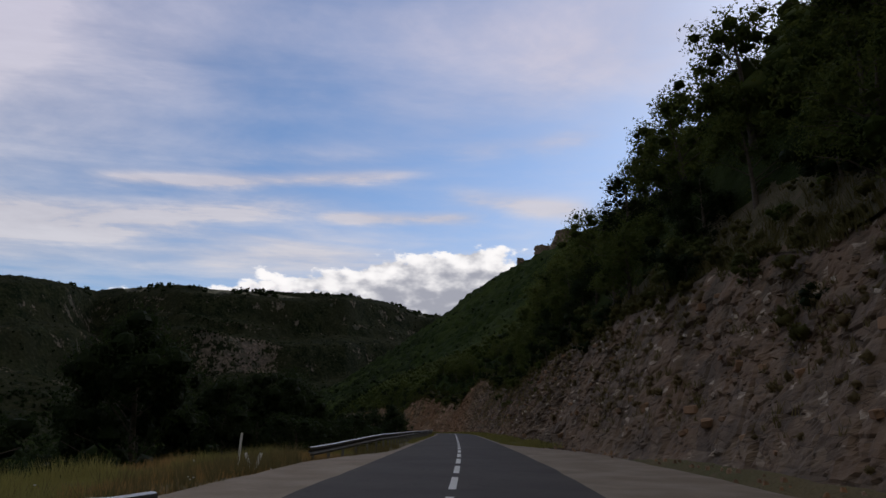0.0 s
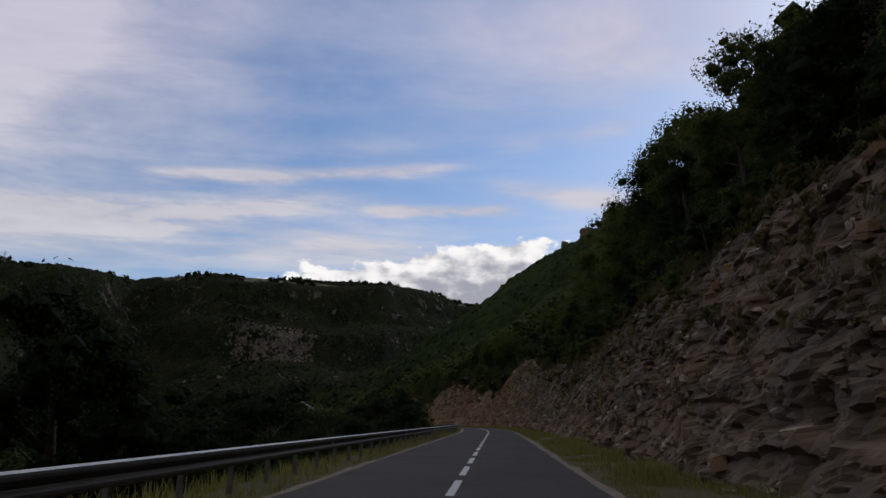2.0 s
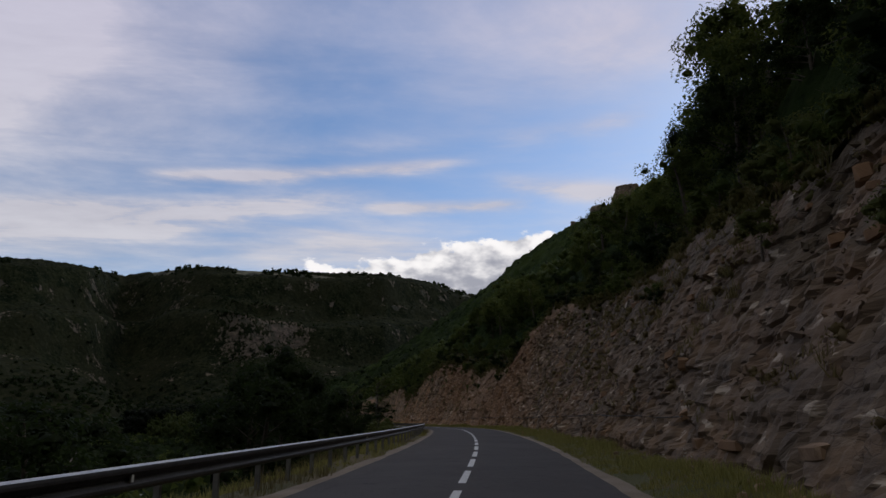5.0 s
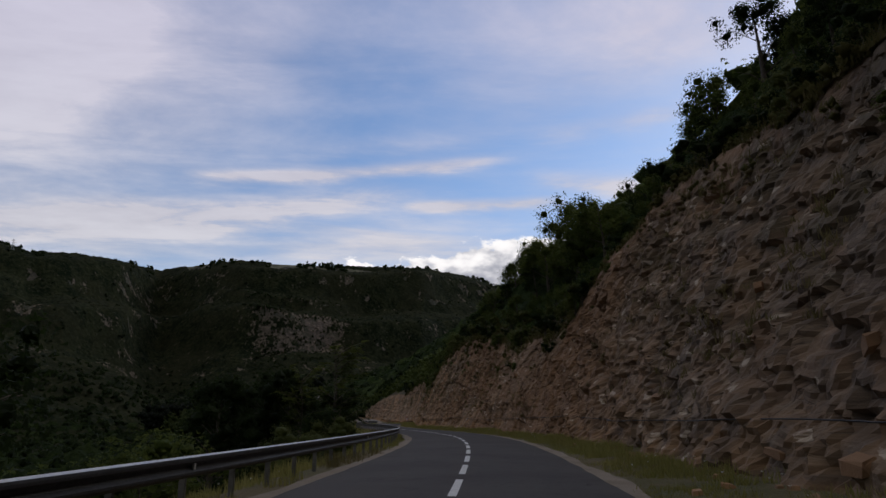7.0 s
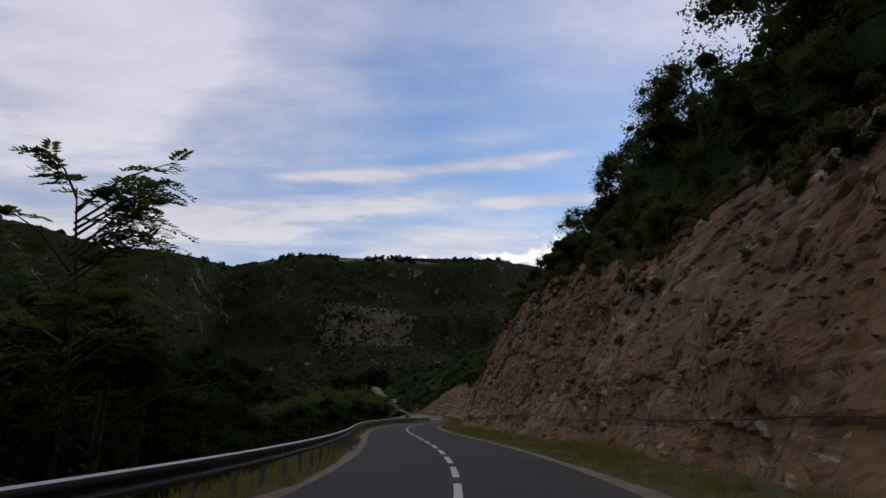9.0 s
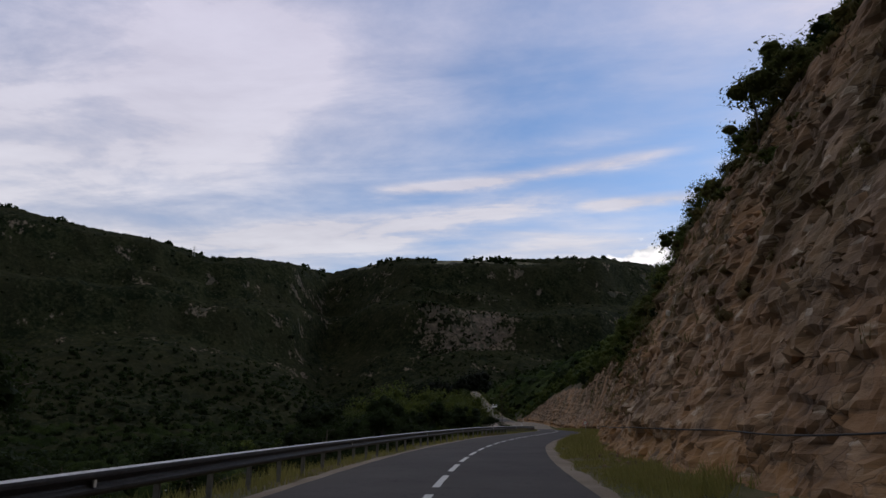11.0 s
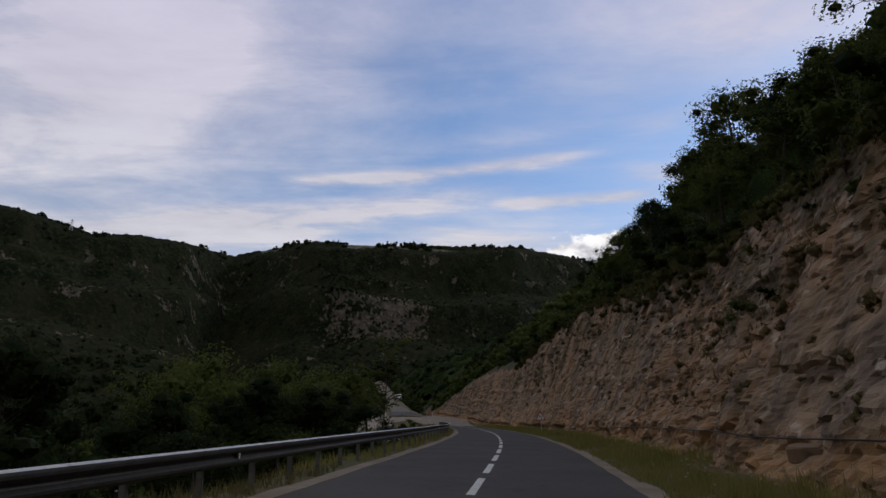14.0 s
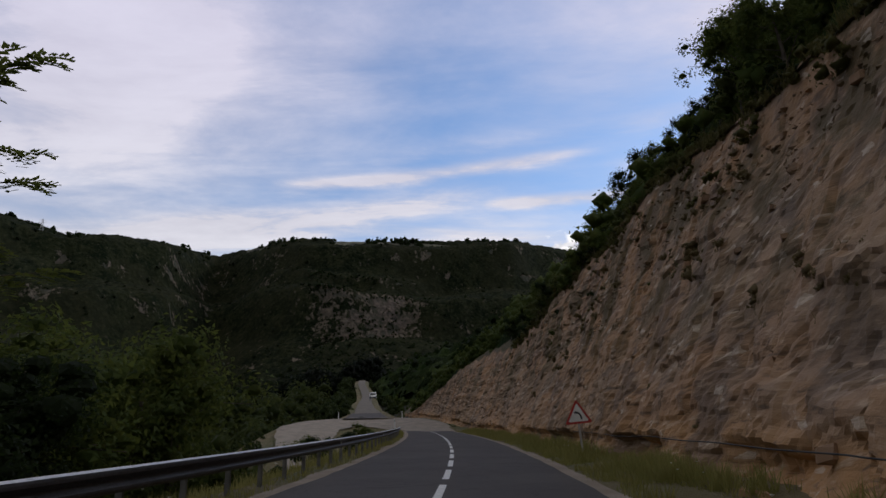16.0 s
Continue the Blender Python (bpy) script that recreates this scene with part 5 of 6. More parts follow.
x_, y_, z_ = at(s_, u_, left_h(s_, u_) + 0.1)
clump_cloud("bank_bushes", x_, y_, z_, r9.uniform(0.8, 2.2, n) * np.clip((-u_ - 5.2) / 5, 0.35, 1), 20, 0.13, LEAF_DARK, "dark leafy bushes on the bank below the road", "bushes", 97, 1.0, 2)
n = 2600
xs, ys = r9.uniform(-520, -40, n), r9.uniform(20, 800, n)
zs, bb, ff, ss, uu = land(xs, ys)
keep = ((uu < -30) | (ss > 560)) & (zs < 45) & (off_side_road(xs, ys) > 13)
clump_cloud("valley_trees", xs[keep], ys[keep], zs[keep], r9.uniform(5, 10, keep.sum()), 60, 0.10, LEAF_DARK, "dark round-crowned trees in the valley woods", "woods", 72, 1.0, 3)
n = 1500
xs, ys = r9.uniform(-300, -36, n), r9.uniform(140, 640, n)
zs, bb, ff, ss, uu = land(xs, ys)
keep = (uu < -24) & (zs < 40) & (off_side_road(xs, ys) > 11) & (vnoise(xs * 0.02, ys * 0.02, 0.0, 98) > 0.40)
clump_cloud("valley_bushes", xs[keep], ys[keep], zs[keep] - 0.2, r9.uniform(4.5, 9.0, keep.sum()), 110, 0.075, LEAF_OAK, "green bushes and young trees in the valley", "woods", 73, 1.0)
n = 9000
xs, ys = r9.uniform(-700, -20, n), r9.uniform(300, 1000, n)
zs, bb, ff, ss, uu = land(xs, ys)
ex, ey = xs - EYE[0], ys - EYE[1]
tt = np.hypot(ex, ey) / np.interp(np.degrees(np.arctan2(ex, ey)), RIDGE_AZ, RIDGE_D)
keep = (tt > 0.25) & (tt < 0.72) & ((uu < -50) | (ss > 620)) & ~SPUR["mask"] & (bb < 0.4) & (off_side_road(xs, ys) > 12) & (r9.uniform(0, 1, n) < 1.25 - 2.0 * np.abs(tt - 0.42) / 0.30 * 0.5)
clump_cloud("foothill_trees", xs[keep], ys[keep], zs[keep] - 0.5, r9.uniform(5.0, 10.0, keep.sum()), 26, 0.12, LEAF_DARK, "dark oak woods on the foot of the hill", "woods", 116, 1.0, 3)
n = 11000
xs, ys = r9.uniform(-1450, 420, n), r9.uniform(330, 1700, n)
zs, bb, ff, ss, uu = land(xs, ys)
ex, ey = xs - EYE[0], ys - EYE[1]
tt = np.hypot(ex, ey) / np.interp(np.degrees(np.arctan2(ex, ey)), RIDGE_AZ, RIDGE_D)
keep = (tt > 0.36) & (tt < 1.0) & ((uu < -40) | (ss > 620)) & ~SPUR["mask"] & (bb < 0.5) & (r9.uniform(0, 1, n) < 0.25 + 0.75 * vnoise(xs * 0.01, ys * 0.01, 0.0, 111)) & (ff < 0.5)
clump_cloud("hill_oaks", xs[keep], ys[keep], zs[keep] - 0.6, r9.uniform(5.0, 9.5, keep.sum()), 14, 0.16, LEAF_FAR, "rounded oaks scattered in the scrub of the hillside", "trees", 112, 0.85, 2)
n = 220
t_ = np.radians(r9.uniform(-38.5, -22.0, n))
d_ = r9.uniform(105, 340, n)
xs, ys = -31 + d_ * np.sin(t_), 309 + d_ * np.cos(t_)
zs = land(xs, ys)[0]
tops = 4.0 + d_ * np.tan(np.radians(r9.uniform(0.3, 4.4, n) - 2.4 * (d_ < 150)))
hs = np.clip((tops - zs) / 1.75, 3.0, 13.0)
ok = off_side_road(xs, ys) > 14
xs, ys, zs, hs = xs[ok], ys[ok], zs[ok], hs[ok]
clump_cloud("bend_trees", xs, ys, zs - 0.5, hs, 320, 0.042, LEAF_VALLEY, "green round-crowned trees in the valley below the bend", "trees", 115, 1.9, 9)
# dark pines under the far cliff
n = 260
t_ = np.radians(r9.uniform(-38.0, -20.5, n))
d_ = r9.uniform(370, 450, n)
xs, ys = -31 + d_ * np.sin(t_), 309 + d_ * np.cos(t_)
zs = land(xs, ys)[0]
tops = 4.0 + d_ * np.tan(np.radians(6.3 + 0.35 * fbm(t_ * 12, 1.0, 0.0, 29, 3) + r9.uniform(-0.4, 0.2, n)))
hs = np.clip((tops - zs) / 1.75, 4.0, 16.0)
clump_cloud("valley_pines", xs, ys, zs - 0.5, hs, 110, 0.05, LEAF_PINE, "dense dark pines in the valley below the far cliff", "trees", 86, 1.9, 7)
# trees on the skyline of the far plateau
azs = r9.uniform(-62, 2, 420)
azs = azs[vnoise(azs * 0.5, 1.0, 0.0, 75) > 0.42]
Ds = np.interp(azs, RIDGE_AZ, RIDGE_D) * r9.uniform(0.965, 1.01, len(azs))
xs, ys = EYE[0] + Ds * np.sin(np.radians(azs)), EYE[1] + Ds * np.cos(np.radians(azs))
zs = land(xs, ys)[0]
clump_cloud("plateau_trees", xs, ys, zs - 0.5, r9.uniform(4, 13, len(xs)), 40, 0.14, LEAF_DARK, "round dark trees along the plateau edge", "trees", 76, 0.9)
# woods on the spur to the right
n = 9000
s_ = r9.uniform(-60, 1150, n)
u_ = 14 + r9.exponential(70, n)
x_, y_, _ = at(s_, u_, 0.0)
zs, bb, ff, ss, uu = land(x_, y_)
U_, H_ = upper(s_, np.clip(u_ - (cliff_base(s_) + LEAN * cliff_top(s_)) + 0.5, 0, 70))
zz = np.where((s_ < 495) & (u_ < 58), np.interp(s_, LINE_S, LINE_Z) + H_, zs)
keep = (u_ < 420) & (u_ > 5.8 + LEAN * np.interp(s_, CLIFF_S, CLIFF_H) + 7) | (s_ > 470)
keep &= ~((s_ < 560) & (s_ > 380) & (u_ < 14)) & (off_side_road(x_, y_) > 10)
hs_ = r9.uniform(3.5, 7.5, n)
near = keep & (s_ < 440) & (u_ < 75)
far_ = keep & ~near
edge_band = near & (u_ < 34)
near = near & ~edge_band
clump_cloud("slope_trees", x_[edge_band], y_[edge_band], zz[edge_band] - 0.3, hs_[edge_band] * 0.8, 260, 0.026, LEAF_OAK, "green oak trees and thicket on the steep hillside", "woods", 83, 1.0, 9)
clump_cloud("slope_wood", x_[near], y_[near], zz[near] - 0.5, hs_[near], 120, 0.036, LEAF_OAK, "green oak woods covering the steep hillside", "woods", 77, 1.0)
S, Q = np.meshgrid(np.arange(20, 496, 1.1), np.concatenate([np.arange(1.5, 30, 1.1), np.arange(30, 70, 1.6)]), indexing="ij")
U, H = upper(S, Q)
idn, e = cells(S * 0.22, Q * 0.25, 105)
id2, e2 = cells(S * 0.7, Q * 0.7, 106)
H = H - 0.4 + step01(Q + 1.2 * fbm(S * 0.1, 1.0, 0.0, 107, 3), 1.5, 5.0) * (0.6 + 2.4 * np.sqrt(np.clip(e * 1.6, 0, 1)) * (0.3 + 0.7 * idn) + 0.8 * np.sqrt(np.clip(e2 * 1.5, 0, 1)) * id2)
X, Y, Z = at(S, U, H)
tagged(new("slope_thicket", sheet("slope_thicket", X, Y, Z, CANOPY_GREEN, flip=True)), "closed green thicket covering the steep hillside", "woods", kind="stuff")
clump_cloud("spur_wood", x_[far_], y_[far_], zz[far_] - 0.5, hs_[far_], 18, 0.12, LEAF_DARK, "dark green woods covering the spur ahead", "woods", 79, 1.0, 2)

# nearer woods on the far end of the hillside
n = 1100
s_ = r9.uniform(335, 600, n)
q_ = r9.uniform(0.5, 34, n)
U_, H_ = upper(np.minimum(s_, 495), q_)
x_, y_, z_ = at(s_, U_, H_)
lz = land(x_, y_)[0]
z_ = np.where(s_ > 492, lz, z_)
ok = off_side_road(x_, y_) > 8
x_, y_, z_ = x_[ok], y_[ok], z_[ok]
n = len(x_)
clump_cloud("bend_wood", x_, y_, z_ - 0.4, r9.uniform(2.5, 5.5, n), 130, 0.040, LEAF_OAK, "green woods on the hillside above the bend", "woods", 78, 1.0)
# bushes lining the side road, and on the bank of the bend
k_ = np.concatenate([r9.integers(14, len(SIDE_PATH), 60), r9.integers(22, len(SIDE_PATH), 40)])
side_ = np.concatenate([-r9.uniform(3.2, 8.5, 60), r9.uniform(3.4, 8.0, 40)])
xs, ys = SIDE_PATH[k_, 0] + side_, SIDE_PATH[k_, 1] + 0.4 * side_
zs = np.interp(SIDE_PATH[k_, 1], [412, 436, 470, 520, 580, 640], [4.2, 5.0, 8.0, 11.6, 19.0, 24.2]) - 0.35 * np.maximum(np.abs(side_) - 3.4, 0)
clump_cloud("roadside_bushes", xs, ys, zs - 0.5, r9.uniform(1.6, 3.6, 100) + 2.2 * (side_ < -4.5), 200, 0.05, LEAF_MID, "green bushes lining the side road", "bushes", 80, 1.0)
ok = (BANK_OVER > 1.2) & (r9.uniform(0, 1, BANK_X.shape) < 0.42) & (BANK_X < -56)
clump_cloud("bend_bushes", BANK_X[ok], BANK_Y[ok], BANK_Z[ok] - 0.2, r9.uniform(0.7, 1.6, ok.sum()), 44, 0.08, LEAF_MID, "dark green bushes on the bank below the hairpin bend", "bushes", 82, 1.0, 4)
# withered scrub clinging to the upper face
n = 2600
s_ = r9.uniform(-4, 370, n)
w_ = np.interp(s_, CLIFF_S, CLIFF_H) * r9.beta(2.6, 1.3, n)
ok = vnoise(s_ * 0.14, w_ * 0.25, 0.0, 87) + 0.5 * vnoise(s_ * 0.5, w_ * 0.6, 0.0, 88) > 0.72
s_, w_ = s_[ok], w_[ok]
lean_ = LEAN * (1 + 0.25 * fbm(s_ * 0.03, 1.0, 0.0, 40, 2))
x_, y_, z_ = at(s_, cliff_base(s_) + lean_ * w_ - rock_offset(s_, w_, cliff_top(s_))[0] + 0.05, w_)
clump_cloud("face_scrub", x_, y_, z_ - 0.15, r9.uniform(0.3, 1.0, len(s_)), 54, 0.06, LEAF_BROWN, "withered brown scrub clinging to the rock face", "scrub", 89, 0.7, 3)
# low scrub overhanging the lip of the cutting
n = 1500
s_ = r9.uniform(-10, 400, n)
q_ = r9.normal(0.6, 1.1, n)
U_, H_ = upper(s_, np.maximum(q_, 0.0))
over_ = np.maximum(-q_, 0)
x_, y_, z_ = at(s_, U_ - over_ * 0.35, H_ - over_ * 1.1)
clump_cloud("lip_scrub", x_, y_, z_ - 0.15, r9.uniform(0.5, 1.5, n), 60, 0.055, LEAF_OLIVE, "yellow-green scrub hanging over the lip of the cutting", "scrub", 84, 0.8, 4)
# bushes rooted in the rock face
for i in range(70):
    s_ = float(r9.uniform(0, 380))
    w_ = float(r9.uniform(0.45, 0.98) * np.interp(s_, CLIFF_S, CLIFF_H))
    d_ = float(rock_offset(np.array([s_]), np.array([w_]), cliff_top(np.array([s_])))[0][0])
    u_ = float(cliff_base(np.array([s_]))[0]) + LEAN * w_ - d_ + 0.15
    x_, y_, z_ = at(s_, u_, w_)
    k = int(r9.integers(0, 3))
    plant(("face", k), SHRUBS[k], (float(x_), float(y_), float(z_)), float(r9.uniform(0.25, 0.6)), float(r9.uniform(0, 6.28)), ("green bush rooted in the rock face", "yellow-green bush rooted in the rock face", "dark bush rooted in the rock face")[k], "bush", "bushes on the cutting", name="bush")

# extra oaks above the cutting, placed and sized to fit the camera's view
for s_, q_, h_, k in ((95, 8.0, 10.0, 1), (100, 8.5, 10.5, 0), (106, 9.5, 11.0, 2), (112, 9.0, 10.5, 4), (221, 7.0, 6.8, 2), (227, 8.0, 6.6, 3), (232, 7.0, 6.4, 0), (214, 5.5, 7.6, 0), (208, 7.5, 10.2, 2), (203, 6.5, 9.8, 4), (198, 6.0, 8.0, 3), (341, 3.5, 6.5, 3), (31, 5.0, 9.5, 1), (121, 7.5, 11.0, 0), (128, 9.0, 12.0, 2), (135, 8.0, 11.5, 3), (143, 9.5, 12.0, 1), (151, 10.0, 10.5, 4), (162, 4.5, 8.5, 2)):
    U_, H_ = upper(np.array([float(s_)]), np.array([q_]))
    x_, y_, z_ = at(float(s_), U_[0], H_[0])
    plant(("oak", k), OAKS[k], (float(x_), float(y_), float(z_) - 0.3), h_ / 6.0, float(s_), "green oak tree with a dense crown on the steep slope", "tree", "trees above the cutting")

# trees below the rail, before the side road
for x_, y_, top_, k in ((-55.0, 341.5, 11.2, 1), (-60.0, 345.5, 12.2, 0), (-62.5, 337.5, 12.8, 3), (-67.0, 343.0, 13.4, 2), (-57.5, 334.0, 10.4, 4), (-70.5, 336.0, 13.6, 1), (-65.5, 329.5, 11.6, 2)):
    g_ = float(land(np.array([x_]), np.array([y_]))[0][0])
    plant(("oak", k), OAKS[k], (x_, y_, g_ - 0.3), (top_ - g_) / 6.6, 2.0 * x_, "dark green oak tree below the guard rail", "tree", "trees below the road")

# rock crags on the spur
def crag(cx, cy, top, rx, ry, turn, seed):
    A, B = np.meshgrid(np.linspace(0, 2 * math.pi, 73), np.linspace(0, 1, 30), indexing="ij")
    ca, sa_ = np.cos(A), np.sin(A)
    block, bj = cells(A * 2.2, B * 5 + 0.6 * np.sin(A), seed)
    rad = (1.05 - 0.5 * B ** 1.5 + 0.22 * (block - 0.5) - 0.08 * step01(bj, 0.12, 0) + 0.22 * fbm(ca * 2.5, sa_ * 2.5, B * 4, seed + 1, 4)) * np.where(B > 0.97, 0.05, 1.0)
    ex, ey = rad * rx * ca, rad * ry * sa_
    X, Y = cx + ex * math.cos(turn) - ey * math.sin(turn), cy + ex * math.sin(turn) + ey * math.cos(turn)
    foot = float(land(np.array([cx]), np.array([cy]))[0][0]) - 14
    Z = foot + np.minimum(B / 0.97, 1) * (top - foot) * (0.88 + 0.12 * np.floor(2.5 + 2.5 * np.sin(A * 1.0 - 1.2)) / 5)
    me = sheet("crag", X, Y, Z, ROCK, smooth=False, flip=True, attrs={"rise": 2 + 0 * A, "along": 60 + A * 5, "joint": bj, "plate": block, "dip": B * 9})
    return tagged(new("crag", me), "bare brown limestone crag on the wooded spur", "crag", kind="structure")


crag(106, 850, 226, 12, 9, 0.3, 85)
crag(126, 808, 233, 20, 10, -0.95, 145)
crag(146, 766, 240, 22, 12, -0.95, 185)

# ---- guard rails ----
POST_GREY = plain("post_steel", (0.17, 0.165, 0.155), 0.6, 0.3, 0.25, 5.0)
WHITE = plain("white_paint", (0.78, 0.78, 0.76), 0.45, 0.0, 0.08, 4.0)
RED = plain("red_sheeting", (0.45, 0.035, 0.03), 0.4, 0.0, 0.1, 4.0)
BLACK = plain("black_rubber", (0.02, 0.02, 0.022), 0.7, 0.0, 0.2, 8.0)
GLASS = plain("dark_glass", (0.02, 0.025, 0.03), 0.08, 0.0, 0.1, 3.0)

PROFILE = [(-0.01, 0.755), (0.045, 0.752), (0.075, 0.735), (0.083, 0.705), (0.083, 0.672), (0.015, 0.630), (0.0, 0.600), (0.015, 0.570), (0.083, 0.528), (0.083, 0.495), (0.052, 0.465), (0.030, 0.448), (0.0, 0.445)]
PROFILE = [(a, b - 0.045) for a, b in PROFILE]
PROFILE = PROFILE + [(a - 0.006, b + (0.003 if b < 0.555 else -0.003)) for a, b in PROFILE[::-1]]


def rail_u(s):
    return -3.82 - 1.35 * step01(s, 38, 21) * (np.asarray(s) > 15) + 0.12 * step01(s, 0, 8) * (np.asarray(s) < 15)


def beam(parent, s0, s1, drop=lambda s: 0 * s):
    ss = np.linspace(s0, s1, 5)
    prof = np.array(PROFILE + PROFILE[:1])
    S, K = np.meshgrid(ss, np.arange(len(prof)), indexing="ij")
    X, Y, Z = at(S, rail_u(S) + prof[K, 0], prof[K, 1] - drop(S))
    me = sheet("beam", X, Y, Z, STEEL, smooth=False, flip=True)
    me.materials.append(RAIL_SHADE)
    cols = len(prof) - 1
    # pale lip over dark faces: highlight and shade painted by two materials
    lip = np.tile(np.array([0 if k in (0, 1) or k >= cols - 2 else 1 for k in range(cols)], np.int32), len(ss) - 1)
    me.polygons.foreach_set("material_index", lip)
    return part("beam", me, parent)


bm = bmesh.new()
box(bm, 0.10, 0.055, 1.5, pose(0, 0, -0.05), 0.008)
POST_MESH = bm_mesh("post", bm, POST_GREY)
bm = bmesh.new()
vs = [bm.verts.new(p) for p in ((0.0, -0.01, 0.52), (0.055, -0.055, 0.51), (0.055, -0.055, 0.60), (0.0, -0.01, 0.59), (0.0, 0.04, 0.52), (0.055, 0.0, 0.51), (0.055, 0.0, 0.60), (0.0, 0.04, 0.59))]
for f in ((0, 1, 2, 3), (5, 4, 7, 6), (1, 5, 6, 2), (4, 0, 3, 7), (3, 2, 6, 7), (0, 4, 5, 1)):
    bm.faces.new([vs[i] for i in f])
REFLECTOR_MESH = bm_mesh("reflector", bm, WHITE)


def on_rail(s, off, h=0.0):
    a = float(np.interp(s, LINE_S, LINE_H))
    x, y, z = at(s, float(rail_u(s)) + off, h)
    return pose(float(x), float(y), float(z), 0, 0, math.degrees(a))


rail = tagged(new("guard_rail"), "long galvanised steel guard rail on posts along the verge", "guard rail")
ramp = lambda s: 0.32 * step01(s, 36, 23)
s_ = 23.0
while s_ < 388:
    beam(rail, s_, s_ + 4.0, ramp)
    s_ += 4.0
for k in range(216):
    sp = 24.0 + 2.0 * k
    if sp < 390:
        part("post", POST_MESH, rail, m=on_rail(sp, -0.11, -float(ramp(sp)) - 0.04))
for sp in (43, 59, 75, 91, 107, 123, 139, 150, 166, 182, 195, 212, 228, 243, 259, 271, 285, 301, 318, 337, 353, 369, 385):
    part("reflector", REFLECTOR_MESH, rail, "white reflector in the rail's groove", m=on_rail(sp, 0.02))
rail_b = tagged(new("guard_rail"), "galvanised steel guard rail ending beside a dry grass gap", "guard rail")
s_ = -80.0
while s_ < 7:
    beam(rail_b, s_, s_ + 4.0, lambda s: 0.36 * step01(s, 2.5, 8.0))
    s_ += 4.0
for k in range(41):
    part("post", POST_MESH, rail_b, m=on_rail(-79.0 + 2.0 * k, -0.11))


# ---- warning sign ----
def prism(pts, depth, y0):
    bm = bmesh.new()
    f = bm.faces.new([bm.verts.new((x, y0, z)) for x, z in pts])
    r = bmesh.ops.extrude_face_region(bm, geom=[f])
    bmesh.ops.translate(bm, verts=[v for v in r["geom"] if isinstance(v, bmesh.types.BMVert)], vec=(0, depth, 0))
    bmesh.ops.recalc_face_normals(bm, faces=bm.faces)
    return bm


def tri_pts(side, corner, cz=0.0):
    R = side / math.sqrt(3) - 2 * corner
    pts = []
    for k in range(3):
        a0 = math.pi / 2 + k * 2 * math.pi / 3
        cx, cy = R * math.cos(a0), R * math.sin(a0)
        for j in range(-3, 4):
            t = a0 + j / 3 * math.pi / 3
            pts.append((cx + corner * math.cos(t), cz + cy + corner * math.sin(t)))
    return pts[::-1]


sx, sy, sz = at(338.5, 4.75, right_verge(np.array(338.5), np.array(4.75)) - 0.05)
sa = math.degrees(float(np.interp(338.5, LINE_S, LINE_H)))
sign = tagged(new("road_sign"), "white triangular warning sign with red border and black left-bend arrow", "road sign")
sign.matrix_basis = pose(float(sx), float(sy), float(sz), 0, -5.0, sa + 4)
bm = bmesh.new()
box(bm, 0.08, 0.04, 1.75, pose(0, 0.03, 0.8), 0.008)
part("post", bm_mesh("post", bm, STEEL), sign, "grey steel post")
CZ = 1.50
part("border", bm_mesh("border", prism(tri_pts(1.02, 0.05, CZ), 0.012, -0.012), RED), sign, "red border panel")
part("panel", bm_mesh("panel", prism(tri_pts(0.76, 0.03, CZ), 0.006, -0.018), WHITE), sign, "white panel")
bm = bmesh.new()
arc = [(0.11, -0.15), (0.11, -0.06), (0.085, 0.02), (0.03, 0.08), (-0.05, 0.105)]
for i in range(len(arc) - 1):
    (xa, za), (xb, zb) = arc[i], arc[i + 1]
    nx, nz = zb - za, -(xb - xa)
    l = math.hypot(nx, nz)
    nx, nz = nx / l * 0.032, nz / l * 0.032
    bm.faces.new([bm.verts.new((x, -0.0215, z + CZ)) for x, z in ((xa + nx, za + nz), (xa - nx, za - nz), (xb - nx, zb - nz), (xb + nx, zb + nz))])
bm.faces.new([bm.verts.new((x, -0.0215, z + CZ)) for x, z in ((-0.05, 0.165), (-0.16, 0.095), (-0.05, 0.045))])
bmesh.ops.solidify(bm, geom=bm.faces[:], thickness=0.002)
part("arrow", bm_mesh("arrow", bm, BLACK), sign, "black arrow bending left")
part("back_plate", bm_mesh("back_plate", prism(tri_pts(1.0, 0.05, CZ), 0.01, 0.001), STEEL), sign)


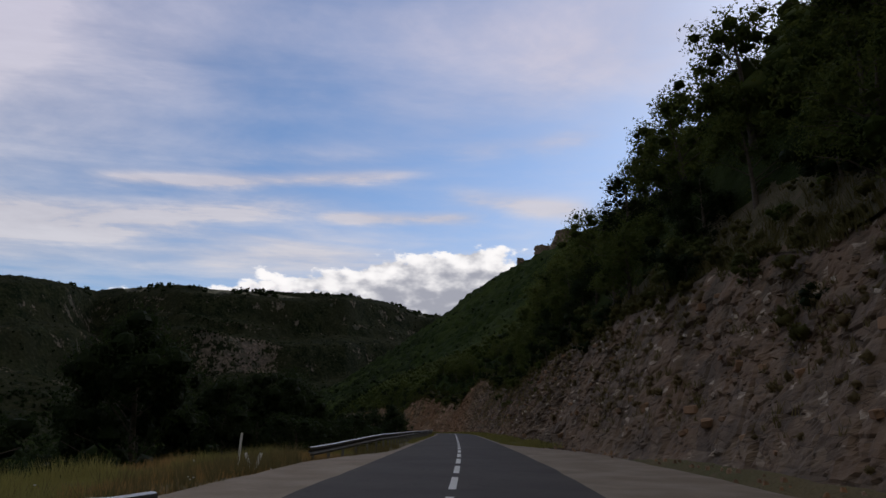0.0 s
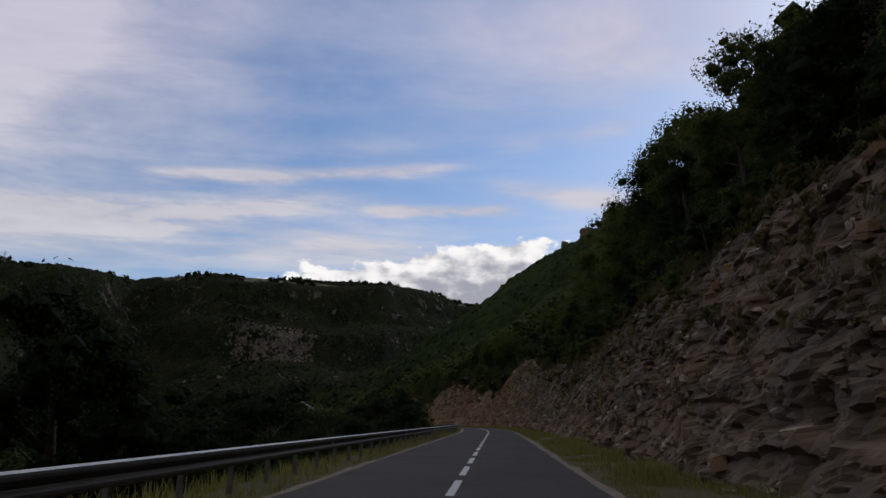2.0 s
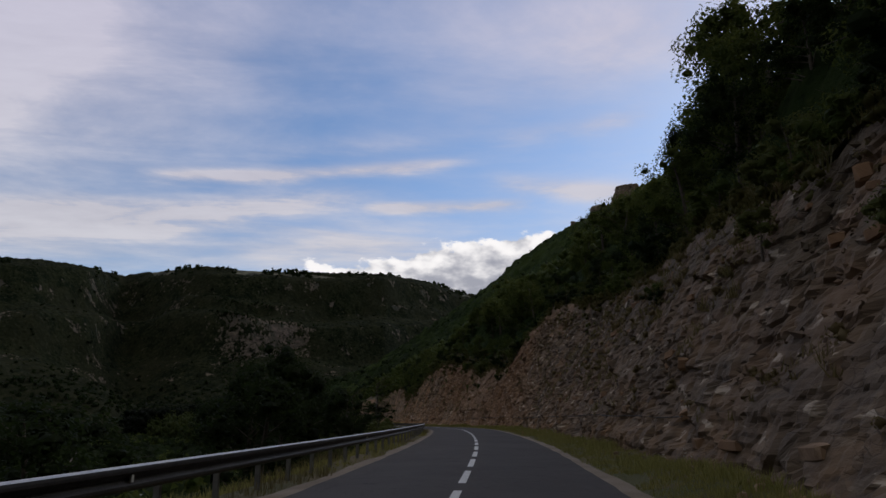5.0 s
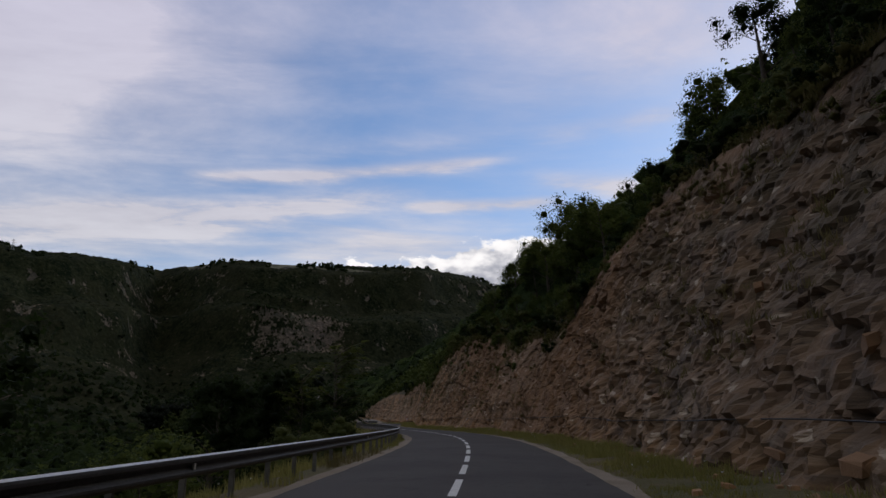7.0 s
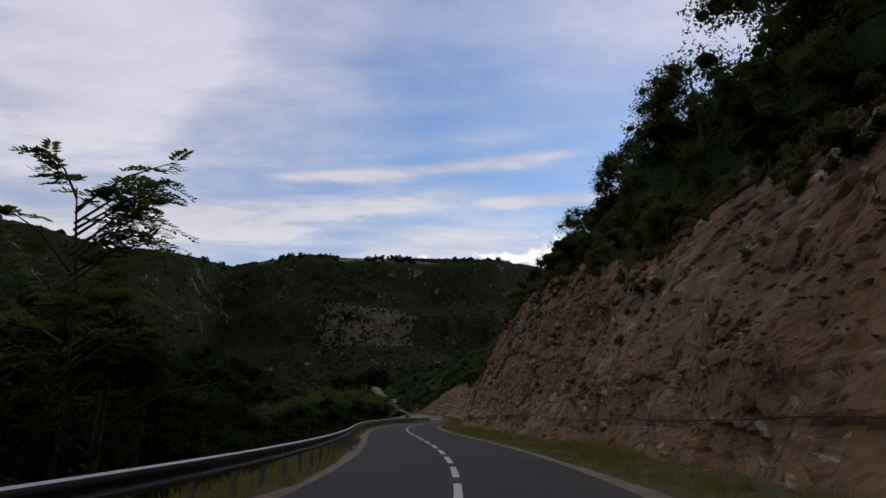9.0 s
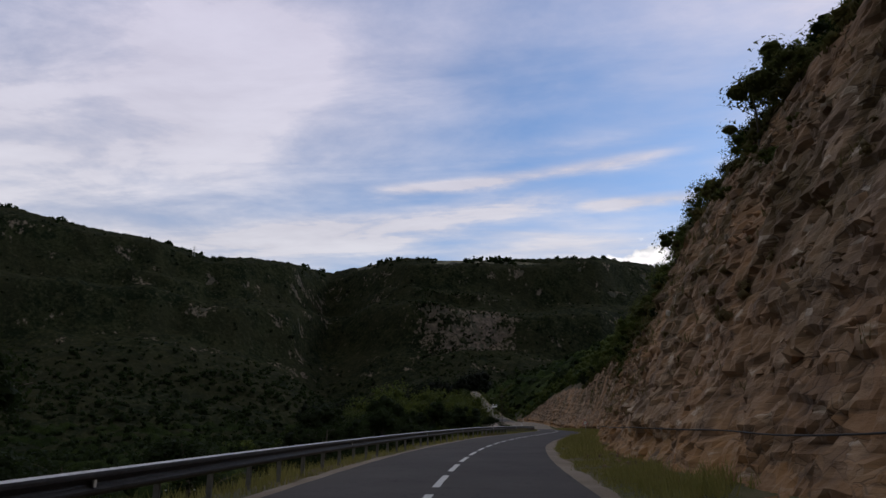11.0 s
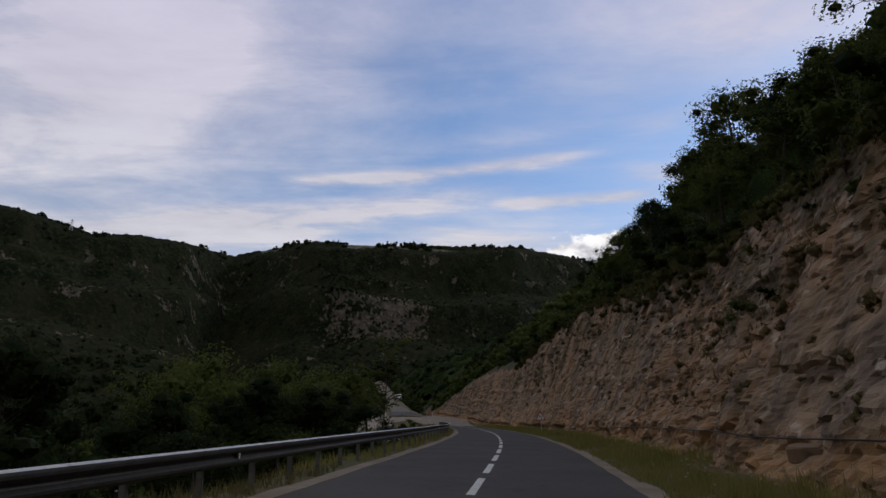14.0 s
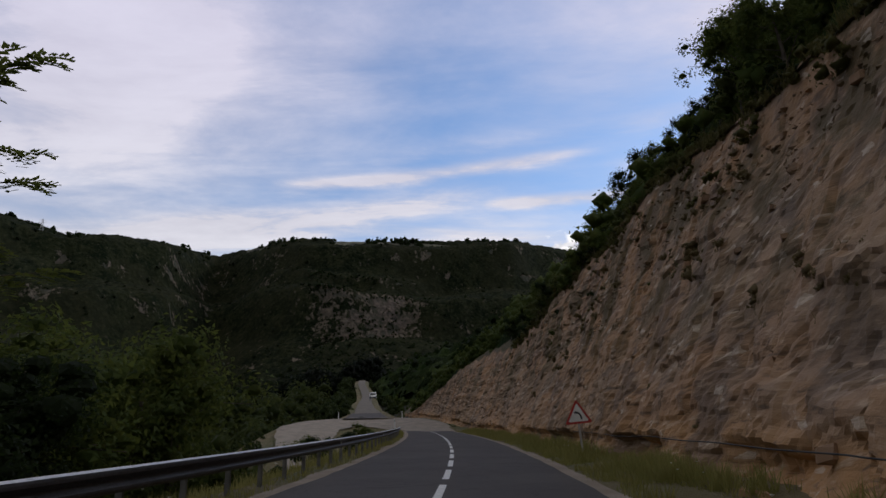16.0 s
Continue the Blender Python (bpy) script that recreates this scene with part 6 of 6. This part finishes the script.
# ---- van on the side road ----
def van_at(place, turn):
    van = tagged(new("van"), "small white van on the pale side road", "van")
    van.matrix_basis = pose(*place, 3, 0, turn)
    bm = bmesh.new()
    side = [(-2.1, 0.35), (-2.15, 0.95), (-1.45, 1.12), (-0.85, 1.78), (-0.5, 1.86), (1.95, 1.86), (2.1, 1.7), (2.15, 0.4)]
    f = bm.faces.new([bm.verts.new((-0.9, y, z)) for y, z in side])
    r = bmesh.ops.extrude_face_region(bm, geom=[f])
    bmesh.ops.translate(bm, verts=[v for v in r["geom"] if isinstance(v, bmesh.types.BMVert)], vec=(1.8, 0, 0))
    bmesh.ops.recalc_face_normals(bm, faces=bm.faces)
    bmesh.ops.bevel(bm, geom=bm.edges[:], offset=0.07, segments=2, affect="EDGES")
    body = part("body", bm_mesh("body", bm, WHITE, True), van, "white painted body")
    bm = bmesh.new()
    box(bm, 1.5, 0.02, 0.62, pose(0, -1.17, 1.46, -42.4 + 90 - 90), 0.01)
    part("windscreen", bm_mesh("windscreen", bm, GLASS), van, "dark windscreen")
    for sgn in (-1, 1):
        bm = bmesh.new()
        box(bm, 0.02, 0.8, 0.5, pose(sgn * 0.905, -0.45, 1.45), 0.005)
        part("side_window", bm_mesh("side_window", bm, GLASS), van)
        bm = bmesh.new()
        box(bm, 0.3, 0.06, 0.2, pose(sgn * 0.65, -2.14, 0.8), 0.02)
        part("headlight", bm_mesh("headlight", bm, GLASS), van)
        for yy in (-1.35, 1.35):
            bm = bmesh.new()
            bmesh.ops.create_cone(bm, cap_ends=True, segments=18, radius1=0.32, radius2=0.32, depth=0.2, matrix=pose(sgn * 0.82, yy, 0.32, 0, 90, 0))
            wheel = part("tyre", bm_mesh("tyre", bm, BLACK), van)
            bm = bmesh.new()
            bmesh.ops.create_cone(bm, cap_ends=True, segments=14, radius1=0.19, radius2=0.17, depth=0.05, matrix=pose(sgn * 0.92, yy, 0.32, 0, 90, 0))
            part("hubcap", bm_mesh("hubcap", bm, STEEL), wheel)
    bm = bmesh.new()
    box(bm, 1.75, 0.12, 0.25, pose(0, -2.14, 0.5), 0.04)
    part("bumper", bm_mesh("bumper", bm, BLACK), van)


van_at((-98.9, 488.5, 10.25), 20)


# ---- marker posts ----
def marker(place, turn=0):
    ob = tagged(new("marker_post"), "white plastic roadside marker post with a dark band", "marker post", "marker posts at the bend")
    ob.matrix_basis = pose(*place, 0, 0, turn)
    bm = bmesh.new()
    box(bm, 0.14, 0.12, 1.25, pose(0, 0, 0.5), 0.03)
    part("post", bm_mesh("post", bm, WHITE), ob)
    bm = bmesh.new()
    box(bm, 0.146, 0.126, 0.16, pose(0, 0, 0.92), 0.02)
    part("band", bm_mesh("band", bm, BLACK), ob)
    return ob


first = marker((-75.6, 411.5, 4.75))
for p in ((-66.5, 416.0, 4.75), (-62.6, 400.9, 3.4), (-80.5, 401.5, 2.6)):
    copy_thing(first, pose(*p))
for s_, u_, k_ in ((394, -8.5, 0.9), (391, -7.2, 0.6)):
    x_, y_, z_ = at(float(s_), u_, 0.0)
    plant(("island", 0), SHRUBS[0], (float(x_), float(y_), 2.5), k_, 1.0, "green bush on the grass inside the bend", "bush", "bushes at the bend", name="bush")

# leaning white stake and broken board on the dry grass
x_, y_, z_ = at(19.2, -6.3, float(left_h(np.array([19.2]), np.array([-6.3]))[0]))
stake = tagged(new("stake"), "leaning white wooden stake with a tilted board on dry grass", "stake")
stake.matrix_basis = pose(float(x_), float(y_), float(z_), 0, 3, 0)
bm = bmesh.new()
box(bm, 0.06, 0.06, 1.25, pose(0, 0, 0.5), 0.01)
part("post", bm_mesh("post", bm, WHITE), stake)
for off, ln, ang in ((0.26, 0.5, 24), (0.55, 0.5, -14)):
    bm = bmesh.new()
    box(bm, 0.10, 0.03, ln, pose(off, 0.05, 0.35, 0, -ang, 0), 0.008)
    part("board", bm_mesh("board", bm, WHITE), stake)

# ---- cable along the hem of the rock netting ----
net = tagged(new("rock_netting"), "steel cable hem of wire netting hung over the rock face", "netting")
for s0 in range(118, 346, 12):
    ss = np.linspace(s0, s0 + 12, 25)
    top_ = cliff_top(ss)
    W_ = hem(ss)
    d_, _, _ = rock_offset(ss, W_ + 0.35, top_)
    U_ = cliff_base(ss) + LEAN * W_ - np.maximum(d_, -0.1) - 0.10
    X, Y, Z = at(ss, U_, W_)
    v, f = tube([tuple(p) for p in np.stack([X, Y, Z], -1)], [0.016] * len(ss), 6)
    part("cable", mesh_from("cable", [tuple(p) for p in v], f, BLACK, True), net)

# ---- mast on the far hill ----
mast = tagged(new("power_pylon"), "grey steel lattice pylon on the hilltop", "pylon")
mz = float(land(np.array([-648.0]), np.array([897.0]))[0][0])
mast.matrix_basis = pose(-648, 897, mz, 0, 0, 30)
V, F = [], []
def strut(a, b, r):
    v, f = tube([a, b], [r, r], 4)
    k = len(V)
    V.extend([tuple(p) for p in v])
    F.extend([tuple(i + k for i in q) for q in f])
for sx_ in (-1, 1):
    for sy_ in (-1, 1):
        strut((sx_ * 1.8, sy_ * 1.8, 0), (sx_ * 0.35, sy_ * 0.35, 17), 0.16)
for k in range(6):
    z0, z1 = 17 * k / 6, 17 * (k + 1) / 6
    w0, w1 = 1.8 - 1.45 * k / 6, 1.8 - 1.45 * (k + 1) / 6
    for q in range(4):
        c = [(-1, -1), (1, -1), (1, 1), (-1, 1)]
        a, b = c[q], c[(q + 1) % 4]
        strut((a[0] * w0, a[1] * w0, z0), (b[0] * w1, b[1] * w1, z1), 0.09)
part("lattice", mesh_from("lattice", V, F, STEEL), mast)
V, F = [], []
for z_, w_ in ((13.0, 4.0), (15.5, 3.0)):
    strut((-w_, 0, z_), (w_, 0, z_), 0.16)
part("crossarm", mesh_from("crossarm", V, F, STEEL), mast)

GRASS_OLIVE = make_leaf("olive_grass", (0.085, 0.080, 0.028), (0.15, 0.125, 0.05), (0.11, 0.10, 0.035))
GRASS_RUST = make_leaf("rust_grass", (0.30, 0.165, 0.06), (0.46, 0.27, 0.11), (0.26, 0.20, 0.075))

# ---- grass ----
def tufts(name, S, U, H, hs, per, mat, label, seed, wide=0.012):
    r = np.random.default_rng(seed)
    X, Y, Z = at(S, U, H)
    n = len(S)
    base = np.stack([X, Y, Z], -1)[:, None, :] + r.normal(0, 0.09, (n, per, 3)) * np.array([1, 1, 0])
    lean = r.normal(0, 0.32, (n, per, 3))
    lean[..., 2] = 1
    L = np.asarray(hs)[:, None, None] * r.uniform(0.55, 1.25, (n, per, 1))
    tip = base + lean * L
    side = r.normal(0, 1, (n, per, 3)) * np.array([1, 1, 0])
    side /= np.linalg.norm(side, axis=2)[..., None]
    w = wide * r.uniform(0.7, 1.6, (n, per, 1))
    V = np.stack([base - side * w - np.array([0, 0, 0.05]), base + side * w - np.array([0, 0, 0.05]), tip], 2).reshape(-1, 3)
    F = np.arange(len(V)).reshape(-1, 3)
    return tagged(new(name, mesh_from(name, V, F, mat)), label, "grass", kind="stuff")


r5 = np.random.default_rng(15)
n = 21000
S = r5.uniform(-10, 400, n)
U = r5.uniform(3.3, 6.2, n)
lay = shoulder_edge(1)(S)
keep = (U > lay + 0.05) & (U < cliff_base(S) + 0.5) & (r5.uniform(0, 1, n) < step01(U, 6.0, 4.6) + 0.30) & (vnoise(S * 0.5, U * 0.9, 0.0, 91) > 0.28)
S, U = S[keep], U[keep]
tufts("verge_grass", S, U, right_verge(S, U) - 0.03, (0.10 + 0.34 * vnoise(S * 0.35, U, 0.0, 92) * step01(U, 3.3, 4.6)) * (1 + 0.5 * step01(S, 230, 280)), 12, GRASS_GREEN, "tufts of green and yellow grass below the rock", 93, 0.014)
n = 14000
S = r5.uniform(-10, 440, n)
U = -r5.uniform(3.2, 8.5, n)
lay = shoulder_edge(-1)(S)
keep = (-U > lay + 0.02) & (vnoise(S * 0.4, U * 0.8, 0.0, 94) > 0.25)
S, U = S[keep], U[keep]
mixh = 0.12 + 0.22 * vnoise(S * 0.3, U, 0.0, 95) + 0.35 * step01(-U, 4.4, 5.4) * vnoise(S * 0.2, U * 0.6, 0.0, 96)
green = (vnoise(S * 0.08, U * 0.3, 0.0, 97) > 0.25) & (S > 42)
tufts("bank_grass", S[green], U[green], left_h(S[green], U[green]) - 0.02, mixh[green], 9, GRASS_GREEN, "green grass tufts on the road bank", 98, 0.014)
dry = ~green | (S < 45)
tufts("dry_bank_grass", S[dry], U[dry], left_h(S[dry], U[dry]) - 0.02, mixh[dry] * 1.25, 9, GRASS_DRY, "dry straw-coloured grass on the road bank", 99, 0.012)
n = 5200
S = r5.uniform(8.5, 42, n)
U = -r5.uniform(4.2, 11.5, n)
ok = -U > shoulder_edge(-1)(S) + 0.3
S, U = S[ok], U[ok]
rust = vnoise(S * 0.22, U * 0.35, 0.0, 108) > 0.42
tall_ = 0.10 + 0.50 * vnoise(S * 0.5, U * 0.7, 0.0, 109) ** 1.5 * step01(-U, 4.5, 6.5)
tufts("rust_grass", S[rust], U[rust], left_h(S[rust], U[rust]) - 0.03, tall_[rust], 8, GRASS_RUST, "patchy rust-coloured dry grass beside the lay-by", 110, 0.011)
tufts("lay_by_grass", S[~rust], U[~rust], left_h(S[~rust], U[~rust]) - 0.03, tall_[~rust] * 1.2, 8, GRASS_GREEN, "yellow-green weeds beside the lay-by", 120, 0.013)
n = 9000
S = r5.uniform(-10, 380, n)
Q = np.abs(r5.normal(0.2, 1.2, n))
U_, H_ = upper(S, Q)
FS = r5.uniform(-4, 350, 5200)
FW = r5.uniform(0.15, 0.98, 5200) * np.interp(FS, CLIFF_S, CLIFF_H)
fk = vnoise(FS * 0.25, FW * 0.5, 0.0, 103) > 0.52
FS, FW = FS[fk], FW[fk]
fd = rock_offset(FS, FW, cliff_top(FS))[0]
tufts("face_grass", FS, cliff_base(FS) + LEAN * FW - fd + 0.05, FW - 0.05, r5.uniform(0.12, 0.38, len(FS)), 10, GRASS_DRY, "dry brown grass tufts growing on the rock", 104, 0.016)
tufts("lip_grass", S, U_, H_ - 0.1, r5.uniform(0.25, 0.75, n), 8, GRASS_OLIVE, "olive dry grass hanging over the rock edge", 101, 0.022)

# ---- single blocks standing out of the face, and fallen stones ----
def block_mesh(seed):
    r = random.Random(seed)
    bm = bmesh.new()
    bmesh.ops.create_cube(bm, size=1.0)
    bmesh.ops.bevel(bm, geom=bm.edges[:], offset=0.14, segments=1, affect="EDGES")
    for v in bm.verts:
        v.co += Vector((r.uniform(-0.1, 0.1), r.uniform(-0.1, 0.1), r.uniform(-0.08, 0.08)))
    me = bm_mesh("stone", bm, ROCK)
    for key, val in (("rise", 3.0), ("along", 188.0 + 6.0 * seed), ("joint", 1.0), ("plate", 0.6 + 0.1 * (seed % 4)), ("dip", 3.0 * seed)):
        me.attributes.new(key, "FLOAT", "POINT").data.foreach_set("value", np.full(len(me.vertices), val, np.float32))
    return me


BLOCKS = [block_mesh(i) for i in range(7)]
r6 = np.random.default_rng(21)
for k in range(290):
    s_ = r6.uniform(6, 345)
    w_ = r6.uniform(0.5, 0.9 * float(np.interp(s_, CLIFF_S, CLIFF_H)))
    d_ = float(rock_offset(np.array([s_]), np.array([w_]), cliff_top(np.array([s_])))[0][0])
    lean = LEAN * (1 + 0.25 * float(fbm(np.array([s_]) * 0.03, 1.0, 0.0, 40, 2)[0]))
    u_ = float(cliff_base(np.array([s_]))[0]) + lean * w_ - d_
    x_, y_, z_ = at(s_, u_, w_)
    a_ = math.degrees(float(np.interp(s_, LINE_S, LINE_H)))
    k_ = r6.uniform(0.18, 0.55)
    m_ = pose(float(x_), float(y_), float(z_), r6.uniform(-12, 12), r6.uniform(-25, 5), a_ + r6.uniform(-30, 30)) @ Matrix.Diagonal((k_ * 0.7, k_ * r6.uniform(0.9, 1.9), k_ * r6.uniform(0.4, 0.8), 1))
    part("stone", BLOCKS[k % 7], rock_face, m=m_)
PALE = plain("pale_limestone", (0.50, 0.44, 0.36), 0.9, 0.0, 0.25, 9.0)
pale_meshes = []
for b in BLOCKS:
    me = b.copy()
    me.materials.clear()
    me.materials.append(PALE)
    pale_meshes.append(me)
for k in range(70):
    s_ = r6.uniform(8, 75) if k < 48 else r6.uniform(75, 345)
    w_ = r6.uniform(0.25, 0.95) * float(np.interp(s_, CLIFF_S, CLIFF_H))
    d_ = float(rock_offset(np.array([s_]), np.array([w_]), cliff_top(np.array([s_])))[0][0])
    lean = LEAN * (1 + 0.25 * float(fbm(np.array([s_]) * 0.03, 1.0, 0.0, 40, 2)[0]))
    x_, y_, z_ = at(s_, float(cliff_base(np.array([s_]))[0]) + lean * w_ - d_, w_)
    a_ = math.degrees(float(np.interp(s_, LINE_S, LINE_H)))
    k_ = r6.uniform(0.10, 0.26)
    m_ = pose(float(x_), float(y_), float(z_), r6.uniform(-20, 20), r6.uniform(-30, 10), a_ + r6.uniform(-40, 40)) @ Matrix.Diagonal((k_ * 0.6, k_ * r6.uniform(0.8, 1.7), k_ * r6.uniform(0.4, 0.9), 1))
    part("stone", pale_meshes[k % 7], rock_face, "pale freshly broken stone", m=m_)
# broken rubble bedded in the face, in drifts
n = 14000
S = r6.uniform(-4, 350, n)
W = r6.uniform(0.2, 0.97, n) * np.interp(S, CLIFF_S, CLIFF_H)
ok = vnoise(S * 0.16, W * 0.30, 0.0, 117) + 0.4 * vnoise(S * 0.7, W * 0.9, 0.0, 118) > 0.72
S, W = S[ok], W[ok]
n = len(S)
lean_ = LEAN * (1 + 0.25 * fbm(S * 0.03, 1.0, 0.0, 40, 2))
X, Y, Z = at(S, cliff_base(S) + lean_ * W - rock_offset(S, W, cliff_top(S))[0] * step01(W, -0.6, 0.5), W)
P6 = np.array([(1, 0, 0), (0, 1, 0), (-1, 0, 0), (0, -1, 0), (0, 0, 0.8), (0, 0, -0.8)])
R_ = r6.uniform(0.035, 0.13, (n, 1, 1))
V = (np.stack([X, Y, Z], -1)[:, None, :] + (P6[None] + r6.normal(0, 0.3, (n, 6, 3))) * R_ * r6.uniform(0.6, 1.5, (n, 1, 3))).reshape(-1, 3)
F = (np.arange(n)[:, None, None] * 6 + OCT_F[None]).reshape(-1, 3)
me = mesh_from("rock_rubble", V, F, ROCK)
tone_ = np.repeat(r6.uniform(0.3, 1.0, n), 6)
for key, val in (("rise", np.repeat(W, 6)), ("along", np.repeat(S, 6)), ("joint", np.ones(n * 6)), ("plate", tone_)):
    me.attributes.new(key, "FLOAT", "POINT").data.foreach_set("value", np.asarray(val, np.float32))
tagged(new("rock_rubble", me), "small broken stones bedded in the rock face", "rubble", kind="stuff")
# small white flowers on the verges
n = 900
S = r6.uniform(0, 380, n)
side = r6.uniform(0, 1, n) < 0.7
U = np.where(side, r6.uniform(4.0, 5.6, n), -r6.uniform(4.3, 6.5, n))
ok = vnoise(S * 0.25, side * 7.0, 0.0, 119) > 0.62
S, U, side = S[ok], U[ok], side[ok]
n = len(S)
H = np.where(side, right_verge(S, U), left_h(S, np.minimum(U, -2.9))) + r6.uniform(0.15, 0.5, n)
X, Y, Z = at(S, U, H)
c3 = np.stack([X, Y, Z], -1)[:, None, :]
d3 = np.array([(0.03, 0, 0), (-0.015, 0.026, 0), (-0.015, -0.026, 0), (0, 0, -0.02)])
V = (c3 + d3[None] * r6.uniform(0.7, 1.5, (n, 4, 1))).reshape(-1, 3)
F = (np.arange(n)[:, None, None] * 4 + np.array([(0, 1, 2), (0, 3, 1), (1, 3, 2), (2, 3, 0)])[None]).reshape(-1, 3)
tagged(new("white_flowers", mesh_from("white_flowers", V, F, WHITE)), "small white flower heads in the verge grass", "flowers", kind="stuff")
S = r6.uniform(-5, 400, 900)
U = cliff_base(S) - np.abs(r6.normal(0, 0.5, 900))
X, Y, Z = at(S, U, right_verge(S, U))
P8 = np.array([(-1, -1, -1), (1, -1, -1), (1, 1, -1), (-1, 1, -1), (-0.7, -0.7, 0.8), (0.7, -0.6, 0.7), (0.6, 0.7, 0.9), (-0.6, 0.6, 0.7)])
R_ = r6.uniform(0.03, 0.12, (900, 1, 1)) * np.where(S < 50, 0.5, 1.0)[:, None, None]
V = (np.stack([X, Y, Z], -1)[:, None, :] + P8[None] * R_ * r6.uniform(0.6, 1.3, (900, 8, 3))).reshape(-1, 3)
Q6 = np.array([(0, 3, 2, 1), (4, 5, 6, 7), (0, 1, 5, 4), (1, 2, 6, 5), (2, 3, 7, 6), (3, 0, 4, 7)])
F = (np.arange(900)[:, None, None] * 8 + Q6[None]).reshape(-1, 4)
me = mesh_from("fallen_stones", V, F, ROCK)
for key, val in (("rise", 2.0), ("along", 300.0), ("joint", 1.0), ("plate", 0.7)):
    me.attributes.new(key, "FLOAT", "POINT").data.foreach_set("value", np.full(len(me.vertices), val, np.float32))
tagged(new("fallen_stones", me), "small fallen stones at the foot of the cutting", "stones", kind="stuff")
